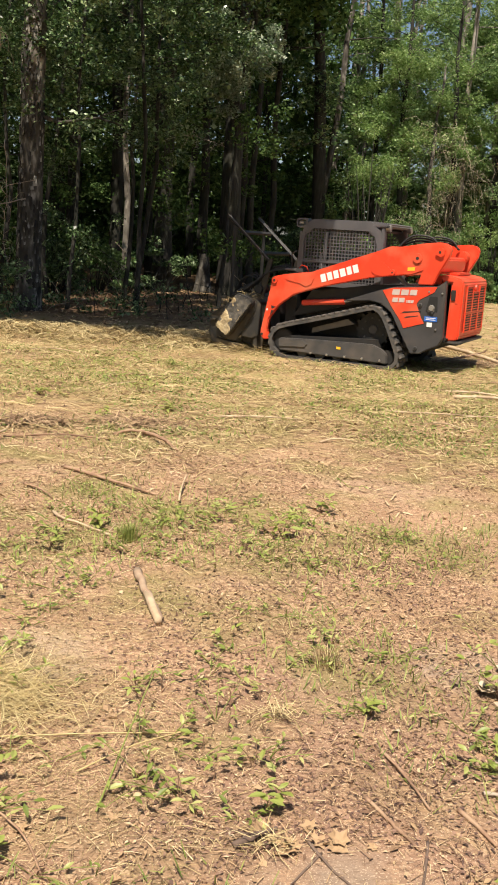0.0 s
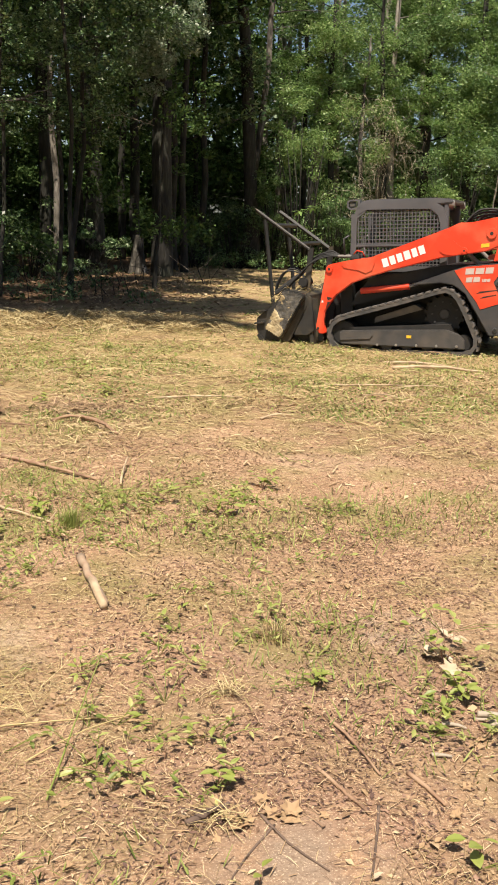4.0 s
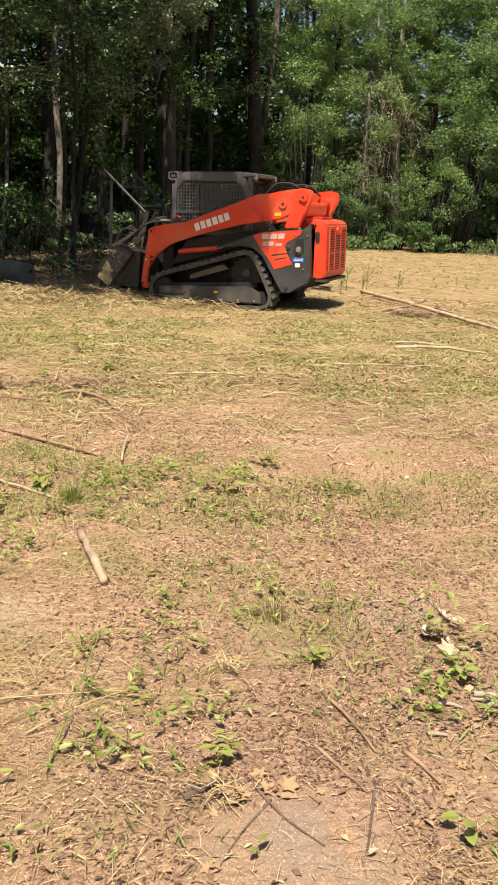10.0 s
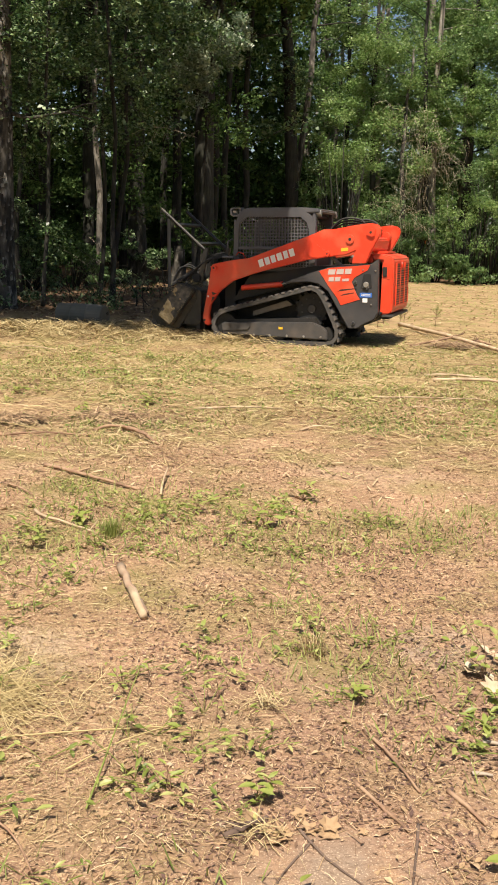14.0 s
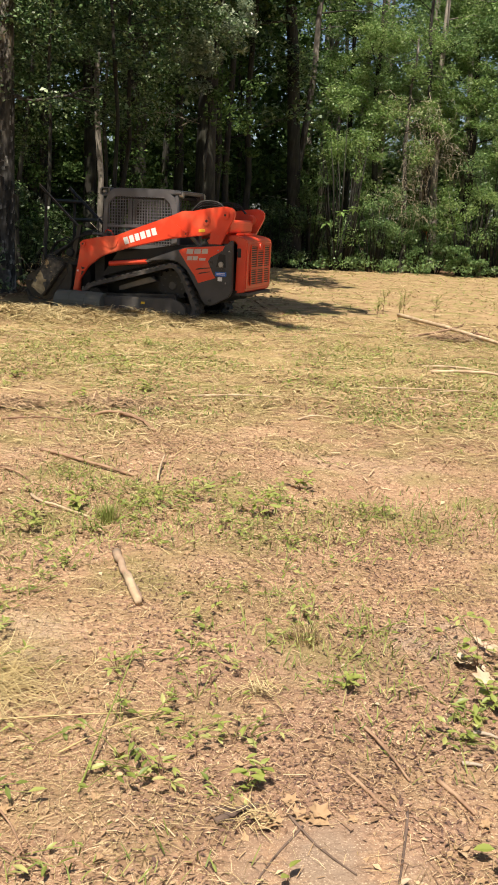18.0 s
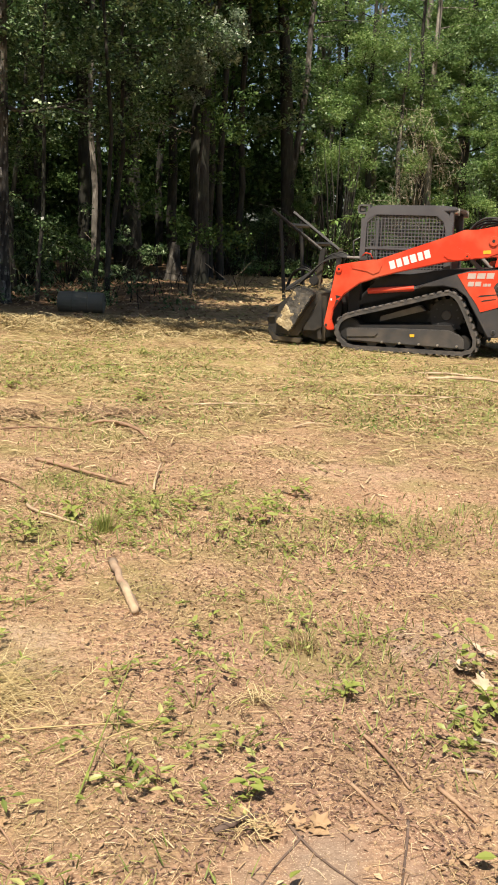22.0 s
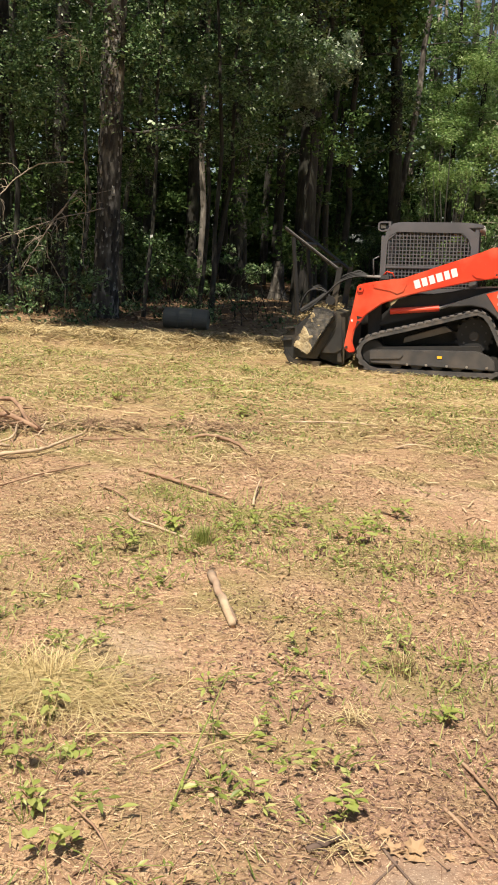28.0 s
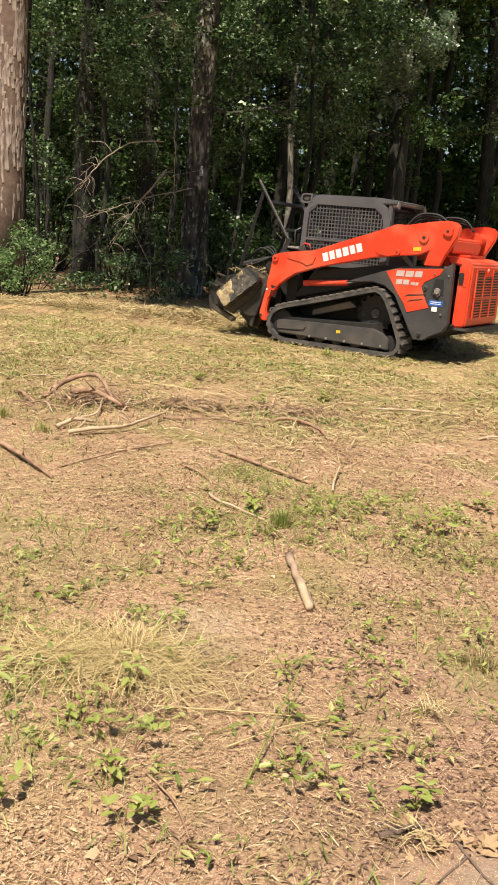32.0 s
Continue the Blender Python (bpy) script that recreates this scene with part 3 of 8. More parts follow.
def bark_plates(root, rng, r, h, count, material, lean=0.012, sway=0.05, taper=0.5, tall=1.0):
    """Loose plates of bark standing proud of a trunk's lower part."""
    plates = []
    for k in range(7):
        bm = bmesh.new()
        w, hh = rng.uniform(0.045, 0.08), rng.uniform(0.18, 0.42) * tall
        pts = [(-w / 2, -hh / 2), (w * 0.3, -hh / 2 - 0.02), (w / 2, -hh * 0.2), (w / 2 - 0.012, hh * 0.3), (w * 0.2, hh / 2), (-w * 0.4, hh / 2 - 0.02), (-w / 2 + 0.01, hh * 0.1)]
        a = [bm.verts.new((px, 0, pz)) for px, pz in pts]
        c = [bm.verts.new((px * 0.7, 0.012, pz * 0.9)) for px, pz in pts]
        bm.faces.new(c[::-1])
        for i in range(len(pts)):
            j = (i + 1) % len(pts)
            bm.faces.new((a[i], a[j], c[j], c[i]))
        bmesh.ops.recalc_face_normals(bm, faces=bm.faces)
        me = bpy.data.meshes.new("bark_plate")
        bm.to_mesh(me)
        bm.free()
        me.materials.append(material)
        plates.append(me)
    spots = []
    while len(spots) < count:
        z, a = rng.uniform(0.05, 5.9), rng.uniform(-math.pi * 1.15, 0.15 * math.pi)
        spots.append((z, a))
    for z, a in spots:
        rr = r * (1 - taper * z / h) * (1.0 + 0.2 * max(0, 1 - z / 0.8))
        cx = lean * z + sway * math.sin(z / h * 10)
        ob = new("bark_plate", plates[rng.randrange(7)])
        ob.parent = root
        ob.matrix_basis = Matrix.Translation((cx + math.cos(a) * rr * rng.uniform(0.965, 0.99), math.sin(a) * rr * rng.uniform(0.965, 0.99), z)) @ pose(0, 0, 0, 0, 0, math.degrees(a) - 90) @ pose(0, 0, 0, 0, rng.uniform(-7, 7), 0) @ Matrix.Diagonal((rng.uniform(0.7, 1.3), rng.uniform(0.6, 1.4), rng.uniform(0.7, 1.35), 1))


# the marked trees of the wood's edge
old_tree = tree(-4.58, 19.8, 15, 0.25, "tall dark trunk with pale lichen patches at the wood's edge", BARK_PATCH, LEAF_DARK, (0.012, 0), (0.26, 1.0), 2.2, 84, 190, 0.09, 1.5, 11, 22, clump_r=0.6, wander=0.02, top=0.7)
bark_plates(old_tree, random.Random(5), 0.26, 15, 260, BARK_FLAKE, 0.012, 0.0, 0.3, 0.6)
tree(-3.62, 28.0, 12, 0.105, "thin dead trunk with pale bark standing in the shade", BARK_PALE, LEAF_DARK, (0.0, 0), (0.5, 1.0), 2.0, 26, 120, 0.13, 1.2, 12, 9)
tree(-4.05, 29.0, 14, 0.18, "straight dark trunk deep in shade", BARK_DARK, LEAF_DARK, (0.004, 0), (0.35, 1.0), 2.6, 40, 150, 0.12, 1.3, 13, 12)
footed = tree(-1.44, 31.0, 16, 0.17, "dark trunk with buttressed foot coloured as sunlit", BARK_DARK, LEAF_DARK, (-0.01, 0), (0.3, 1.0), 3.0, 40, 150, 0.14, 2.0, 14, 13)
# the foot's sunlight is put into a paler bark than the trunk's
tubes("buttress", [([(0, 0, -0.1), (0, 0, 0.1), (0, 0, 0.4), (0, 0, 0.8), (-0.005, 0, 1.25)], [0.40, 0.30, 0.235, 0.205, 0.182])], BARK_PATCH, footed, 14, 0.2, label="flared foot, coloured paler for the sun on it")
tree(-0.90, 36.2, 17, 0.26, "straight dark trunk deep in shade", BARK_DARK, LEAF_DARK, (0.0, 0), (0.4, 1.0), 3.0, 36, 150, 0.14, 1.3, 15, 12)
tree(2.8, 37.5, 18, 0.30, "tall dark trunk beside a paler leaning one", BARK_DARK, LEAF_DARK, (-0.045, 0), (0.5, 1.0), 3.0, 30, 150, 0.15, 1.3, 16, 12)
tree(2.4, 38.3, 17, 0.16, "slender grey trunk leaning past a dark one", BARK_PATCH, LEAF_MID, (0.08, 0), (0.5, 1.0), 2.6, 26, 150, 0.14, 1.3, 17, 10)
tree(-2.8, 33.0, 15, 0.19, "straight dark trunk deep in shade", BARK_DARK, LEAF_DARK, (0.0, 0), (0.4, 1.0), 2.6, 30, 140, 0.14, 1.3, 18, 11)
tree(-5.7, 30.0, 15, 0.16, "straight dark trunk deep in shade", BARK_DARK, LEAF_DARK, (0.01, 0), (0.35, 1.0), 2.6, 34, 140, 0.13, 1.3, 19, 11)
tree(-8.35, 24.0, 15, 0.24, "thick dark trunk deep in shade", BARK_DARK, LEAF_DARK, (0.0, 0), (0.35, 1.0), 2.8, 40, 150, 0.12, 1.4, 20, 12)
# this pale bark also carries the sun that falls on the trunk
tree(-6.42, 23.0, 14, 0.16, "thin trunk in pale bark that also stands for sunlight", BARK_PALE, LEAF_DARK, (0.0, 0), (0.35, 1.0), 2.3, 36, 150, 0.11, 1.3, 21, 11)
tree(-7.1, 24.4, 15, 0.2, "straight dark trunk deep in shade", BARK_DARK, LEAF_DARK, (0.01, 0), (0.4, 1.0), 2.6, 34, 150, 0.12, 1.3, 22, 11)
tree(5.5, 42.0, 20, 0.22, "tall pale trunk rising to a sky gap", BARK_PALE, LEAF_MID, (0.0, 0), (0.62, 1.0), 2.2, 16, 150, 0.15, 1.2, 23, 9)
tree(7.15, 38.0, 9, 0.12, "grey mottled trunk hung with dry vines", BARK_PATCH, LEAF_BRIGHT, (0.02, 0), (0.55, 1.0), 2.2, 30, 150, 0.13, 1.4, 24, 12)
tree(8.15, 38.9, 12, 0.14, "thin dark trunk with an orange flagging ribbon", BARK_DARK, LEAF_MID, (-0.03, 0), (0.5, 1.0), 2.4, 34, 150, 0.13, 1.3, 25, 11)
tree(12.15, 36.7, 8, 0.04, "slender pale sapling at the wood's edge", BARK_PALE, LEAF_MID, (0.0, 0), (0.4, 1.0), 1.8, 22, 140, 0.12, 1.3, 26, 9)
tree(0.7, 37.0, 15, 0.15, "straight dark trunk deep in shade", BARK_DARK, LEAF_DARK, (0.0, 0), (0.4, 1.0), 2.4, 28, 140, 0.14, 1.3, 27, 10)
tree(5.1, 40.5, 14, 0.13, "slender trunk amid green leaves", BARK_DARK, LEAF_MID, (0.01, 0), (0.3, 1.0), 1.7, 44, 170, 0.14, 1.3, 28, 13)
tree(10.2, 41.0, 15, 0.2, "leafy tree with a thick green crown", BARK_DARK, LEAF_MID, (0.0, 0), (0.25, 1.0), 3.0, 70, 190, 0.14, 1.3, 29, 16)
tree(14.2, 40.0, 14, 0.2, "leafy tree with a thick green crown", BARK_DARK, LEAF_MID, (0.0, 0), (0.2, 1.0), 3.0, 70, 190, 0.14, 1.3, 30, 16)
tree(6.3, 40.0, 13, 0.15, "leafy tree with bright young leaves", BARK_DARK, LEAF_BRIGHT, (0.0, 0), (0.35, 1.0), 2.4, 60, 170, 0.13, 1.3, 31, 14)
tree(8.9, 40.2, 16, 0.17, "leafy tree with bright young leaves", BARK_PALE, LEAF_BRIGHT, (-0.02, 0), (0.4, 1.0), 2.8, 60, 170, 0.13, 1.3, 32, 14)
tree(11.9, 40.4, 16, 0.17, "leafy tree with bright young leaves", BARK_DARK, LEAF_BRIGHT, (0.01, 0), (0.35, 1.0), 2.8, 60, 170, 0.13, 1.3, 33, 14)
# under-storey of dark glossy leaves before the trunks
tree(-2.6, 22.4, 7.5, 0.07, "small holly with dark glossy leaves", BARK_DARK, LEAF_DARK, (0.02, 0), (0.42, 1.0), 1.7, 46, 200, 0.085, 1.2, 34, 14, clump_r=0.55)
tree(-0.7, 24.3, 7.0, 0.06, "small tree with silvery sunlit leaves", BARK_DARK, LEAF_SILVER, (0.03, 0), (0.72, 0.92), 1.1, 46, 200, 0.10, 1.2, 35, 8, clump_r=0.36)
tree(-5.6, 21.6, 7.5, 0.06, "small holly with dark glossy leaves", BARK_DARK, LEAF_DARK, (0.0, 0), (0.35, 1.0), 1.7, 40, 180, 0.085, 1.2, 36, 12, clump_r=0.55)
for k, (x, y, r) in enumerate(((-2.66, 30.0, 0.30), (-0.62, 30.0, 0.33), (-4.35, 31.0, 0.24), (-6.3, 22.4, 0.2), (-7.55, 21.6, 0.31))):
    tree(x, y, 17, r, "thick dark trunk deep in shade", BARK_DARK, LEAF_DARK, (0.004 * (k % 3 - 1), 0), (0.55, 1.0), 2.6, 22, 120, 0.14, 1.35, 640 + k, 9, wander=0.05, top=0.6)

for k, (x, y, h, f) in enumerate(((-3.9, 20.6, 8.0, 0.46), (-2.5, 21.4, 8.5, 0.50), (-6.8, 20.4, 8.0, 0.42), (-8.8, 21.5, 8.5, 0.36), (-3.2, 24.6, 9.0, 0.42), (-5.0, 23.6, 9.0, 0.40),
                                 (-7.6, 26.8, 9.0, 0.25), (-10.2, 19.4, 8.0, 0.25), (-10.0, 29.0, 10, 0.2))):
    tree(x, y, h, 0.05 + 0.01 * (k % 3), "small under-storey tree with dark glossy leaves", BARK_DARK, LEAF_DARK, (0.01 * (k % 3 - 1), 0), (f, 1.0), 2.0, 50, 115, 0.095 + 0.0015 * (y - 20), 1.2, 240 + k, 15, clump_r=0.5)


def pine(x, y, h, r, seed, label):
    """A pine trunk of bark plates over darker furrows, its crown high above."""
    rng = random.Random(seed)
    nr = np.random.default_rng(seed)
    root = empty("pine_tree", x, y, 0)
    tagged(root, label, "tree")
    path = [Vector((0.012 * i * h / 10 + 0.05 * math.sin(i), 0, h * i / 10 - (0.1 if i == 0 else 0))) for i in range(11)]
    tubes("trunk", [(path, [r * (1.25 if i == 0 else 1.0) * (1 - 0.05 * i) for i in range(11)])], PINE_GAP, root, 16)
    bark_plates(root, rng, r, h, 300, BARK_PINE)
    runs, cl = [], []
    for i in range(14):
        b = path[5 + i % 6]
        a = i * 2.4
        p = b + Vector((math.cos(a) * 2.0, math.sin(a) * 2.0, 0.8))
        runs.append(([b, b.lerp(p, 0.5) + Vector((0, 0, 0.2)), p], [0.06, 0.04, 0.015]))
        for s in (0.5, 0.8, 1.0):
            q = b.lerp(p, s)
            cl.append((q.x, q.y, q.z + 0.2, 1.1))
    for run in runs:
        tubes("limb", [run], BARK_DARK, root, 5)
    ob = new("crown", leaf_mesh("crown", clump_cloud(nr, cl, 22), 0.34, nr, LEAF_DARK, 0.0, 0.28))
    ob.parent = root
    return root


pine(-7.36, 16.6, 19, 0.265, 41, "big pine with reddish plated bark lit by the sun")
tree(-8.1, 19.0, 15, 0.14, "thin dark trunk beside the big pine", BARK_DARK, LEAF_DARK, (0.01, 0), (0.45, 1.0), 2.6, 30, 140, 0.13, 1.2, 42, 10)


# the wood behind: trees in rows of four kinds, and leaves that nobody could count
def background_trees():
    rng = random.Random(70)
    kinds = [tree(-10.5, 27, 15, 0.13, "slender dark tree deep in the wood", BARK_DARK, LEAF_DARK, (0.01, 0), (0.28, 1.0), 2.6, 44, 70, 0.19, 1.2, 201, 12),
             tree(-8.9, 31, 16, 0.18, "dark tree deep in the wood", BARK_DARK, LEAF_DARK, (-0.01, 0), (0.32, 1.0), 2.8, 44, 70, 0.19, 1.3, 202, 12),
             tree(4.9, 45, 15, 0.12, "slender green tree in the wood", BARK_DARK, LEAF_MID, (0.02, 0), (0.22, 1.0), 2.6, 48, 70, 0.21, 1.2, 203, 12),
             tree(9.5, 46, 17, 0.17, "green tree in the wood", BARK_PALE, LEAF_MID, (-0.02, 0), (0.25, 1.0), 2.8, 48, 70, 0.21, 1.3, 204, 12)]
    for i in range(34):
        if i < 14:
            x, y, k = rng.uniform(-19, 1.5), rng.uniform(29, 46), rng.randrange(2)
        else:
            x, y, k = rng.uniform(2.5, 19), rng.uniform(42.5, 52), 2 + rng.randrange(2)
        copy_thing(kinds[k], pose(x, y, 0, 0, 0, rng.uniform(0, 360)))


background_trees()


def canopy_gap(x, y, big=False):
    """Gaps in the leaves that let dappled sun down along the wood's edge."""
    if big:
        return (-2.8 < x < 2.2 and 15.0 < y < 17.7) or (-3.0 < x < 1.6 and 20.0 < y < 27.5 and noise.noise((x * 0.6, y * 0.6, 4.0)) > -0.02)
    return -1.7 < x < 2.0 and 15.85 < y < 17.0 and noise.noise((x * 1.3 + 1.7, y * 1.3, 8.0)) > -0.22


def far_wood():
    nr = np.random.default_rng(77)
    rng = random.Random(77)
    cl, right, mid = [], [], []
    for i in range(950):
        x = rng.uniform(-32, 2.8)
        y = rng.uniform(38, 58)
        z = rng.uniform(0.1, 17)
        if i % 3 == 0:
            y, z = rng.uniform(25, 40), rng.uniform(1.0, 9.5)
        if x > 0.03 * y and i % 3 == 0:
            continue
        if -5.0 < x < 1.6 and y < 40 and z < 8 and rng.random() < 0.75:
            continue
        if i % 3 == 0 and -3.85 < x + 0.11 * z < -2.6 and 28.4 < y + 0.467 * z < 31.6:
            continue
        (mid if i % 3 == 0 else cl).append((x, y, z, rng.uniform(0.8, 1.6) * (0.7 if i % 3 == 0 else 1)))
    for i in range(420):
        x, y, z = rng.uniform(-10, 2.2), rng.uniform(23, 33), rng.uniform(0.9, 8.5)
        if noise.noise((x * 0.6, y * 0.3, z * 0.5)) > -0.08 and x < 0.03 * y and not (-4.4 < x < -2.8 and 1.5 < z < 6) and not (-3.85 < x + 0.11 * z < -2.6 and 28.4 < y + 0.467 * z < 31.6):
            mid.append((x, y, z, rng.uniform(0.3, 0.75)))
    for i in range(980):
        right.append((rng.uniform(2.5, 34), rng.uniform(41.5, 58), rng.uniform(0.2, 19), rng.uniform(0.7, 1.5)))
    right += [(rng.uniform(5, 30), rng.uniform(44, 58), rng.uniform(5, 17), rng.uniform(1.1, 1.8)) for i in range(300)]
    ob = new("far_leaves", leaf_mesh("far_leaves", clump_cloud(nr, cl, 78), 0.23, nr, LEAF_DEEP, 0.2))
    tagged(ob, "dense dark leaves of the shaded wood behind", "woods", kind="stuff")
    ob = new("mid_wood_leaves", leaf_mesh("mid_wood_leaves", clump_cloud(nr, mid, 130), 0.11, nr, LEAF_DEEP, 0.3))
    tagged(ob, "small dull leaves between the shaded trunks", "woods", kind="stuff")
    ob = new("far_green_leaves", leaf_mesh("far_green_leaves", clump_cloud(nr, right, 76), 0.20, nr, LEAF_MID, 0.5))
    tagged(ob, "dense green leaves of the wood behind", "woods", kind="stuff")
    # the wood's depth, closed by leaves all the way back
    cl = [(rng.uniform(-60, 70), rng.uniform(59, 68), rng.uniform(0, 22) if i % 2 else rng.uniform(0, 8), rng.uniform(1.6, 2.6)) for i in range(1250)] + [(rng.uniform(-48, 45), rng.uniform(52, 66), rng.uniform(0, 6), rng.uniform(1.4, 2.2)) for i in range(760)]
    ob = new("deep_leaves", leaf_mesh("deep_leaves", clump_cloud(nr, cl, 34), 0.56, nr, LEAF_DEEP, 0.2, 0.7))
    tagged(ob, "deep dark leaves closing the wood", "woods", kind="stuff")
    cl = [(rng.uniform(-30, 4.5), rng.uniform(43, 57), rng.uniform(0, 15.5), rng.uniform(1.0, 1.8)) for i in range(920)]
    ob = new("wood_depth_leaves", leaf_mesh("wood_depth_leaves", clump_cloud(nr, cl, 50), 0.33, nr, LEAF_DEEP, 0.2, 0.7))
    tagged(ob, "dark leaves deep in the shaded wood", "woods", kind="stuff")
    # canopy mostly out of view, added to shade the wood's floor and its edge
    cl = []
    for i in range(3000):
        xs, ys = rng.uniform(-32, 3.0), rng.uniform(14.8, 62)
        r = rng.uniform(0.9, 1.7)
        edge = 15.6 + r * 0.75 + 0.32 * max(0.0, -1.0 - xs) * (1.0 if xs > -5 else 0.4) + 1.15 * max(0.0, xs - 0.2) + 0.5 * noise.noise((xs * 0.9, 2.0, 0.0))
        if ys < edge or (xs > 1.4 and rng.random() < 0.45 and ys < 36) or (ys > 31 and rng.random() < 0.25) or (19.5 < ys <= 31 and (xs < -2.0 or (-1.5 < xs < 0.8 and 25.4 < ys < 28.4) or (xs > -1.0 and rng.random() < (0.9 if ys < 26 else 0.5)))) or (xs < -2.0 and 18.2 < ys < 19.6) or (xs < -4.9 and ys < 20.0) or canopy_gap(xs, ys, True):
            continue
        z = rng.uniform(10.0, 16.0)
        k = z / SUN.z
        cl.append((xs + SUN.x * k, ys + SUN.y * k, z, r))
    for x0, x1, y0, y1, m in ((1.0, 3.8, 37.4, 43.0, 60), (-3.4, 1.4, 22.4, 28.5, 8)):
        for i in range(m):
            xs, ys, z = rng.uniform(x0, x1), rng.uniform(y0, y1), rng.uniform(9.5, 13.5)
            if -1.3 < xs < 0.7 and 25.6 < ys < 28.6:
                continue
            k = z / SUN.z
            cl.append((xs + SUN.x * k, ys + SUN.y * k, z, rng.uniform(0.7, 1.2)))
    # leaf clumps above the view, added to shade the clearing's edge
    low = []
    for i in range(46):
        xs, z = rng.uniform(-4.0, 1.6), rng.uniform(6.5, 10.0)
        ys = 15.35 + 0.25 * max(0.0, -1.0 - xs) + rng.uniform(-0.3, 0.5)
        k = z / SUN.z
        low.append((xs + SUN.x * k, ys + SUN.y * k, z, rng.uniform(0.22, 0.45)))
    for i in range(430):
        xs = rng.uniform(-10.5, 1.6)
        z = rng.uniform(6.4, 11.0)
        r = rng.uniform(0.3, 0.62) if xs > -3 else rng.uniform(0.55, 1.05)
        edge = 15.35 + r * 0.7 + 0.32 * max(0.0, -1.0 - xs) * (1.0 if xs > -5 else 0.4) + 1.15 * max(0.0, xs - 0.2) + 0.5 * noise.noise((xs * 0.9, 2.0, 0.0))
        ys = edge + (3.0 if xs < -2 else 5.0) * rng.random() ** 1.3
        if (xs < -4.9 and ys < 19.8) or canopy_gap(xs, ys):
            continue
        k = z / SUN.z
        low.append((xs + SUN.x * k, ys + SUN.y * k, z, r))
    for i in range(26):
        # shade on the lower half of the old tree
        xs, ys, z = rng.uniform(-5.5, -3.9), rng.uniform(19.5, 21.2), rng.uniform(7.0, 9.0)
        k = z / SUN.z
        low.append((xs + SUN.x * k, ys + SUN.y * k, z, rng.uniform(0.35, 0.6)))
    for i in range(36):
        xs, ys, z = rng.uniform(-3.2, 1.0), rng.uniform(19.2, 21.6), rng.uniform(6.4, 9.0)
        k = z / SUN.z
        low.append((xs + SUN.x * k, ys + SUN.y * k, z, rng.uniform(0.4, 0.8)))
    ob = new("overhanging_leaves", leaf_mesh("overhanging_leaves", clump_cloud(nr, low, 165), 0.14, nr, LEAF_DARK, 0.3))
    tagged(ob, "glossy leaves above the view, added to shade the clearing's edge", "woods", kind="stuff")
    seen = [c for c in cl if (c[2] - c[3] - 1.6) / c[1] < 0.27]
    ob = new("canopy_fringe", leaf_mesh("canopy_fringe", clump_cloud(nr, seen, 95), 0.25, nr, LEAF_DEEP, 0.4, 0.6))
    tagged(ob, "lower leaves of the high canopy over the shaded wood", "woods", kind="stuff")
    cl = [c for c in cl if (c[2] - c[3] - 1.6) / c[1] >= 0.27]
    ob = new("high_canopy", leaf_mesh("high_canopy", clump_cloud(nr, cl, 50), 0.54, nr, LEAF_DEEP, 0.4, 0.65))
    tagged(ob, "unseen high leaf canopy added to shade the wood", "woods", kind="stuff")
    cl = []
    for i in range(720):
        # the leafy edge leans back towards the wood
        z = 4.2 + 7.5 * rng.random()
        cl.append((rng.uniform(4.0, 16.0), 36.9 + 0.55 * (z - 4.2) + 1.6 * rng.random(), z, rng.uniform(0.3, 0.75)))
    cl = [c for c in cl if noise.noise((c[0] * 0.5, c[1] * 0.3, c[2] * 0.5)) > (-0.05 if c[0] < 8.5 else -0.36)]
    ob = new("sunlit_leaves", leaf_mesh("sunlit_leaves", clump_cloud(nr, cl, 190), 0.098, nr, LEAF_BRIGHT, 0.5))
    tagged(ob, "bright green leaves hanging in the sun at the wood's edge", "woods", kind="stuff")
    cl = [(rng.uniform(0.5, 15), 35.3 + 2.4 * rng.random() ** 0.6, rng.uniform(0.02, 0.45), rng.uniform(0.15, 0.42)) for i in range(120)]
    ob = new("edge_weeds", leaf_mesh("edge_weeds", clump_cloud(nr, cl, 50), 0.09, nr, LEAF_MID, 0.2))
    tagged(ob, "low green weeds where the clearing meets the wood", "weeds", kind="stuff")
    # sunlit glossy leaves at the wood's edge, and the dim undergrowth below
    cl = []
    for i in range(620):
        x, y, z = rng.uniform(-12, 0.2), rng.uniform(19.0, 23.5), rng.uniform(2.9, 7.0)
        if noise.noise((x * 0.55, y * 0.4, z * 0.6 + 3.0)) < -0.06 or z < 3.4 + 0.9 * noise.noise((x * 0.8, 0.0, 9.0)) + 0.6 * max(0.0, x + 3.6):
            continue
        cl.append((x, y, z, rng.uniform(0.25, 0.6)))
    ob = new("edge_leaves", leaf_mesh("edge_leaves", clump_cloud(nr, cl, 80), 0.082, nr, LEAF_DARK, 0.45))
    tagged(ob, "glossy dark green leaves lit at the wood's edge", "woods", kind="stuff")
    cl = []
    for i in range(520):
        x, y = rng.uniform(-14, 1.0), 17.2 + 13 * rng.random() ** 1.5
        if (x > -4.3 and y < 19.2) or noise.noise((x * 0.7, y * 0.5, 1.0)) < -0.12 or (x > -0.6 and y < 26) or (x > -2.4 and y > 20):
            continue
        cl.append((x, y, rng.random() ** 1.6 * (2.2 if y > 19.5 else 0.9), rng.uniform(0.18, 0.5)))
    ob = new("undergrowth", leaf_mesh("undergrowth", clump_cloud(nr, cl, 80), 0.075, nr, LEAF_DARK, 0.2))
    tagged(ob, "dim tangled undergrowth on the shaded wood floor", "undergrowth", kind="stuff")
    runs = []
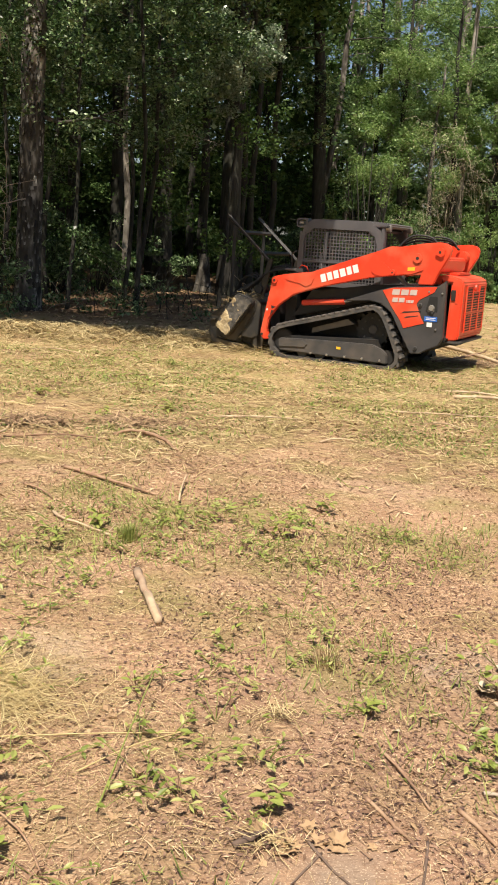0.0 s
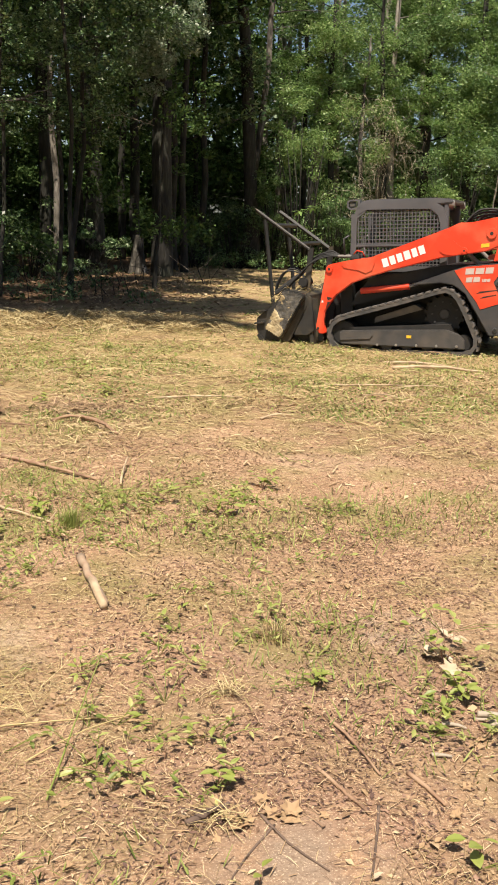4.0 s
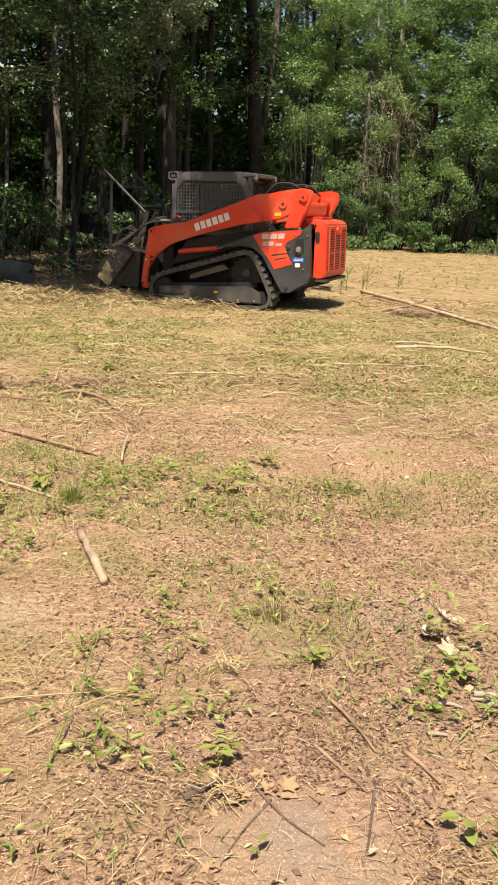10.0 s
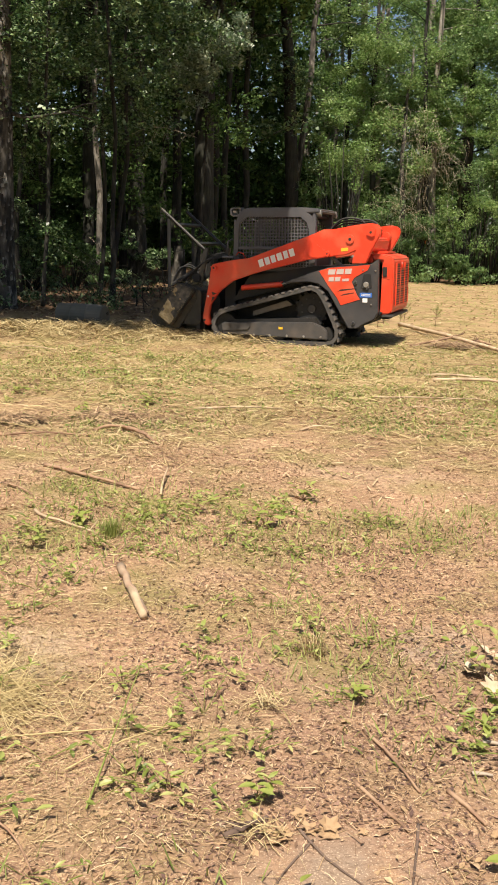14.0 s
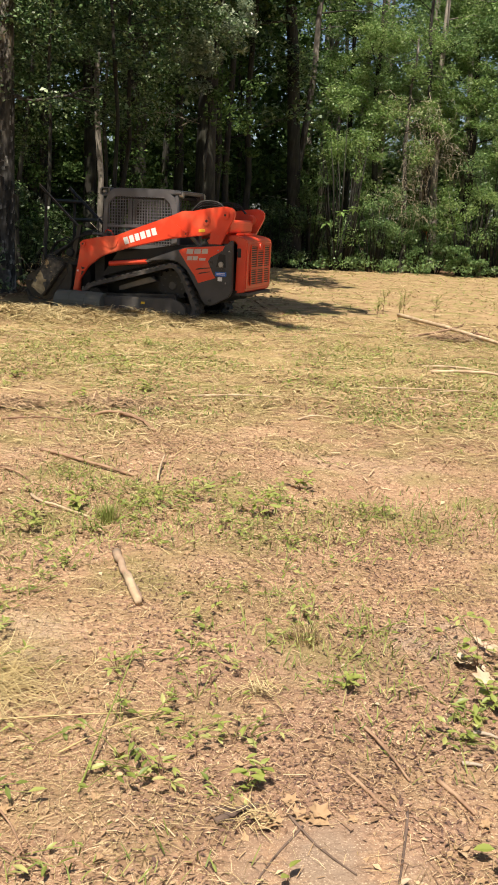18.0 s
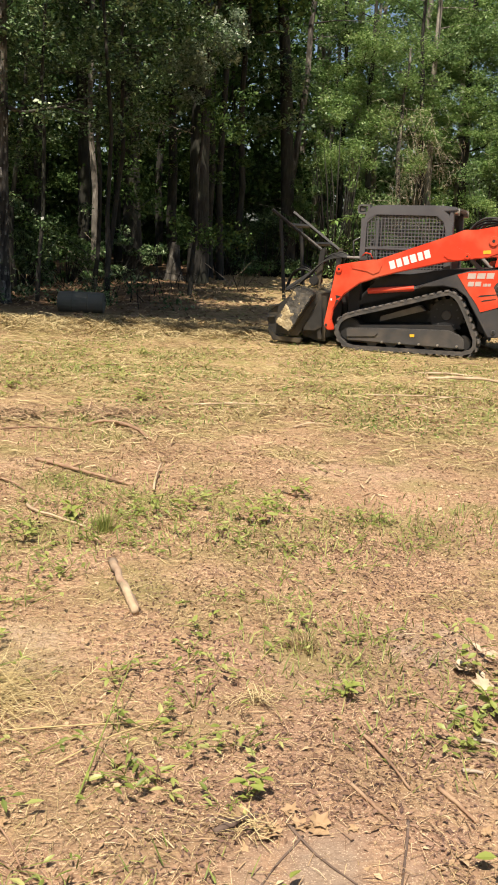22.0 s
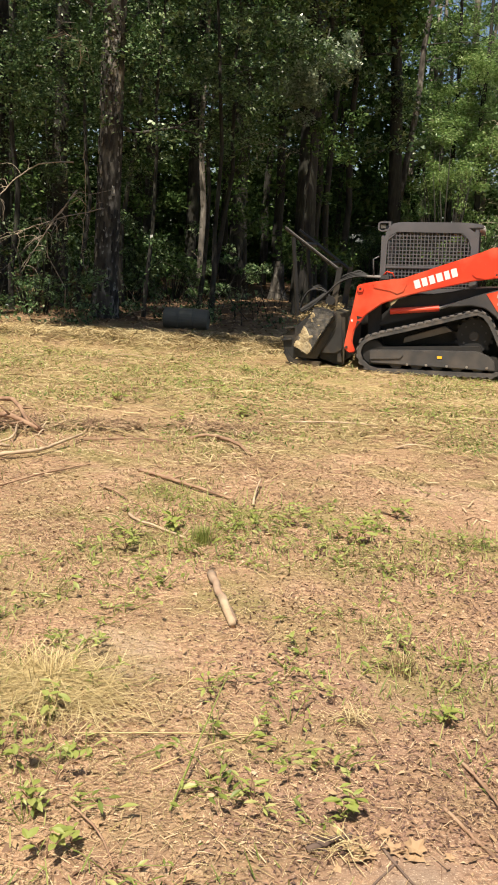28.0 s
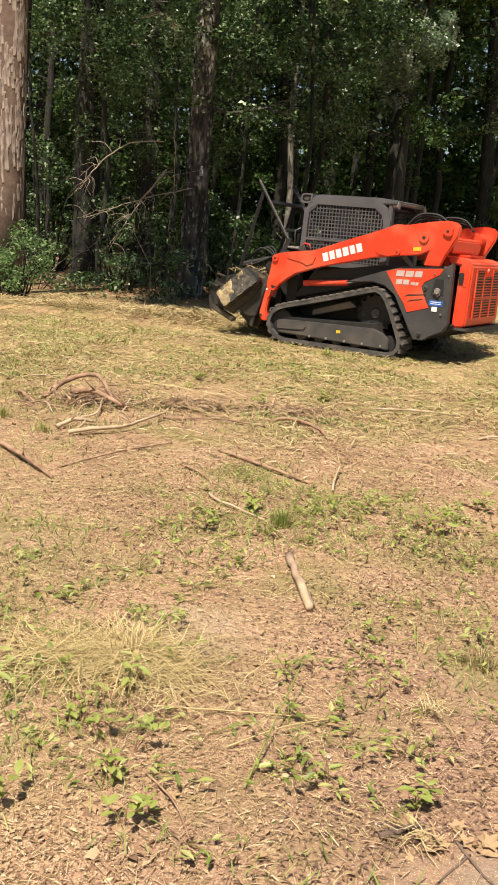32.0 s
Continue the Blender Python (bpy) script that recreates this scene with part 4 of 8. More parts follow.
    for i in range(200):
        x, y = rng.uniform(-13, 1.0), 17.6 + 12 * rng.random() ** 1.4
        if (x > -4.3 and y < 19.2) or (x > -0.4 and y < 25):
            continue
        h = rng.uniform(0.3, 2.6) if i % 3 or i % 4 == 0 else rng.uniform(2.0, 5.5)
        p, pts = Vector((x, y, height(x, y) - 0.05)), []
        d = Vector((rng.uniform(-0.5, 0.5), rng.uniform(-0.3, 0.3), 1))
        for s in range(7):
            pts.append(p.copy())
            d += Vector((rng.uniform(-0.45, 0.45), rng.uniform(-0.3, 0.3), rng.uniform(-0.35, 0.1)))
            p = p + d.normalized() * h / 6
        r = rng.uniform(0.004, 0.013)
        runs.append((pts, [r * (1 - 0.12 * s) for s in range(7)]))
    for name_, mat_, pick in (("wiry_stems", TWIG_PALE, runs[::4]), ("dark_wiry_stems", BARK_DARK, [q for k, q in enumerate(runs) if k % 4])):
        ob = tubes(name_, pick, mat_, None, 4)
        tagged(ob, "thin crooked stems and vines in the undergrowth", "undergrowth", kind="stuff")
    # unseen woods added all round the clearing, close enough to cut sky light
    cl = []
    for i in range(640):
        a = rng.uniform(-math.pi, 0.25) if i % 2 else rng.uniform(math.pi * 0.86, math.pi * 1.2)
        d = rng.uniform(34, 50)
        cl.append((math.cos(a) * d, math.sin(a) * d, rng.uniform(0.5, 21), rng.uniform(1.5, 3.0)))
    ob = new("woods_round_about", leaf_mesh("woods_round_about", clump_cloud(nr, cl, 60), 0.7, nr, LEAF_MID, 0.2, 0.7))
    tagged(ob, "unseen green woods added round the clearing, cutting sky light", "woods", kind="stuff")


far_wood()

# shrubs along the far edge and in the shade
for k, (x, y, w, h, mat_, txt) in enumerate((
        (4.6, 37.3, 2.6, 6.2, LEAF_BRIGHT, "tall shrub with bright young leaves"), (3.4, 37.6, 2.0, 3.6, LEAF_MID, "green shrub at the wood's edge"),
        (5.9, 37.4, 2.0, 3.2, LEAF_MID, "green shrub at the wood's edge"), (9.6, 37.3, 2.4, 3.6, LEAF_BRIGHT, "vine-covered bright green shrub"),
        (10.8, 37.8, 2.8, 5.2, LEAF_MID, "tall green shrub overgrown with vines"), (13.4, 37.6, 2.8, 5.6, LEAF_MID, "tall green shrub overgrown with vines"),
        (14.6, 37.6, 3.0, 5.0, LEAF_MID, "tall green shrub overgrown with vines"), (9.3, 36.9, 1.8, 1.1, LEAF_MID, "low green shrub at the wood's edge"),
        (2.0, 37.0, 2.2, 2.2, LEAF_DARK, "dark shrub in the shade"), (0.2, 36.6, 2.2, 1.6, LEAF_DARK, "dark shrub in the shade"),
        (7.7, 37.9, 1.6, 2.6, LEAF_MID, "green shrub at the wood's edge"),
        (-4.4, 27.5, 2.4, 1.2, LEAF_MID, "low green shrub catching light in the shade"), (-3.0, 30.0, 3.0, 1.3, LEAF_DARK, "low dark shrub in the shade"),
        (-6.6, 28.0, 3.0, 2.2, LEAF_DARK, "dark shrub in the shade"), (-9.5, 24.0, 3.4, 3.2, LEAF_DARK, "dark shrub in the shade"),
        (6.8, 38.6, 3.0, 2.6, LEAF_MID, "green shrub at the wood's edge"), (8.4, 38.4, 2.6, 2.2, LEAF_MID, "green shrub at the wood's edge"), (2.9, 38.8, 2.8, 2.4, LEAF_DARK, "dark shrub in the shade"), (13.6, 36.9, 2.6, 1.8, LEAF_BRIGHT, "low bright green shrub"), (5.2, 38.9, 2.8, 2.8, LEAF_MID, "green shrub at the wood's edge"), (1.2, 38.4, 3.0, 2.6, LEAF_DARK, "dark shrub in the shade"),
        (-5.3, 25.6, 2.2, 1.6, LEAF_DARK, "dark shrub in the shade"))):
    shrub(x, y, w, h, txt, mat_, 100 + k, 110, 26, 0.12, base=0.3 if x > 9 and h > 3 else 0.1)
shrub(-6.75, 15.7, 1.3, 1.25, "leafy shrub at the foot of the big pine", LEAF_MID, 140, 130, 22, 0.055, base=0.1)
shrub(-7.6, 15.2, 1.3, 1.0, "leafy shrub at the foot of the big pine", LEAF_MID, 141, 120, 18, 0.055)
shrub(-6.0, 19.6, 1.6, 1.9, "thin shrub under the trees", LEAF_DARK, 142, 70, 18, 0.07)


def dry_vines():
    """Dead tan vines that hang in a loose tangle from the grey trunk."""
    rng = random.Random(9)
    root = empty("dry_vine_tangle", 7.5, 37.2, 0)
    tagged(root, "loose hanging tangle of dead tan vines", "vines")
    for i in range(300):
        a = rng.uniform(-1, 1)
        z = 2.0 + 4.6 * rng.random()
        p = Vector((rng.gauss(-0.1, 0.75) + 0.35 * math.sin(z * 1.7), rng.uniform(-0.35, 0.3), z))
        q = p + Vector((a * 0.3, rng.uniform(-0.25, 0.1), rng.uniform(-0.1, 0.25)))
        e = q + Vector((a * rng.uniform(0.05, 0.5) + rng.uniform(-0.25, 0.25), rng.uniform(-0.25, 0.2), -rng.uniform(0.25, 1.5)))
        m = (q + e) / 2 + Vector((a * 0.16 + rng.uniform(-0.14, 0.14), 0, rng.uniform(0.0, 0.2)))
        r = rng.uniform(0.0025, 0.005)
        tubes("vine", [([p, q, m, e], [r, r, r * 0.8, r * 0.4])], TWIG_TAN, root, 3)
    return root


dry_vines()
ribbon = empty("flagging_ribbon", 8.12, 38.72, 1.2)
tagged(ribbon, "orange plastic flagging ribbon tied to a trunk", "ribbon")
part("ribbon_band", cylinder((0, 0.16, 0.42), (0.02, 0.16, 0.48), 0.17, None, 12), RIBBON, ribbon)
part("ribbon_tail", prism([(0.02, 0.45), (0.10, 0.42), (0.26, 0.02), (0.18, 0.0), (0.12, 0.18)], -0.03, -0.02, 0), RIBBON, ribbon)


def big_leaf_sapling(x, y, seed, spots, label):
    """A thin sapling with a few whorls of large drooping leaves."""
    rng = random.Random(seed)
    root = empty("magnolia_sapling", x, y, 0)
    tagged(root, label, "sapling")
    runs = []
    leaves = []
    for sx, sz in spots:
        runs.append(([(0, 0, 0), (sx * 0.4, 0, sz * 0.6), (sx, 0, sz)], [0.025, 0.018, 0.008]))
        for k in range(9):
            a = 2 * math.pi * k / 9 + rng.uniform(-0.3, 0.3)
            leaves.append((Vector((sx, 0, sz)), Vector((math.cos(a), math.sin(a) * 0.7, rng.uniform(-0.55, 0.35)))))
    for run in runs:
        tubes("stem", [run], BARK_DARK, root, 5)
    for p, d in leaves:
        d.normalize()
        ln = rng.uniform(0.28, 0.42)
        side = d.cross(Vector((0, 0, 1))).normalized() * ln * 0.2
        droop = Vector((0, 0, -0.08))
        v = [p + d * 0.03, p + d * ln * 0.45 + side, p + d * ln * 0.45 - side, p + d * ln + droop, p + d * ln * 0.5 - Vector((0, 0, 0.02))]
        me = mesh_from("large_leaf", v, [(0, 4, 1), (0, 2, 4), (1, 4, 3), (4, 2, 3)], LEAF_BRIGHT)
        ob = new("large_leaf", me)
        ob.parent = root


big_leaf_sapling(4.3, 36.2, 5, ((-0.45, 1.75), (0.55, 2.35), (0.1, 2.2)), "thin sapling with whorls of large pale leaves")


def dead_branches():
    """Pale broken limbs that hang out of the trees."""
    rng = random.Random(21)
    for label, pts, r in (
            ("pale dead limb drooping from a tree", [(-4.9, 18.3, 3.0), (-5.5, 18.0, 2.9), (-6.0, 18.0, 2.55), (-6.3, 18.0, 2.2), (-6.42, 18.0, 2.02)], 0.03),
            ("broken pale limb with a splintered end", [(-4.9, 18.6, 2.5), (-5.2, 18.2, 1.95), (-5.45, 18.0, 1.5), (-5.74, 18.0, 1.02)], 0.035),
            ("pale dead limb drooping from a tree", [(-4.5, 19.2, 2.2), (-5.2, 18.2, 1.92), (-5.8, 18.0, 1.65), (-6.35, 18.0, 1.45)], 0.022),
            ("thin dead vine hanging down", [(-4.62, 18.0, 3.2), (-4.58, 18.0, 2.2), (-4.63, 18.0, 1.5), (-4.54, 18.0, 0.9)], 0.016),
            ("pale dead limb drooping from a tree", [(-2.3, 23.6, 3.9), (-1.7, 23.5, 4.05), (-1.2, 23.5, 4.0), (-0.7, 23.5, 3.85)], 0.018),
            ("pale dead limb drooping from a tree", [(-5.6, 18.8, 5.3), (-5.1, 18.6, 5.35), (-4.85, 18.5, 5.1), (-4.9, 18.5, 4.7)], 0.02)):
        root = empty("dead_limb", *pts[0])
        tagged(root, label, "branch")
        loc = [Vector(p) - Vector(pts[0]) for p in pts]
        r = r * 0.5
        loc = smooth_path(loc, 5, 0.018, rng)
        k = len(loc)
        tubes("limb", [(loc, [r * (1 - 0.6 * i / (k - 1)) for i in range(k)])], TWIG_PALE, root, 6)
        for i in range(18):
            b = loc[rng.randrange(2, k)]
            p = b + Vector((rng.uniform(-0.5, 0.3), rng.uniform(-0.1, 0.1), rng.uniform(-0.5, 0.25)))
            tubes("twig", [(smooth_path([b, b.lerp(p, 0.5) + Vector((0.06, 0, 0.09)), p], 3, 0.015, rng), [r * 0.45, r * 0.4, r * 0.36, r * 0.32, r * 0.27, r * 0.22, r * 0.16])], TWIG_PALE, root, 4)


dead_branches()


# ---- the clearing's loose things ----
def branch(name, label, material, pts, r, category="branch", sides=7, twigs=0, seed=1, group=""):
    """A limb lying on the ground, with broken stubs."""
    rng = random.Random(seed)
    x0, y0, _ = pts[0]
    root = empty(name, x0, y0, height(x0, y0))
    tagged(root, label, category, group)
    z0 = height(x0, y0)
    loc = [Vector((x - x0, y - y0, height(x, y) - z0 + z + r * 0.8)) for x, y, z in pts]
    fine = smooth_path(loc, 5, r * 0.17, rng)
    n = len(fine)
    tubes("limb", [(fine, [r * (1 - 0.45 * i / (n - 1)) * rng.uniform(0.91, 1.08) for i in range(n)])], material, root, sides, 0.2)
    for i in range(twigs):
        b = fine[rng.randrange(1, n)]
        p = b + Vector((rng.uniform(-1, 1), rng.uniform(-1, 1), rng.uniform(0, 0.7))) * r * 7
        tubes("stub", [([b, p], [r * 0.4, r * 0.15])], material, root, 5)
    return root


branch("stripped_pole", "long pale debarked pole lying on the mulch", WOOD_FRESH, [(3.42, 17.9, 0.04), (3.75, 16.2, 0.06), (4.1, 14.4, 0.05), (4.45, 12.6, 0.03)], 0.040, "pole", 8, 0, 1)
rb = random.Random(66)
for k in range(22):
    x, y, a = rb.gauss(-2.5, 0.3), rb.gauss(7.2, 0.4), rb.uniform(0, 6.3)
    ln = rb.uniform(0.12, 0.4)
    branch("torn_twig", "thin torn twig in the brush pile", WOOD_RED if k % 3 else WOOD_FRESH, [(x, y, 0.01), (x + 0.5 * ln * math.cos(a), y + 0.5 * ln * math.sin(a), rb.uniform(0.02, 0.1)), (x + ln * math.cos(a), y + ln * math.sin(a), 0.01)], rb.uniform(0.003, 0.009), "twig", 6, 1, 800 + k, "torn branches")
branch("reddish_branch", "thin reddish branch crossing the pale pole", WOOD_RED, [(3.0, 14.6, 0.01), (3.6, 15.2, 0.05), (4.15, 15.9, 0.1)], 0.022, twigs=3, seed=2)
branch("root_clump", "torn reddish root with stubs", WOOD_RED, [(4.0, 15.0, 0.02), (4.2, 15.1, 0.05), (4.35, 14.9, 0.02)], 0.028, twigs=6, seed=3)
branch("short_stick", "short barked stick with a pale cut end", STICK_BARK, [(-0.44, 4.31, 0.0), (-0.372, 4.03, 0.006), (-0.275, 3.74, 0.0)], 0.0225, "stick", 9, 0, 4)
tubes("stripped_end", [([(0.08, -0.31, 0.028), (0.12, -0.46, 0.026), (0.161, -0.605, 0.021)], [0.0215, 0.020, 0.0165])], WOOD_FRESH, bpy.data.objects["short_stick"], 9, 0.06, label="debarked pale end of the stick")
branch("long_twig", "long thin grey stick on the grass", WOOD_RED, [(-1.18, 6.28, 0.0), (-0.85, 5.98, 0.01), (-0.47, 5.70, 0.0)], 0.016, "stick", 6, 1, 5)
branch("thin_twig", "thin brown twig in the weeds", WOOD_RED, [(-1.34, 5.78, 0.0), (-1.20, 5.63, 0.015), (-1.07, 5.46, 0.0)], 0.009, "stick", 6, 2, 6)
branch("split_stick", "pale split stick in the weeds", WOOD_FRESH, [(-1.04, 5.24, 0.0), (-0.97, 5.10, 0.012), (-0.82, 5.0, 0.01), (-0.65, 4.88, 0.0)], 0.011, "stick", 6, 2, 61)
branch("upright_twig", "short pale stick poking from the weeds", WOOD_FRESH, [(-0.33, 5.55, 0.02), (-0.335, 5.85, 0.03), (-0.32, 6.12, 0.05)], 0.009, "stick", 6, 0, 7)
branch("brown_twig", "brown twig lying on the leaf litter", WOOD_RED, [(0.52, 2.80, 0.0), (0.585, 2.62, 0.01), (0.635, 2.45, 0.0)], 0.007, "twig", 6, 1, 8)
branch("brown_twig", "brown twig lying on the leaf litter", WOOD_RED, [(0.45, 2.50, 0.0), (0.51, 2.38, 0.0), (0.57, 2.26, 0.0)], 0.008, "twig", 6, 0, 9)
branch("brown_twig", "short thick brown twig on the litter", WOOD_RED, [(0.72, 2.46, 0.0), (0.76, 2.38, 0.0), (0.79, 2.30, 0.0)], 0.009, "twig", 6, 0, 10)
branch("dark_root", "dark curved bark piece on the litter", PINE_GAP, [(0.06, 2.235, 0.0), (0.12, 2.27, 0.012), (0.18, 2.33, 0.0)], 0.011, "bark", 6, 2, 11)
branch("thin_root", "thin dark root over pale crusted soil", PINE_GAP, [(0.26, 2.30, 0.0), (0.33, 2.16, 0.0), (0.42, 2.04, 0.0)], 0.005, "root", 5, 1, 12)
branch("thin_root", "thin dark root over pale crusted soil", PINE_GAP, [(0.30, 2.24, 0.0), (0.21, 2.10, 0.0), (0.15, 1.98, 0.0)], 0.004, "root", 5, 1, 13)
branch("thin_root", "thin dark root over pale crusted soil", PINE_GAP, [(0.60, 2.30, 0.0), (0.56, 2.14, 0.0), (0.52, 2.0, 0.0)], 0.005, "root", 5, 0, 14)
branch("bleached_splinter", "bleached pale splinter beside a green weed", TWIG_PALE, [(1.02, 2.77, 0.0), (1.09, 2.745, 0.01), (1.17, 2.73, 0.0)], 0.006, "splinter", 6, 0, 15)
for k, (pts, r, m) in enumerate((
        ([(-2.95, 7.45, 0.0), (-2.88, 7.87, 0.09), (-2.64, 7.93, 0.14), (-2.34, 7.45, 0.02)], 0.045, WOOD_RED), ([(-2.70, 7.46, 0.06), (-2.52, 7.38, 0.10), (-2.38, 7.35, 0.06), (-2.15, 7.22, 0.01)], 0.048, WOOD_RED),
        ([(-3.22, 7.50, 0.0), (-3.08, 7.31, 0.04), (-2.93, 7.17, 0.0)], 0.035, WOOD_RED), ([(-2.30, 6.27, 0.01), (-2.14, 6.36, 0.03), (-1.97, 6.52, 0.03), (-1.90, 6.76, 0.04), (-1.80, 7.12, 0.05)], 0.03, WOOD_FRESH),
        ([(-2.44, 6.42, 0.01), (-2.36, 6.56, 0.04), (-2.24, 6.66, 0.01)], 0.032, WOOD_FRESH), ([(-2.41, 6.80, 0.0), (-2.31, 6.93, 0.03), (-2.38, 7.28, 0.06)], 0.02, WOOD_FRESH),
        ([(-2.62, 5.8, 0.01), (-2.3, 5.45, 0.03), (-1.98, 5.13, 0.0)], 0.032, WOOD_RED), ([(-2.05, 5.4, 0.0), (-1.8, 5.9, 0.02), (-1.56, 6.4, 0.0)], 0.014, WOOD_RED),
        ([(-1.85, 7.1, 0.0), (-1.4, 7.25, 0.02), (-1.0, 7.3, 0.0)], 0.018, WOOD_RED), ([(-0.82, 7.65, 0.0), (-0.62, 7.3, 0.04), (-0.45, 7.0, 0.0)], 0.03, WOOD_RED),
        ([(-1.0, 7.5, 0.0), (-0.85, 7.45, 0.05), (-0.66, 7.55, 0.0)], 0.028, WOOD_RED), ([(0.70, 7.7, 0.0), (0.85, 7.8, 0.02), (1.0, 7.87, 0.0)], 0.018, WOOD_FRESH),
        ([(2.5, 11.3, 0.0), (2.9, 11.15, 0.03), (3.4, 10.9, 0.0)], 0.03, WOOD_FRESH), ([(-0.3, 8.6, 0.0), (0.2, 8.55, 0.03), (0.6, 8.7, 0.0)], 0.02, WOOD_FRESH),
        ([(1.5, 9.4, 0.0), (2.0, 9.3, 0.03), (2.6, 9.5, 0.0)], 0.018, WOOD_FRESH))):
    r *= 0.6
    branch("torn_branch" if m is WOOD_RED else "split_branch", "reddish branch torn by the mulcher" if m is WOOD_RED else "pale branch split by the mulcher", m, pts, r, "branch", 7, 4 if k < 6 else 1, 30 + k, "torn branches")


def rosette(x, y, count, length, rise, seed, material=None, width=0.40, name="weed", label="small green weed in the litter", category="weed"):
    """A weed: thin leaning stems from one foot, each with a few folded oval leaves at odd angles."""
    rng = random.Random(seed)
    root = empty(name, x, y, height(x, y) - 0.003)
    tagged(root, label, category, "weeds of the clearing" if category == "weed" else "")
    verts, faces, runs = [], [], []
    stems = max(1, round(count / 3.2))
    left = count
    for k in range(stems):
        a = rng.uniform(0, 2 * math.pi)
        out = rise * rng.uniform(0.3, 2.2) + (0.03 if count > 2 else 0)
        top = Vector((math.cos(a) * out, math.sin(a) * out, rise * rng.uniform(0.4, 1.15)))
        mid = top * 0.55 + Vector((0, 0, rise * 0.12))
        runs.append(([Vector((0, 0, 0)), mid, top], [0.0018, 0.0015, 0.001]))
        share = left if k == stems - 1 else max(1, round(left / (stems - k)))
        left -= share
        for q in range(share):
            f = 1.0 if q == 0 else rng.uniform(0.35, 1.0)
            b = top * f + Vector((0, 0, rise * 0.1 * (1 - f)))
            ang = rng.uniform(0, 2 * math.pi)
            d = Vector((math.cos(ang), math.sin(ang), rng.uniform(-0.35, 0.75))).normalized()
            s = d.cross(Vector((rng.uniform(-0.5, 0.5), rng.uniform(-0.5, 0.5), 1))).normalized()
            n = s.cross(d)
            ln = length * rng.uniform(0.45, 1.15)
            w = ln * width * rng.uniform(0.75, 1.15)
            tip = b + d * ln - n * ln * 0.12
            m = b + d * ln * 0.42
            m2 = b + d * ln * 0.75 - n * ln * 0.04
            o = len(verts)
            verts += [b, m + s * w * 0.5 + n * 0.12 * w, m2 + s * w * 0.34 + n * 0.08 * w, tip, m2 - s * w * 0.34 + n * 0.08 * w, m - s * w * 0.5 + n * 0.12 * w, m]
            faces += [(o, o + 1, o + 6), (o + 1, o + 2, o + 3, o + 6), (o + 6, o + 3, o + 4, o + 5), (o, o + 6, o + 5)]
    ob = new("foliage", mesh_from("foliage", verts, faces, material or PLANT_GREEN))
    ob.parent = root
    ob["kind"] = "stuff"
    if rise > 0.02:
        for run in runs[:4]:
            tubes("stem", [run], material or PLANT_GREEN, root, 3)
    return root


WEEDS = [(-0.61, 4.67, 14, 0.06, 0.08), (0.27, 5.26, 16, 0.06, 0.10), (0.9, 5.07, 12, 0.05, 0.12), (1.05, 4.67, 12, 0.05, 0.08), (-0.16, 5.06, 16, 0.06, 0.08), (-0.23, 5.16, 14, 0.07, 0.08),
         (0.53, 3.02, 12, 0.045, 0.07), (0.10, 2.68, 12, 0.055, 0.07), (-0.01, 2.91, 10, 0.05, 0.10), (-0.31, 3.17, 10, 0.05, 0.09), (1.10, 3.45, 12, 0.06, 0.16), (1.05, 2.80, 14, 0.05, 0.06),
         (-0.85, 2.60, 10, 0.05, 0.08), (-1.22, 2.83, 18, 0.07, 0.10), (-0.62, 2.35, 12, 0.06, 0.09), (-0.5, 2.62, 10, 0.05, 0.07), (0.81, 2.05, 6, 0.07, 0.06), (-0.45, 2.1, 10, 0.06, 0.07), (-0.9, 3.4, 14, 0.06, 0.08),
         (-1.1, 3.9, 16, 0.06, 0.08), (-1.35, 3.5, 14, 0.07, 0.09), (-0.75, 3.75, 10, 0.05, 0.08), (-1.05, 4.9, 16, 0.07, 0.08), (-0.35, 4.75, 14, 0.06, 0.07), (0.05, 4.9, 14, 0.06, 0.08), (0.45, 4.6, 8, 0.05, 0.09),
         (0.35, 4.1, 8, 0.05, 0.10), (0.75, 4.4, 6, 0.05, 0.10), (0.0, 3.6, 7, 0.05, 0.09), (0.25, 3.35, 8, 0.045, 0.08), (0.7, 3.5, 8, 0.05, 0.06), (-0.1, 2.45, 9, 0.05, 0.06), (-0.25, 2.75, 9, 0.05, 0.07), (0.22, 2.5, 7, 0.045, 0.05)]
for k, (x, y, c, ln, rise) in enumerate(WEEDS):
    rosette(x, y, int(c * 1.25), ln * 0.82, rise, 300 + k)
nr_w = random.Random(8)
for k, (x0, x1, y0, y1, n) in enumerate(((-1.2, 0.5, 4.4, 5.7, 46), (-1.0, 0.55, 4.8, 5.6, 18), (-0.3, 0.2, 2.35, 3.0, 4), (-1.5, -0.55, 2.15, 3.3, 18), (-1.7, -0.6, 3.3, 4.6, 22), (0.3, 1.2, 4.2, 5.2, 12), (0.85, 1.2, 2.6, 3.5, 8), (-3.0, 2.4, 8.6, 12.5, 46), (-0.2, 0.5, 3.2, 4.0, 10))):
    for q in range(n):
        s = nr_w.uniform(0.75, 1.2) * (1.0 if y0 < 8 else 1.5)
        rosette(nr_w.uniform(x0, x1), nr_w.uniform(y0, y1), nr_w.randint(8, 20), 0.042 * s, nr_w.uniform(0.035, 0.085) * s * (1.35 if k == 1 else 1.0), 700 + 50 * k + q)
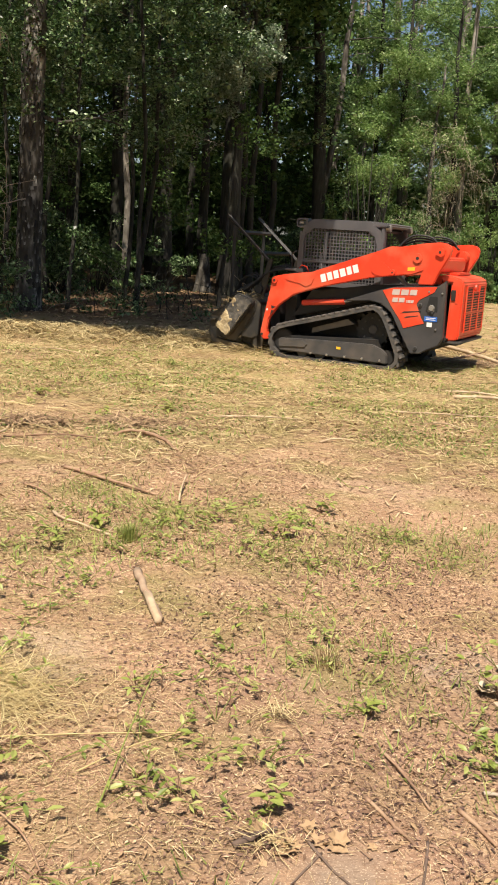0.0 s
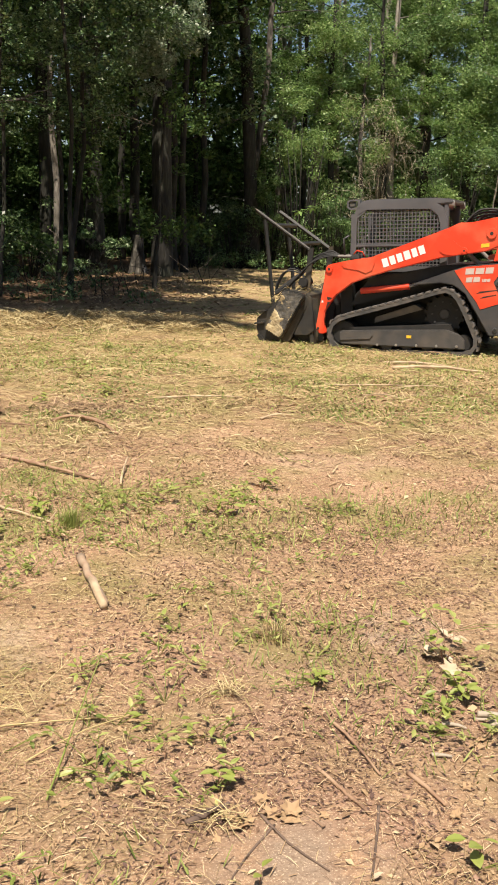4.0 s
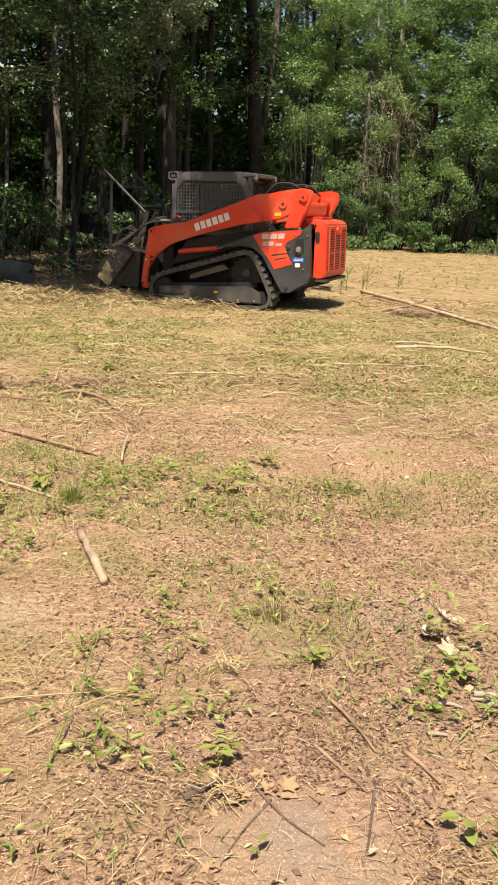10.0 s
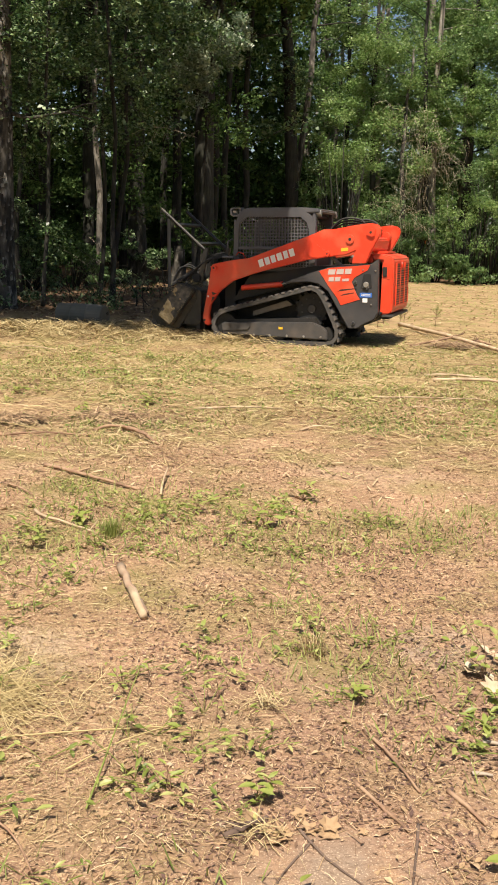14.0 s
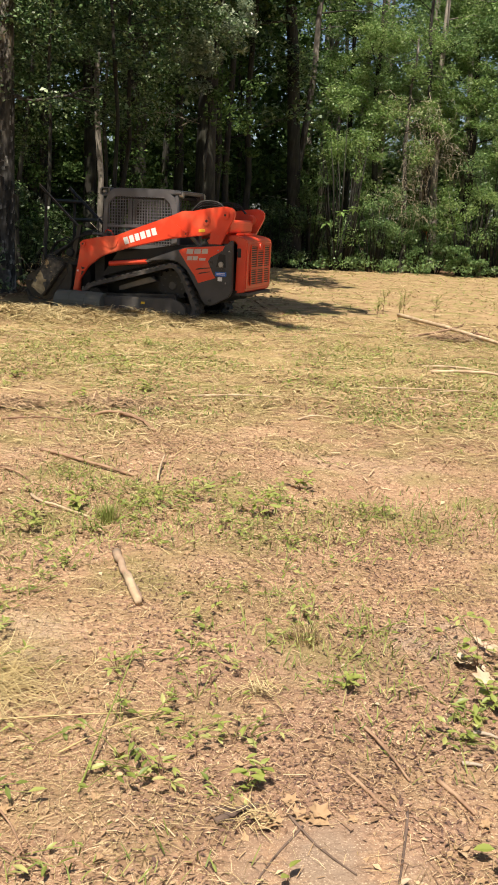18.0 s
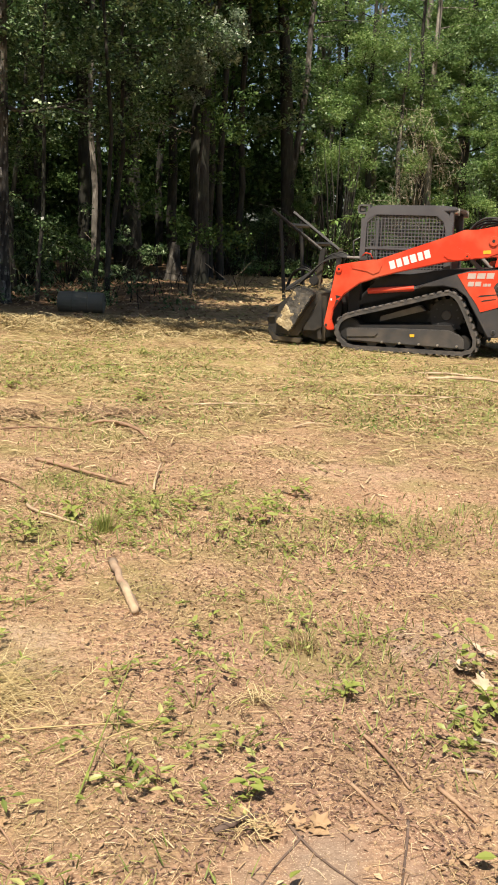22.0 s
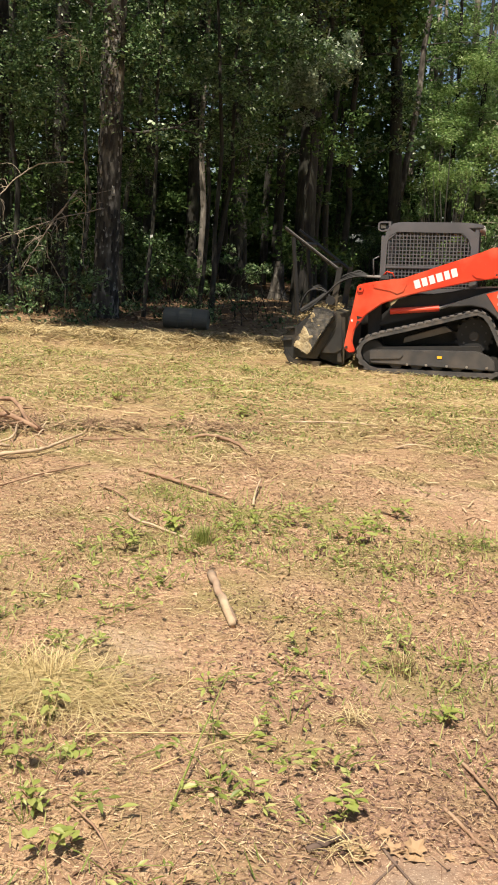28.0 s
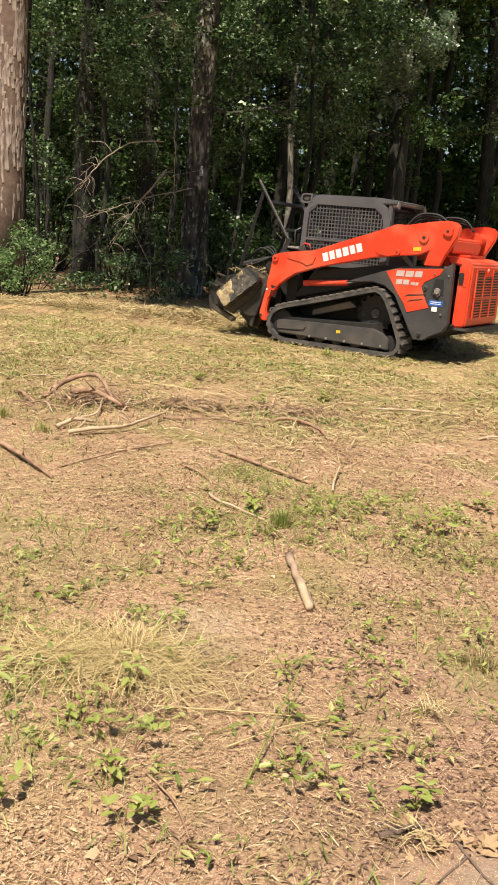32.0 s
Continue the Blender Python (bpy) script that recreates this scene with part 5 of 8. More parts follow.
for k in range(60):
    y = 2.2 + 11.5 * nr_w.random() ** 1.2
    x = nr_w.uniform(-0.52 * y - 0.2, 0.36 * y + 0.2)
    if noise.noise((x * 0.9, y * 0.6, 4.4)) < -0.08:
        continue
    rosette(x, y, nr_w.randint(8, 22), nr_w.uniform(0.025, 0.04), nr_w.uniform(0.03, 0.08), 500 + k)
rosette(-0.72, 2.52, 1, 0.085, 0.06, 401, PLANT_GREEN, 0.9, "broad_leaf_weed", "single broad bright green leaf on a stalk")
for k, (x, y) in enumerate(((1.02, 3.12), (0.98, 3.22), (1.12, 3.36))):
    rosette(x, y, 3, 0.075, 0.018, 410 + k, PALE_LEAF, 0.7, "dry_leaf", "large bleached dry leaf on the ground", "leaf")
for k, (x, y) in enumerate(((0.05, 2.28), (0.12, 2.20), (0.28, 2.36), (-0.55, 2.42), (-0.30, 2.35), (0.45, 2.75), (0.85, 2.85), (0.95, 2.6), (-0.15, 2.6), (0.6, 2.9), (0.65, 3.2), (0.2, 3.05))):
    rosette(x, y, 1, 0.045, 0.01, 430 + k, LITTER if k % 3 else PALE_LEAF, 0.7, "dry_leaf", "curled brown dry leaf on the litter", "leaf")


def lobed_leaf(x, y, size, turn, tilt, seed, material, name="dry_leaf", label="large lobed dry leaf on the ground", category="leaf"):
    """A broad lobed leaf, cupped and curled at its tips, with a stalk."""
    rng = random.Random(seed)
    root = empty(name, x, y, height(x, y) + 0.004 + size * 0.25 * abs(math.sin(radians(tilt))))
    root.matrix_basis = root.matrix_basis @ pose(0, 0, 0, tilt, rng.uniform(-12, 12), turn)
    tagged(root, label, category)
    radii = (0.42, 0.30, 0.46, 0.28, 0.50, 0.33, 0.60, 0.33, 0.50, 0.28, 0.46, 0.30)
    verts, faces = [Vector((0, 0, 0))], []
    for ring_ in (0.5, 1.0):
        for k, r in enumerate(radii):
            a = math.pi * 2 * k / 12 - math.pi / 2
            q = r * size * ring_ * (rng.uniform(0.85, 1.15) if ring_ == 1 else 1)
            verts.append(Vector((math.cos(a) * q, math.sin(a) * q, size * (0.10 * ring_ ** 2 * rng.uniform(0.2, 2.0) - 0.02 * (k % 2)))))
    for k in range(12):
        j = (k + 1) % 12
        faces += [(0, 1 + k, 1 + j), (1 + k, 13 + k, 13 + j, 1 + j)]
    ob = new("blade", mesh_from("blade", verts, faces, material))
    ob.parent = root
    tubes("stalk", [([(0, 0, 0), (0.0, -size * 0.45, -size * 0.02), (size * 0.04, -size * 0.75, 0)], [0.0015, 0.0012, 0.001])], material, root, 4)
    return root


def seedling(x, y, h, stems, leaves, size, width, seed, label, droop=0.3, name="seedling"):
    """A young broad-leaved plant: a woody stem with side shoots, and single folded leaves along them."""
    rng = random.Random(seed)
    root = empty(name, x, y, height(x, y) - 0.004)
    tagged(root, label, "plant")
    for k in range(stems):
        a = rng.uniform(0, 2 * math.pi)
        out = h * (0.15 if k == 0 else rng.uniform(0.35, 0.75))
        top = Vector((math.cos(a) * out, math.sin(a) * out, h * (1.0 if k == 0 else rng.uniform(0.5, 0.95))))
        path = smooth_path([(0, 0, 0), top * 0.35 + Vector((rng.uniform(-0.08, 0.08) * h, 0, 0.12 * h)), top], 4, h * 0.012, rng)
        tubes("stem", [(path, [0.0022 * (1 - 0.07 * i) for i in range(len(path))])], WOOD_RED, root, 4)
        for q in range(max(1, leaves // stems)):
            b = path[rng.randrange(len(path) // 2, len(path))] if q else path[-1]
            ang = rng.uniform(0, 2 * math.pi)
            d = Vector((math.cos(ang), math.sin(ang), rng.uniform(-droop, 0.6))).normalized()
            s_ = d.cross(Vector((rng.uniform(-0.3, 0.3), rng.uniform(-0.3, 0.3), 1))).normalized()
            n_ = s_.cross(d)
            ln = size * rng.uniform(0.6, 1.15)
            w = ln * width
            v = [b, *[b + d * ln * f + s_ * w * g * sg + n_ * w * 0.22 * g - n_ * ln * 0.16 * f * f for f, g in ((0.25, 0.38), (0.5, 0.5), (0.78, 0.32)) for sg in (1, -1)], b + d * ln - n_ * ln * 0.16]
            v += [b + d * ln * f - n_ * ln * 0.16 * f * f for f in (0.25, 0.5, 0.78)]
            fs = [(0, 8, 1), (0, 2, 8), (1, 8, 9, 3), (8, 2, 4, 9), (3, 9, 10, 5), (9, 4, 6, 10), (5, 10, 7), (10, 6, 7)]
            ob = new("leaf", mesh_from("leaf", v, fs, PLANT_GREEN))
            ob.parent = root
    return root


seedling(1.035, 3.19, 0.22, 6, 22, 0.055, 0.6, 61, "young broad-leaved seedling with a bare woody stem", 0.5)
seedling(0.53, 3.01, 0.075, 4, 20, 0.042, 0.42, 62, "small bushy bright green plant in the litter")
seedling(1.02, 2.90, 0.11, 6, 24, 0.055, 0.48, 63, "leafy green plant beside bleached splinters")
seedling(0.06, 3.69, 0.10, 2, 5, 0.05, 0.5, 64, "small green sprout with a few leaves")
seedling(-0.30, 3.09, 0.12, 4, 18, 0.038, 0.42, 65, "small bushy green plant casting a round shadow")
seedling(0.81, 2.06, 0.08, 2, 4, 0.06, 0.6, 66, "thin sprout with two broad leaves")
seedling(0.24, 2.01, 0.05, 1, 2, 0.05, 0.5, 67, "thin sprout with two broad leaves")
seedling(0.15, 2.41, 0.07, 3, 6, 0.055, 0.5, 68, "thin sprout with broad upright leaves")
seedling(0.92, 2.78, 0.05, 2, 5, 0.05, 0.55, 69, "small reddish-green sprout in the litter")
seedling(0.30, 5.05, 0.16, 6, 26, 0.06, 0.5, 70, "leafy green plant among the weeds")
seedling(-0.75, 5.02, 0.10, 5, 22, 0.06, 0.6, 71, "broad-leaved yellow-green plant in the weeds")
seedling(-0.93, 4.62, 0.13, 7, 30, 0.042, 0.6, 72, "broad-leaved green plant in the weeds")
seedling(-0.10, 5.25, 0.14, 6, 26, 0.06, 0.45, 73, "leafy green plant among the weeds")
for k, (x, y, h) in enumerate(((-1.97, 9.11, 0.10), (-1.02, 9.72, 0.14), (-0.67, 8.76, 0.10), (-1.21, 8.32, 0.09), (-3.76, 12.9, 0.12))):
    seedling(x, y, h, 8, 34, 0.07, 0.4, 760 + k, "bright green weed sprouting through the straw")
seedling(0.55, 5.6, 0.13, 5, 20, 0.06, 0.5, 74, "leafy green plant among the weeds")
rs = random.Random(75)
for k in range(11):
    seedling(rs.uniform(-0.22, 0.16), 2.42 + 0.7 * rs.random(), rs.uniform(0.05, 0.10), 2, rs.randint(4, 7), rs.uniform(0.03, 0.048), 0.26, 500 + k, "upright lance-leaved weed in the litter", 0.1, "lance_leaf_weed")
for k in range(12):
    seedling(rs.uniform(-1.25, -0.55), 2.1 + 1.0 * rs.random(), rs.uniform(0.06, 0.12), 3, rs.randint(6, 10), rs.uniform(0.035, 0.055), 0.5, 540 + k, "broad-leaved weed in the litter", 0.3, "broad_leaf_weed")
lobed_leaf(1.03, 3.10, 0.085, 20, 28, 81, PALE_LEAF, label="large bleached lobed leaf under a seedling")
lobed_leaf(1.03, 3.24, 0.07, 200, 55, 82, PALE_LEAF, label="large bleached lobed leaf under a seedling")
lobed_leaf(1.13, 3.30, 0.06, 120, 35, 83, PALE_LEAF, label="large bleached lobed leaf under a seedling")
for k in range(44):
    y = 1.95 + 3.6 * rs.random() ** 1.3
    x = rs.uniform(-0.42 * y, 0.38 * y)
    lobed_leaf(x, y, rs.uniform(0.03, 0.05), rs.uniform(0, 360), rs.uniform(-35, 35), 600 + k, LITTER, label="curled brown lobed leaf on the litter")
for k in range(9):
    lobed_leaf(0.24 + rs.gauss(0, 0.06), 2.28 + rs.gauss(0, 0.04), rs.uniform(0.05, 0.075), rs.uniform(0, 360), rs.uniform(-40, 40), 680 + k, LITTER, label="curled brown leaf in a small pile")
# driftwood-pale splinters at a weed's foot
for k, (pts, r) in enumerate((([(1.03, 2.775, 0.01), (1.10, 2.755, 0.02), (1.19, 2.72, 0.01)], 0.013), ([(1.06, 2.735, 0.0), (1.12, 2.70, 0.012), (1.17, 2.66, 0.0)], 0.011), ([(0.90, 2.735, 0.0), (0.94, 2.72, 0.006), (0.975, 2.71, 0.0)], 0.008), ([(0.82, 2.56, 0.0), (0.85, 2.55, 0.006), (0.88, 2.55, 0.0)], 0.008))):
    branch("bleached_splinter", "bleached pale splinter beside a green weed", TWIG_PALE, pts, r, "splinter", 6, 0, 860 + k)
# long stalks lying across the litter
branch("long_stalk", "long thin pale green stalk leaning over the litter", GRASS_GREEN, [(-0.33, 2.36, 0.01), (-0.285, 2.68, 0.06), (-0.235, 3.02, 0.12)], 0.0035, "stalk", 5, 0, 870)
branch("long_stalk", "long dry yellow stalk lying on the litter", GOLD_STRAW, [(-0.70, 2.72, 0.01), (-0.42, 2.75, 0.02), (-0.12, 2.80, 0.01)], 0.0035, "stalk", 5, 0, 871)
branch("long_stalk", "long dry yellow stalk lying on the litter", GOLD_STRAW, [(-0.42, 2.55, 0.01), (-0.26, 2.68, 0.03), (-0.10, 2.80, 0.02)], 0.003, "stalk", 5, 0, 872)
branch("brown_twig", "thin brown twig lying on the litter", WOOD_RED, [(-0.62, 2.36, 0.0), (-0.50, 2.22, 0.02), (-0.42, 2.08, 0.0)], 0.0045, "twig", 5, 2, 873)
# pale strips and torn bark strewn over the mulch
for k in range(40):
    y = 7.2 + 9.5 * rs.random() ** 0.8
    x = rs.uniform(-0.40 * y, 0.34 * y)
    a, ln = rs.gauss(0.0, 0.45) + (math.pi if k % 2 else 0), rs.uniform(0.25, 0.9)
    d = Vector((math.cos(a), math.sin(a)))
    m = WOOD_RED if k % 3 == 0 else WOOD_FRESH
    branch("bark_strip", "torn reddish bark strip on the mulch" if m is WOOD_RED else "pale split wood strip on the mulch", m, [(x, y, 0.0), (x + d.x * ln * 0.5, y + d.y * ln * 0.5, rs.uniform(0.01, 0.05)), (x + d.x * ln, y + d.y * ln, 0.005)], rs.uniform(0.004, 0.010), "strip", 5, 1 if k % 3 == 0 else 0, 900 + k, "torn branches")
branch("split_branch", "long pale split strip on the straw", WOOD_FRESH, [(2.5, 10.75, 0.0), (3.0, 10.7, 0.03), (3.55, 10.55, 0.0)], 0.026, "branch", 6, 1, 970, "torn branches")


def tuft(x, y, n, length, spread, seed, material, label, name="grass_tuft", droop=0.5, width=0.004, low=1.0):
    """A tuft of bending blades; a low one lies about as a loose heap."""
    rng = random.Random(seed)
    root = empty(name, x, y, height(x, y) - 0.004)
    tagged(root, label, "grass")
    verts, faces = [], []
    for k in range(n):
        a = rng.uniform(0, 2 * math.pi)
        d = Vector((math.cos(a), math.sin(a), 0))
        s = Vector((-d.y, d.x, 0)) * width
        ln = length * rng.uniform(0.5, 1.2)
        if low < 1:
            b = Vector((rng.gauss(0, 0.3) * spread, rng.gauss(0, 0.22) * spread, 0))
            heap = max(0.0, 1 - (b.length / spread) ** 2) * 0.06
            b.z = rng.random() * heap
            p1 = b + d * ln * 0.5 + Vector((0, 0, rng.uniform(0.0, 0.14) * ln))
            p2 = b + d * ln + Vector((rng.uniform(-0.1, 0.1) * ln, rng.uniform(-0.1, 0.1) * ln, rng.uniform(-0.05, 0.22) * ln))
            p2.z = max(p2.z, 0.004)
        else:
            b = d * rng.random() * spread * 0.35
            lean = rng.uniform(0.2, 1.0) * droop
            p1 = b + d * ln * 0.3 * lean + Vector((0, 0, ln * 0.5 * (1 - 0.4 * lean)))
            p2 = b + d * ln * 0.9 * lean + Vector((0, 0, max(0.01, ln * (0.85 - 0.75 * lean))))
        o = len(verts)
        verts += [b - s, b + s, p1 + s * 0.8, p1 - s * 0.8, p2]
        faces += [(o, o + 1, o + 2, o + 3), (o + 3, o + 2, o + 4)]
    for q in range(4):
        lo, hi = n * q // 4, n * (q + 1) // 4
        ob = new("blade_mass", mesh_from("blade_mass", verts[5 * lo:5 * hi], [tuple(i - 5 * lo for i in f) for f in faces[2 * lo:2 * hi]], material))
        ob.parent = root
        ob["kind"] = "stuff"


tuft(-0.77, 2.95, 460, 0.24, 0.40, 1, GOLD_STRAW, "clump of flattened dry yellow straw", "straw_clump", 1.1, 0.0013, 0.5)
tuft(-0.98, 3.02, 260, 0.24, 0.45, 2, GOLD_STRAW, "clump of flattened dry yellow straw", "straw_clump", 1.15, 0.0013, 0.45)
tuft(-0.55, 4.83, 180, 0.17, 0.2, 3, GRASS_GREEN, "fine green grass tuft", "grass_tuft", 0.5, 0.002)
tuft(0.20, 2.95, 60, 0.10, 0.1, 4, GRASS_DRY, "small tuft of dry straw", "straw_clump", 0.9, 0.0015, 0.6)
tuft(0.35, 3.75, 130, 0.10, 0.3, 5, GRASS_DRY, "sparse dry grass tuft", "straw_clump", 0.7, 0.0012, 0.6)
tuft(0.15, 2.25, 50, 0.09, 0.1, 6, GRASS_DRY, "small tuft of dry straw", "straw_clump", 0.9, 0.0015, 0.6)
tuft(-2.5, 6.3, 50, 0.14, 0.2, 7, GRASS_GREEN, "pale green grass tuft", "grass_tuft", 0.6, 0.003)
tuft(-2.95, 6.6, 60, 0.15, 0.25, 8, GRASS_GREEN, "pale green grass tuft", "grass_tuft", 0.6, 0.003)
tuft(-0.90, 3.0, 460, 0.26, 0.36, 9, GOLD_STRAW, "sprawling clump of dry yellow straw", "straw_clump", 1.0, 0.0017, 0.5)
tuft(-1.12, 2.92, 300, 0.26, 0.36, 10, GOLD_STRAW, "sprawling clump of dry yellow straw", "straw_clump", 1.0, 0.0017, 0.5)
tuft(-0.88, 3.05, 120, 0.22, 0.3, 16, GOLD_STRAW, "arching clump of dry yellow straw", "straw_clump", 1.15, 0.0016)
tuft(-0.85, 7.95, 520, 0.24, 0.75, 11, LITTER, "low heap of torn bark and roots", "bark_heap", 0.9, 0.006, 0.5)
tuft(-1.75, 7.75, 420, 0.24, 0.6, 12, LITTER, "low heap of torn bark and roots", "bark_heap", 0.9, 0.006, 0.5)
tuft(3.75, 14.7, 520, 0.34, 0.8, 13, LITTER, "reddish heap of torn roots beside the pole", "bark_heap", 0.9, 0.009, 0.5)
tuft(-2.5, 7.55, 420, 0.26, 0.7, 14, LITTER, "torn bark under the brush pile", "bark_heap", 0.9, 0.006, 0.5)
tuft(0.41, 3.41, 160, 0.11, 0.2, 15, GRASS_DRY, "greyish dry weed tuft", "straw_clump", 0.6, 0.0014)


def pine_seedling(x, y, h, seed):
    """A young pine: a thin stem with a few branchlets, each brushed with fine needles."""
    rng = random.Random(seed)
    root = empty("pine_seedling", x, y, height(x, y) - 0.005)
    tagged(root, "feathery green pine seedling in the mulch", "seedling", "pine seedlings")
    shoots = [([(0, 0, 0), (0.01, 0, h * 0.5), (0.015, 0.01, h)], h)]
    for k in range(5):
        z, a = h * rng.uniform(0.3, 0.75), rng.uniform(0, 6.28)
        r = h * rng.uniform(0.18, 0.34)
        shoots.append(([(0.01, 0, z), (math.cos(a) * r * 0.6, math.sin(a) * r * 0.6, z + r * 0.5), (math.cos(a) * r, math.sin(a) * r, z + r * 1.1)], r))
    for pts, ln in shoots:
        tubes("stem", [(pts, [0.005, 0.004, 0.002])], WOOD_RED, root, 4)
        verts, faces = [], []
        for k in range(70 if ln == h else 44):
            f = rng.uniform(0.45 if ln == h else 0.3, 1.0)
            p = [Vector(q) for q in pts]
            c = p[0].lerp(p[1], f * 2) if f < 0.5 else p[1].lerp(p[2], f * 2 - 1)
            d = Vector((rng.gauss(0, 1), rng.gauss(0, 1), rng.uniform(0.2, 1.6))).normalized() * rng.uniform(0.07, 0.13)
            w = Vector((d.y, -d.x, 0.02)).normalized() * 0.0016
            o = len(verts)
            verts += [c - w, c + w, c + d]
            faces.append((o, o + 1, o + 2))
        ob = new("needles", mesh_from("needles", verts, faces, PLANT_GREEN))
        ob.parent = root
        ob["kind"] = "stuff"


for k, (x, y, h) in enumerate(((3.25, 18.7, 0.46), (3.62, 18.5, 0.52), (4.25, 18.5, 0.38), (3.0, 17.9, 0.3), (3.45, 18.05, 0.34))):
    pine_seedling(x, y, h, 20 + k)


def scatter_blades(name, label, material, n, seed, place, length, width, lift, upright=0.0):
    """Straws or blades lying about, as one body of stuff."""
    nr = np.random.default_rng(seed)
    x, y = place(nr, n)
    n = len(x)
    a = nr.uniform(0, 2 * np.pi, n)
    ln = length * nr.uniform(0.35, 1.4, n)
    wd = width * nr.uniform(0.6, 1.5, n) * (1 + 0.05 * y)
    d = np.stack([np.cos(a), np.sin(a), np.zeros(n)], 1)
    s = np.stack([-np.sin(a), np.cos(a), nr.uniform(-0.5, 0.5, n)], 1) * wd[:, None]
    z = np.array([height(px, py) for px, py in zip(x, y)]) + nr.uniform(0.0, 1.0, n) * lift
    c = np.stack([x, y, z], 1)
    tip = nr.uniform(-0.5, 1.0, n) * lift + upright * ln * nr.uniform(0.3, 1.2, n)
    up = np.zeros((n, 3))
    up[:, 2] = tip
    half = d * (ln * 0.5 * (1 - 0.6 * min(1.0, upright)))[:, None]
    mid = np.zeros((n, 3))
    mid[:, 2] = np.abs(nr.normal(0, 1, n)) * 0.05 * ln + 0.5 * tip
    v = np.stack([c - half - s, c - half + s, c + mid + s, c + mid - s, c + half + up + s * 0.5, c + half + up - s * 0.5], 1)
    v[:, :, 2] = np.maximum(v[:, :, 2], z[:, None] - lift * 0.4)
    idx = np.arange(n)[:, None] * 6
    f = np.concatenate([idx + [0, 1, 2, 3], idx + [3, 2, 4, 5]], 1).reshape(-1)
    me = bpy.data.meshes.new(name)
    me.vertices.add(6 * n)
    me.vertices.foreach_set("co", v.reshape(-1))
    me.loops.add(len(f))
    me.loops.foreach_set("vertex_index", f.astype(np.int32))
    me.polygons.add(2 * n)
    me.polygons.foreach_set("loop_start", np.arange(0, 8 * n, 4, dtype=np.int32))
    me.polygons.foreach_set("loop_total", np.full(2 * n, 4, dtype=np.int32))
    me.update(calc_edges=True)
    me.materials.append(material)
    tagged(new(name, me), label, "ground cover", kind="stuff")


def wedge(y0, y1, power=1.0, keep=None):
    """Places in the part of the clearing that lies before the camera."""
    def place(nr, n):
        y = y0 + (y1 - y0) * nr.random(n) ** power
        x = (nr.uniform(-0.56, 0.42, n) + nr.normal(0, 0.05, n)) * (y + 0.8)
        if keep:
            m = np.array([keep(px, py) > nr.random() for px, py in zip(x, y)])
            x, y = x[m], y[m]
        return x, y
    return place


def bare(x, y):
    """How much of the soil lies open: 0 under litter, towards 1 on trodden bare patches."""
    return max(0.0, min(1.0, 2.6 * (noise.noise((x * 0.85 + 0.4, y * 0.6, 31.0)) - 0.02)))


def patchy(scale, shift, off, gain):
    return lambda x, y: off + gain * noise.noise((x * scale, y * scale, shift))


scatter_blades("straw_mulch", "dry yellow straw mulch strewn over the clearing", GRASS_DRY, 78000, 1, wedge(6.4, 17.5, 1.15, lambda x, y: min(1, 0.25 + max(0.0, y - 6.8 + 1.2 * noise.noise((x * 0.7, 5.0, 1.0))) * 0.3) * (0.72 + 0.9 * noise.noise((x * 0.8, y * 0.8, 1.0)))), 0.15, 0.0017, 0.034)
scatter_blades("straw_windrow", "thick ridge of dry straw along the shade", GRASS_DRY, 12000, 2, lambda nr, n: (nr.uniform(-9, 0.8, n), 15.2 + nr.normal(0, 0.5, n)), 0.32, 0.0026, 0.07, 0.12)
straw_keep = lambda x, y: 0.36 + 1.1 * noise.noise((x * 1.3, y * 1.3, 2.0)) - 0.42 * min(1.0, max(-1.4, x))
scatter_blades("near_straw", "sparse dry straw over the bare soil", GRASS_DRY, 27000, 3, wedge(1.8, 4.0, 1.0, lambda x, y: straw_keep(x, y) * (0.2 if math.hypot(x - 0.36, y - 2.02) < 0.3 else 0.85)), 0.07, 0.0005, 0.010)
scatter_blades("mid_straw", "dry yellow straw over the soil", GRASS_DRY, 42000, 24, wedge(3.8, 8.4, 1.0, straw_keep), 0.08, 0.0008, 0.012)
scatter_blades("needles", "fine brown needles and twigs on the soil", LITTER, 26000, 9, wedge(1.8, 7.0, 1.3, lambda x, y: (0.6 + 0.9 * noise.noise((x, y, 12.0))) * (0.15 if math.hypot(x - 0.36, y - 2.02) < 0.27 else 1.0)), 0.05, 0.0009, 0.012)
scatter_blades("far_straw", "sparse dry stems on the far clearing", GRASS_DRY, 12000, 4, wedge(16.5, 37.0, 1.0, lambda x, y: (0.5 + 0.8 * noise.noise((x * 0.4, y * 0.3, 3.0))) if x > 0 else 0.15), 0.34, 0.0024, 0.04)
scatter_blades("far_grass", "thin green grass on the far clearing", GRASS_GREEN, 7000, 7, wedge(16.5, 37.0, 1.0, lambda x, y: 0.35 + 1.0 * noise.noise((x * 0.35, y * 0.25, 2.0)) if x > 0 else 0.1), 0.13, 0.004, 0.03, 0.25)
scatter_blades("green_grass", "short green grass among the straw", GRASS_GREEN, 66000, 5, wedge(7.6, 15.4, 1.1, lambda x, y: 0.22 + 0.9 * noise.noise((x * 0.9, y * 0.9, 6.0)) + 0.2 * math.exp(-((y - 11) / 2.0) ** 2)), 0.06, 0.0022, 0.03, 0.32)
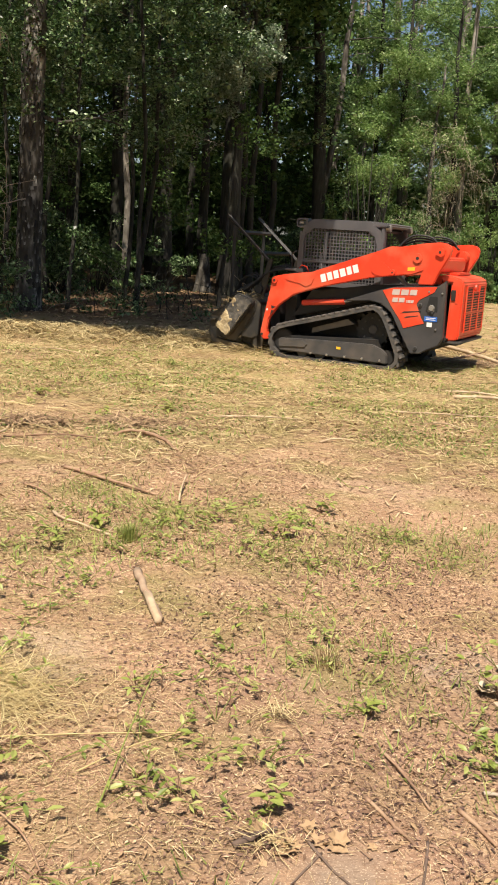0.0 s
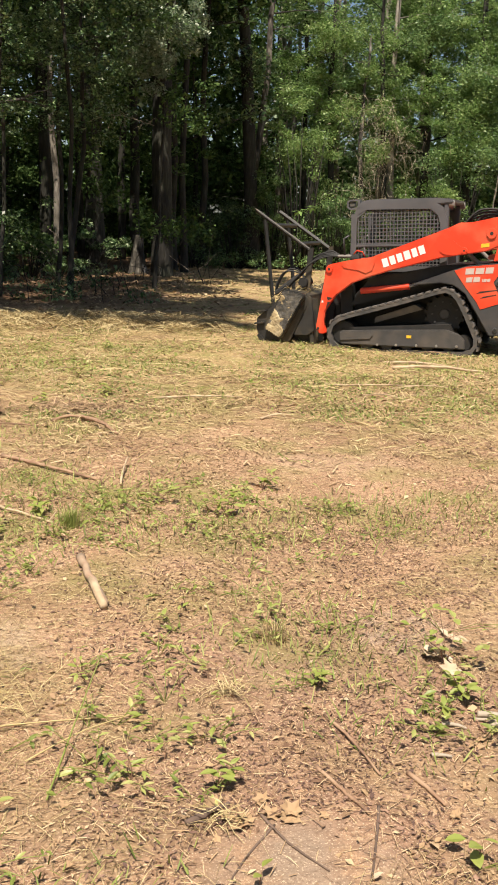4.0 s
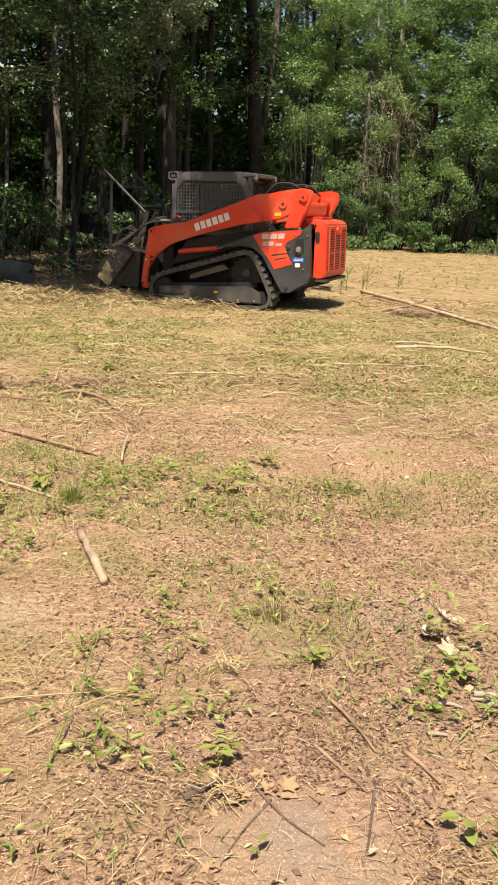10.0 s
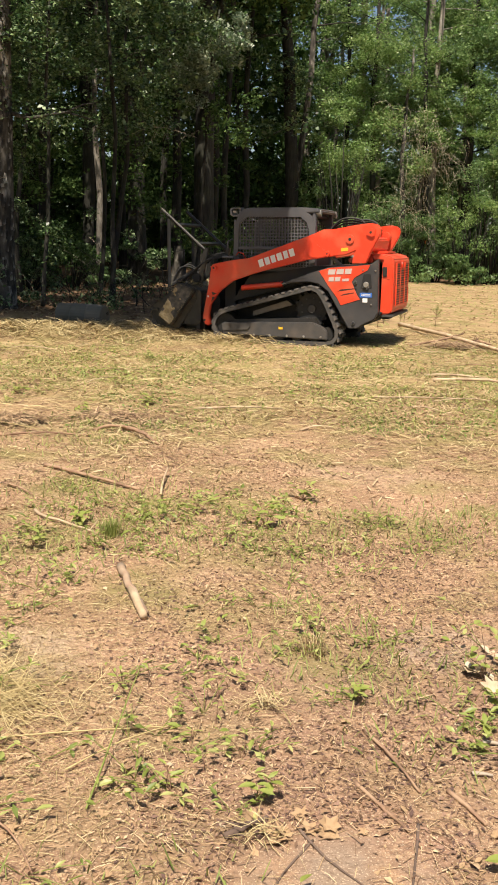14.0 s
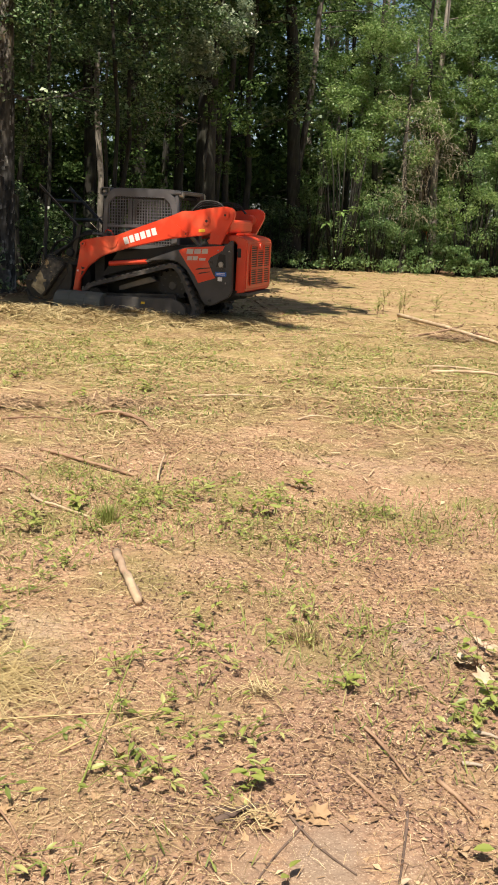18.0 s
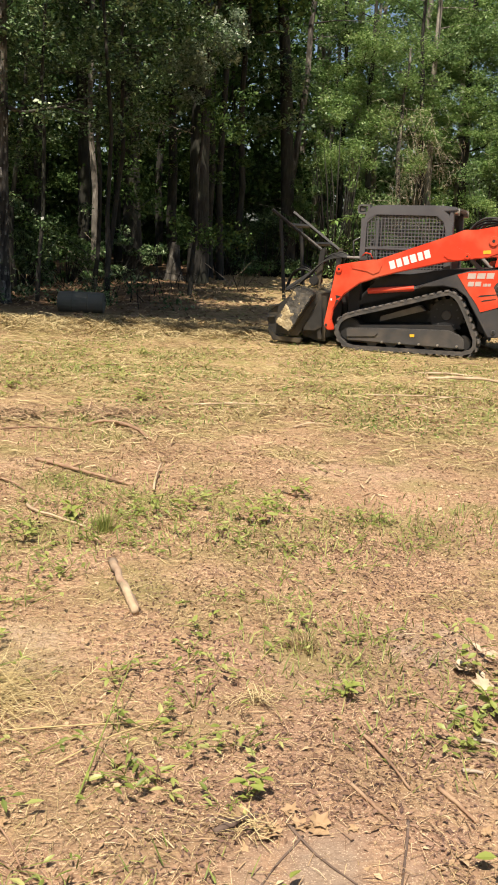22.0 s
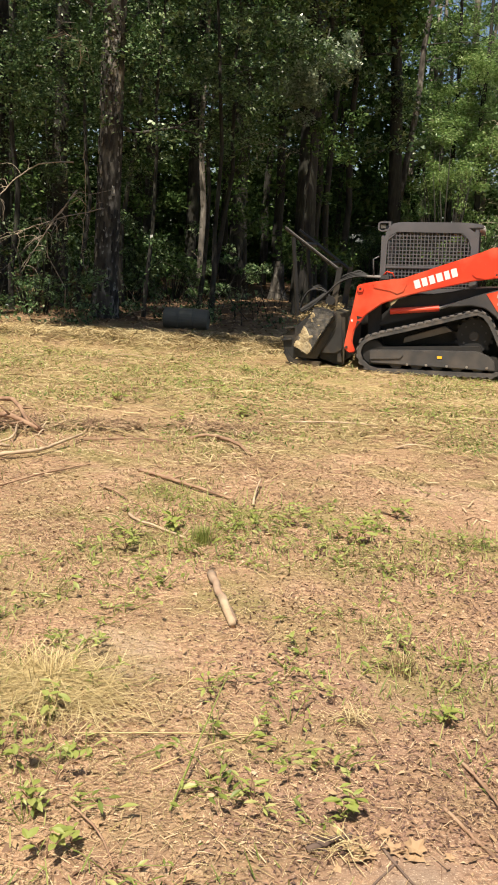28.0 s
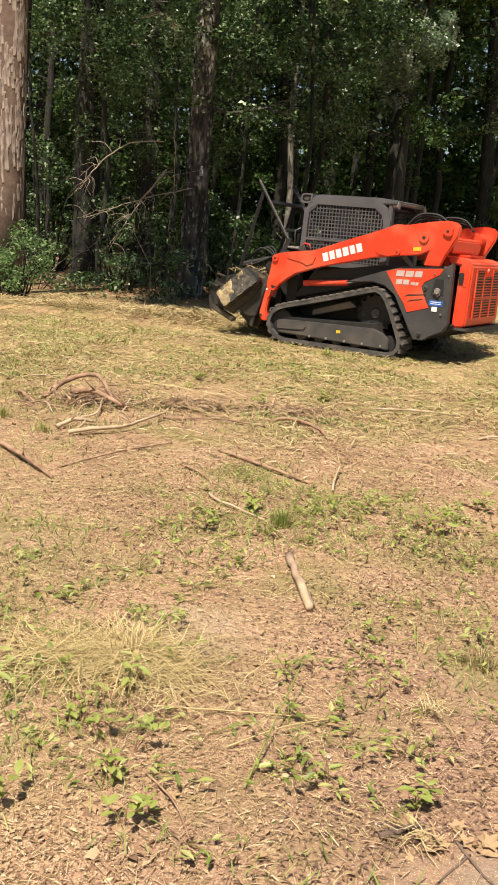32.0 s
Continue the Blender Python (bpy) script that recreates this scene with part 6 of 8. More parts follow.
scatter_blades("near_grass", "thin patches of green grass on the soil", GRASS_GREEN, 30000, 6, wedge(2.0, 7.8, 1.1, lambda x, y: 0.04 + 1.2 * noise.noise((x * 0.9, y * 0.9, 9.0)) - 0.25 * min(0.6, max(-1.0, x)) + 0.35 * math.exp(-((y - 5.1) / 0.7) ** 2)), 0.055, 0.0016, 0.015, 0.7)


def scatter_flakes(name, label, material, n, seed, place, size, lift, flat=0.75, aspect=0.36, fold=0.1):
    """Small curled leaves and bark chips lying on the soil."""
    nr = np.random.default_rng(seed)
    x, y = place(nr, n)
    z = np.array([height(px, py) for px, py in zip(x, y)]) + nr.uniform(0.002, 1.0, len(x)) * lift
    me = leaf_mesh(name, np.stack([x, y, z], 1), size, nr, material, flat, aspect, fold)
    tagged(new(name, me), label, "ground cover", kind="stuff")


for k in range(46):
    y = 1.95 + 2.6 * nr_w.random() ** 1.4
    rosette(nr_w.uniform(-0.5 * y, 0.42 * y), y, 1, nr_w.uniform(0.022, 0.042), 0.012, 900 + k, LITTER if k % 4 else PALE_LEAF, 0.6, "dry_leaf", "curled brown dry leaf on the litter", "leaf")
scatter_flakes("leaf_litter", "brown and tan leaf litter on the soil", LITTER, 125000, 11, wedge(1.75, 5.8, 1.2, lambda x, y: (1 - 0.75 * bare(x, y)) * (0.62 + 1.3 * noise.noise((x * 1.7, y * 1.7, 3.0))) * (0.7 if math.hypot(x - 0.36, y - 2.02) < 0.22 else 1.0)), 0.0118, 0.009, 0.8)
scatter_flakes("larger_litter", "larger curled brown leaves on the soil", LITTER, 4600, 18, wedge(1.8, 7.5, 1.3, lambda x, y: (1 - 0.8 * bare(x, y)) * (0.4 + 1.4 * noise.noise((x * 1.2, y * 1.2, 13.0)))), 0.027, 0.011, 0.75, 0.5, 0.14)
scatter_flakes("mid_litter", "brown and tan chips on the soil", LITTER, 90000, 12, wedge(4.5, 10.0, 1.05, lambda x, y: (1 - 0.75 * bare(x, y)) * (1 - 0.5 * min(1.0, max(0.0, -0.7 * x))) * (0.75 + 0.9 * noise.noise((x * 1.3, y * 1.3, 5.0)))), 0.020, 0.012, 0.82)
scatter_flakes("pale_chips", "pale wood chips scattered by mulching", LITTER, 12000, 13, wedge(1.9, 16.0, 1.3, patchy(0.9, 8.0, 0.45, 1.0)), 0.022, 0.010)
scatter_flakes("wood_floor_leaves", "dead leaves on the shaded wood floor", LITTER, 10000, 14, lambda nr, n: (nr.uniform(-14, 1.5, n), nr.uniform(16.5, 36, n)), 0.10, 0.03)

scatter_flakes("belt_weeds", "low green weeds among the straw", WEED_GREEN, 36000, 23, wedge(7.4, 15.6, 1.1, lambda x, y: 3.0 * (noise.noise((x * 0.8, y * 0.8, 16.0)) + 0.03)), 0.026, 0.035, 0.5, 0.45)
scatter_flakes("far_litter", "brown chips and leaves on the far clearing", LITTER, 30000, 22, wedge(16.0, 37.0, 0.9, lambda x, y: (0.45 + 0.9 * noise.noise((x * 0.5, y * 0.3, 6.0))) if x > -0.5 else 0.1), 0.055, 0.02)
scatter_flakes("belt_litter", "brown chips and leaves among the straw", LITTER, 40000, 15, wedge(8.0, 17.5, 1.1, patchy(0.9, 6.0, 0.5, 1.1)), 0.05, 0.02, 0.8, 0.3)
scatter_blades("thick_straw", "thicker pale stalks and bark strips on the mulch", GRASS_DRY, 2000, 16, wedge(7.4, 17.5, 1.0, patchy(0.8, 3.0, 0.5, 0.9)), 0.32, 0.0034, 0.03)
scatter_blades("bark_strips", "reddish torn bark strips on the mulch", LITTER, 15000, 17, wedge(5.6, 17.0, 1.0, patchy(0.9, 14.0, 0.4, 1.1)), 0.11, 0.0030, 0.02)

scatter_flakes("dark_litter", "damp reddish-brown litter on the bare soil", DARK_LITTER, 46000, 19, wedge(1.7, 5.2, 1.4, lambda x, y: 0.0 if math.hypot(x - 0.36, y - 2.02) < 0.3 else 0.15 + 0.75 * min(1.0, max(0.0, x + 0.35)) + 1.2 * noise.noise((x * 1.6, y * 1.6, 21.0))), 0.018, 0.008)


def outside(nr, n):
    """Places on the clearing round about, out of the view."""
    x, y = nr.uniform(-20, 20, n), nr.uniform(-14, 18, n)
    m = (x < -0.5 * (y + 0.8)) | (x > 0.36 * (y + 0.8)) | (y < 0.9)
    return x[m], y[m]


def fading(nr, n):
    """Places behind and beside the near litter, thinning out away from it."""
    x, y = nr.uniform(-4.5, 4.5, n), 1.95 - 4.5 * nr.random(n) ** 2
    m = (nr.random(n) < np.exp(-((np.abs(x) - 0.9).clip(0) / 1.2) ** 2)) & ((y < 1.8) | (x < -1.4) | (x > 1.2))
    return x[m], y[m]


scatter_flakes("trodden_litter", "brown leaf litter thinning out over the soil", LITTER, 26000, 26, fading, 0.016, 0.008, 0.8)
scatter_blades("outer_straw", "dry straw strewn over the rest of the clearing", GRASS_DRY, 7000, 20, outside, 0.26, 0.005, 0.03)
scatter_flakes("outer_litter", "brown chips and leaves on the rest of the clearing", LITTER, 26000, 21, outside, 0.06, 0.02)

# grey plastic drum in the shade, rolled out by the mulcher
drum = empty("plastic_drum", -2.65, 18.2, 0.0)
tagged(drum, "grey plastic drum lying on its side, dirty", "drum")
body = bmesh.new()
prof = [(-0.44, 0.17), (-0.43, 0.195), (-0.36, 0.20), (-0.17, 0.205), (-0.15, 0.215), (-0.13, 0.205), (0.13, 0.205), (0.15, 0.215), (0.17, 0.205), (0.36, 0.20), (0.43, 0.195), (0.44, 0.17)]
rings = [[body.verts.new((x, math.cos(2 * math.pi * k / 24) * r, 0.21 + math.sin(2 * math.pi * k / 24) * r)) for k in range(24)] for x, r in prof]
for p, q in zip(rings, rings[1:]):
    for k in range(24):
        body.faces.new((p[k], p[(k + 1) % 24], q[(k + 1) % 24], q[k]))
body.faces.new(rings[0])
body.faces.new(rings[-1])
part("drum_body", body, BARREL, drum)
part("bung", cylinder((0.43, 0.08, 0.26), (0.455, 0.08, 0.26), 0.03, None, 10), BLACK, drum)
DRUM_ROWS = [(t, pose(x, y, -0.06, 0, 0, a)) for t, x, y, a in ((0.0, -4.9, 21.2, -77), (9.0, -4.9, 21.2, -77), (9.7, -4.0, 19.0, -58), (10.4, -2.42, 16.6, -38), (11.0, -2.42, 16.5, -30), (14.5, -2.42, 16.4, -20), (16.5, -2.35, 15.95, -22), (18.0, -2.35, 15.95, -20), (19.0, -2.45, 16.8, -12), (20.0, -2.6, 17.8, -5), (22.0, -2.6, 18.3, -3), (28.5, -2.6, 18.3, -3), (30.0, -2.62, 18.2, -24), (32.0, -2.62, 18.2, -24))]


# ---- the loader: x ahead, y to its left, z up, from the ground under its middle ----
ARM = [(1.12, 1.168), (1.05, 1.19), (0.874, 1.225), (0.62, 1.262), (0.50, 1.272), (-0.55, 1.635), (-0.70, 1.70), (-0.86, 1.70), (-1.20, 1.762), (-1.42, 1.787),
       (-1.53, 1.768), (-1.585, 1.71), (-1.568, 1.61), (-1.426, 1.35), (-1.369, 1.21), (-1.144, 1.204), (-1.19, 1.385), (-1.05, 1.33), (-0.80, 1.302),
       (-0.446, 1.252), (0.25, 1.088), (0.482, 1.022), (0.755, 0.93), (0.985, 0.766), (1.14, 0.56), (1.165, 0.38), (1.118, 0.255), (1.215, 0.235), (1.275, 0.30), (1.274, 0.37), (1.159, 0.951)]
PANEL = [(-0.02, 0.895), (-0.21, 0.96), (-0.57, 1.085), (-0.81, 1.155), (-1.45, 1.205), (-1.56, 1.285), (-1.575, 0.50), (-1.52, 0.40), (-1.36, 0.325), (-1.26, 0.262),
         (-1.12, 0.257), (-0.996, 0.46), (-0.79, 0.80), (-0.64, 0.905), (-0.465, 0.935)]
DECAL = [(-0.65, 1.095), (-0.81, 1.142), (-1.44, 1.192), (-1.40, 1.117), (-1.20, 1.005), (-1.16, 0.943), (-1.25, 0.753), (-1.295, 0.69), (-1.00, 0.60), (-0.945, 0.70), (-0.80, 0.88)]
BELT = [(1.078, 0.27), (1.035, 0.395), (0.94, 0.475), (0.80, 0.525), (0.40, 0.625), (0.0, 0.73), (-0.44, 0.85), (-0.56, 0.872), (-0.66, 0.83), (-0.74, 0.745), (-0.82, 0.60),
        (-0.91, 0.41), (-0.985, 0.24), (-0.985, 0.12), (-0.92, 0.035), (-0.80, 0.0), (-0.4, 0.0), (0.0, 0.0), (0.4, 0.0), (0.78, 0.0), (0.93, 0.04), (1.04, 0.13)]
CAB_OUT = [(0.862, 1.10), (0.835, 1.74), (0.775, 1.95), (0.66, 2.035), (-0.30, 2.04), (-0.43, 1.955), (-0.495, 1.78), (-0.50, 1.10)]
CAB_IN = [(0.775, 1.17), (0.762, 1.74), (0.745, 1.88), (0.63, 1.945), (-0.275, 1.935), (-0.36, 1.85), (-0.395, 1.74), (-0.40, 1.17)]
HEAD = [(2.16, 0.33), (2.15, 0.45), (2.07, 0.52), (1.90, 0.64), (1.71, 0.81), (1.64, 0.835), (1.39, 0.75), (1.40, 0.62), (1.66, 0.13), (1.95, 0.15), (2.03, 0.075), (2.13, 0.20)]


def shrink(points, d):
    """An outline moved inwards by d."""
    out, k = [], len(points)
    area = sum(points[i][0] * points[(i + 1) % k][1] - points[(i + 1) % k][0] * points[i][1] for i in range(k))
    sgn = 1 if area > 0 else -1
    for i in range(k):
        a, b = Vector(points[i - 1]), Vector(points[(i + 1) % k])
        t = (b - a).normalized()
        out.append((points[i][0] - t.y * d * sgn, points[i][1] + t.x * d * sgn))
    return out


def caked(name, outline, y, side, depth, material, parent, seed, floor_, label):
    """A lumpy, ragged crust of mud on an upright plate, inside the given outline of x and z."""
    def inside(x, z):
        k = False
        for (x0, z0), (x1, z1) in zip(outline, outline[1:] + outline[:1]):
            if (z0 > z) != (z1 > z) and x < (x1 - x0) * (z - z0) / (z1 - z0) + x0:
                k = not k
        return k

    bm = bmesh.new()
    step = 0.016
    xs, zs = [p[0] for p in outline], [p[1] for p in outline]
    low, tall = min(zs), max(zs) - min(zs)
    grid = {}
    for i in range(int((max(xs) - min(xs)) / step) + 2):
        for j in range(int(tall / step) + 2):
            x, z = min(xs) + (i - 0.5) * step, low + (j - 0.5) * step
            if not inside(x, z):
                continue
            f = noise.noise((x * 6, z * 6, seed)) + 0.45 * noise.noise((x * 19, z * 19, seed)) + (0.35 - 0.8 * (z - low) / tall if floor_ > -0.4 else 0.3)
            if f < floor_:
                continue
            lump = depth * min(1.0, (f - floor_) * 1.6) * (0.7 + 0.35 * noise.noise((x * 15, z * 15, seed + 2)))
            grid[i, j] = bm.verts.new((x + 0.004 * noise.noise((x * 70, z * 70, 1)), y + side * lump, z + 0.004 * noise.noise((x * 70, z * 70, 7))))
    for (i, j), v in grid.items():
        q = [grid.get(k) for k in ((i + 1, j), (i + 1, j + 1), (i, j + 1))]
        if None not in q:
            bm.faces.new((v, *q) if side < 0 else (v, *reversed(q)))
    loose = [v for v in bm.verts if not v.link_faces]
    bmesh.ops.delete(bm, geom=loose)
    bmesh.ops.recalc_face_normals(bm, faces=bm.faces)
    return part(name, bm, material, parent, label)


def lettering(parent, y, side, x0, z0, x1, z1, height, widths, material, slant=0.0, gap=0.18):
    """Plain upright bars of the size of the maker's lettering, one a letter, along a line from (x0, z0) to (x1, z1)."""
    a, b = Vector((x0, z0)), Vector((x1, z1))
    d = (b - a)
    u = d.normalized()
    up = Vector((-u.y, u.x)) if u.x > 0 else Vector((u.y, -u.x))
    total = sum(widths) + gap * (len(widths) - 1)
    s = 0.0
    for w in widths:
        p, q = a + d * (s / total), a + d * ((s + w) / total)
        sh = u * slant * height
        pts = [p, q, q + up * height + sh, p + up * height + sh]
        part("letter_bar", prism([tuple(v) for v in pts], min(y, y + side * 0.004), max(y, y + side * 0.004), 0), material, parent)
        s += w + gap


def build_loader():
    root = empty("compact_track_loader")
    tagged(root, "orange and grey track loader with caged cab and mulcher", "track loader")
    # chassis and engine bay
    part("chassis", prism([(0.95, 0.32), (0.95, 0.62), (0.55, 1.0), (-0.5, 1.16), (-1.5, 1.2), (-1.5, 0.42), (-1.1, 0.30)], -0.50, 0.50, 0.02), BLACK, root)
    part("engine_bay", prism([(0.85, 0.60), (0.55, 1.0), (-0.5, 1.16), (-1.5, 1.2), (-1.5, 0.6), (-1.02, 0.6), (-0.66, 0.93), (-0.44, 0.93)], -0.655, 0.655, 0.01), BLACK, root)
    part("front_plate", block(0.80, 0.98, -0.62, 0.62, 0.34, 0.98, 0.01), BLACK, root)
    part("quick_hitch", prism([(1.10, 0.22), (1.20, 0.20), (1.28, 0.72), (1.16, 0.80), (1.08, 0.62)], -0.58, 0.58, 0.01), BLACK, root, "black steel quick hitch plate")
    part("belly_plate", prism([(-0.95, 0.34), (-1.12, 0.27), (-1.3, 0.28), (-1.55, 0.42), (-1.62, 0.50), (-0.95, 0.52)], -0.74, 0.74, 0.01), BLACK, root)
    for side in (1, -1):
        lo, hi = sorted((0.78 * side, 0.88 * side))
        panel = part("side_panel", prism(PANEL, lo, hi, 0.012), PANEL_GREY, root, "dark grey rear side panel with orange field")
        o, e = 0.88 * side, 0.886 * side
        part("orange_field", prism(DECAL, min(o, e), max(o, e), 0.0), ORANGE, panel, "orange painted field on the panel")
        part("vent_recess", prism([(-1.30, 0.86), (-1.47, 0.86), (-1.455, 1.06), (-1.345, 1.06)], min(o, e), max(o, e), 0.0), BLACK, panel)
        part("filler_cap", cylinder((-1.385, 0.884 * side, 0.905), (-1.385, 0.915 * side, 0.905), 0.045, 0.035, 14), STEEL, panel, "pale grey filler cap in the recess")
        part("filler_neck", block(-1.43, -1.335, *sorted((0.884 * side, 0.90 * side)), 0.855, 0.885, 0.004), PALE_STEEL, panel)
        part("latch", cylinder((-1.40, 0.885 * side, 0.845), (-1.40, 0.91 * side, 0.845), 0.020, 0.014, 12), FRAME_GREY, panel, "dull metal latch")
        part("latch_cup", cylinder((-1.345, 0.885 * side, 0.868), (-1.345, 0.905 * side, 0.868), 0.018, 0.012, 10), FRAME_GREY, panel)
        part("blue_sticker", block(-1.478, -1.292, min(o, e), max(o, e), 0.722, 0.788, 0.0), BLUE, panel, "blue printed dealer sticker")
        for zb in (0.742, 0.764):
            part("print_bar", block(-1.455, -1.315, *sorted((e, e + 0.002 * side)), zb, zb + 0.008, 0.0), WHITE, panel)
        part("white_sticker", block(-1.41, -1.335, min(o, e), max(o, e), 0.648, 0.708, 0.0), WHITE, panel)
        for bx, bz in ((-1.217, 0.932), (-1.198, 0.337), (-1.47, 0.62), (-1.52, 1.11), (-1.33, 1.12)):
            r = 0.034 if bx > -1.3 and bz < 1 else 0.014
            part("bolt", cylinder((bx, 0.87 * side, bz), (bx, 0.897 * side, bz), r, r * 0.8, 12), STEEL if r < 0.02 else FRAME_GREY, panel)
            if r > 0.02:
                part("bolt_socket", cylinder((bx, 0.89 * side, bz), (bx, 0.90 * side, bz), r * 0.5, None, 10), BLACK, panel)
        for k, (xa, xb, za) in enumerate(((-0.94, -1.24, 0.80), (-0.985, -1.20, 0.735))):
            part("scuff", prism([(xa, za), (xb, za + 0.045), (xb, za + 0.055), (xa - 0.05, za + 0.03)], *sorted((0.886 * side, 0.888 * side)), 0.0), BLACK, panel, "dark scratch on the paint")
        lettering(panel, 0.886 * side, side, -0.79, 1.045, -1.15, 1.06, 0.075, (1.0, 1.0, 0.9), SILVER, 0.18)
        lettering(panel, 0.886 * side, side, -0.80, 0.945, -0.98, 0.952, 0.062, (1.0, 1.0), SILVER, 0.18)
        lettering(panel, 0.886 * side, side, -1.01, 0.950, -1.115, 0.954, 0.038, (0.3, 1.0, 1.0), SILVER, 0.18)
        # lift arm
        lo, hi = sorted((0.775 * side, 0.86 * side))
        arm = part("lift_arm", prism(ARM, lo, hi, 0.014), ORANGE, root, "orange lift arm with dusty scratches")
        o, e = 0.86 * side, 0.868 * side
        part("boss", prism([(-0.44, 1.345), (-0.50, 1.30), (-0.62, 1.285), (-0.78, 1.31), (-0.80, 1.36), (-0.72, 1.40), (-0.62, 1.475), (-0.59, 1.49), (-0.55, 1.47)], *sorted((o, o + 0.012 * side)), 0.004), ORANGE, arm)
        part("front_boss", prism([(0.43, 1.20), (0.62, 1.225), (0.90, 1.19), (0.88, 1.135), (0.66, 1.10), (0.56, 1.06), (0.47, 1.10)], *sorted((o, o + 0.010 * side)), 0.004), ORANGE, arm)
        part("pivot_boss", prism([(-1.36, 1.62), (-1.40, 1.71), (-1.45, 1.72), (-1.50, 1.69), (-1.49, 1.60), (-1.44, 1.585)], *sorted((o, o + 0.03 * side)), 0.008), ORANGE, arm)
        part("link_boss", cylinder((-1.114, 0.85 * side, 1.557), (-1.114, 0.88 * side, 1.557), 0.068, 0.064, 18), ORANGE, arm)
        part("cylinder_boss", cylinder((-0.767, 0.85 * side, 1.347), (-0.767, 0.89 * side, 1.347), 0.042, 0.038, 16), ORANGE, arm)
        part("tip_boss", cylinder((1.075, 0.85 * side, 1.122), (1.075, 0.882 * side, 1.122), 0.05, 0.046, 16), ORANGE, arm)
        for px, pz, r, yy in ((-1.114, 1.557, 0.036, 0.883), (-0.767, 1.347, 0.02, 0.893), (-1.43, 1.655, 0.03, 0.893), (1.075, 1.122, 0.028, 0.885), (1.243, 0.318, 0.03, 0.872)):
            part("pin", cylinder((px, (yy - 0.03) * side, pz), (px, yy * side, pz), r * 0.62, None, 14), BLACK, arm)
        for pts in ([(1.03, 0.735), (1.115, 0.755), (1.10, 0.70)], [(1.06, 0.68), (1.105, 0.685), (1.125, 0.60)]):
            part("lightening_hole", prism(pts, *sorted((o - 0.002 * side, o + 0.003 * side)), 0.0), BLACK, arm)
        part("white_tag", block(1.165, 1.19, *sorted((o, o + 0.004 * side)), 0.672, 0.70, 0.0), WHITE, arm)
        part("yellow_sticker", prism([(-0.981, 1.382), (-1.087, 1.39), (-1.087, 1.437), (-0.981, 1.428)], *sorted((o, o + 0.004 * side)), 0.0), YELLOW, arm, "yellow warning sticker")
        lettering(arm, o, side, 0.31, 1.138, -0.26, 1.32, 0.112, (0.9, 0.85, 0.85, 0.95, 0.8, 0.9), WHITE, 0.0, 0.30)
        # lift cylinder behind the arm
        part("lift_cylinder", cylinder((0.66, 0.71 * side, 0.82), (-0.02, 0.71 * side, 0.885), 0.042, None, 14), ORANGE, root, "orange hydraulic lift cylinder")
        part("cylinder_rod", cylinder((-0.02, 0.71 * side, 0.885), (-0.45, 0.71 * side, 1.02), 0.022, None, 12), STEEL, root)
        part("rear_link", cylinder((-0.80, 0.70 * side, 1.30), (-1.0, 0.68 * side, 1.12), 0.03, None, 10), PALE_STEEL, root)
        # tracks
        lo, hi = sorted((0.52 * side, 0.965 * side))
        belt = part("rubber_track", ring(BELT, shrink(BELT, 0.055), lo, hi), RUBBER, root, "dusty rubber crawler track")
        lug_mesh = None
        pts = [Vector(p) for p in BELT]
        length = sum((pts[i] - pts[i - 1]).length for i in range(len(pts)))
        count = 46
        for k in range(count):
            s = length * k / count
            i = 0
            while s > (pts[(i + 1) % len(pts)] - pts[i]).length:
                s -= (pts[(i + 1) % len(pts)] - pts[i]).length
                i += 1
            d = (pts[(i + 1) % len(pts)] - pts[i]).normalized()
            c = pts[i] + d * s
            nrm = Vector((-d.y, d.x))
            if (c + nrm * 0.05 - Vector((0, 0.35))).length < (c - Vector((0, 0.35))).length:
                nrm = -nrm
            for row, (ya, yb) in enumerate(((0.535, 0.735), (0.75, 0.975))):
                if lug_mesh is None:
                    bm = bmesh.new()
                    add_box(bm, (0, 0, 0.006), (0.062, 0.215, 0.028))
                    bmesh.ops.bevel(bm, geom=[e for e in bm.edges if all(v.co.z > 0 for v in e.verts)], offset=0.008, segments=1, affect="EDGES")
                    lug_mesh = bpy.data.meshes.new("track_lug")
                    bm.to_mesh(lug_mesh)
                    bm.free()
                    lug_mesh.materials.append(RUBBER)
                lug = new("track_lug", lug_mesh)
                lug.parent = belt
                q = c + d * (0.045 if row else 0.0)
                if q.y < 0.03:
                    q.y = min(q.y, -0.0)
                x_axis = Vector((d.x, 0, d.y))
                z_axis = Vector((nrm.x, 0, nrm.y))
                y_axis = z_axis.cross(x_axis)
                lug.matrix_basis = Matrix.Translation((q.x, (ya + yb) / 2 * side, q.y)) @ Matrix((x_axis, y_axis, z_axis)).transposed().to_4x4()
        lo, hi = sorted((0.90 * side, 0.985 * side))
        rail = part("track_frame", prism([(0.892, 0.30), (0.453, 0.318), (-0.58, 0.337), (-0.74, 0.28), (-0.815, 0.21), (-0.827, 0.085), (0.881, 0.125)], lo, hi, 0.012), FRAME_GREY, root, "dusty grey undercarriage frame")
        part("tensioner_cover", prism([(0.892, 0.29), (0.50, 0.308), (0.42, 0.25), (0.46, 0.20), (0.881, 0.175)], *sorted((0.985 * side, 1.0 * side)), 0.006), FRAME_GREY, rail)
        part("yellow_sticker", block(-0.11, -0.045, *sorted((0.985 * side, 0.99 * side)), 0.222, 0.258, 0.0), YELLOW, rail, "yellow warning sticker")
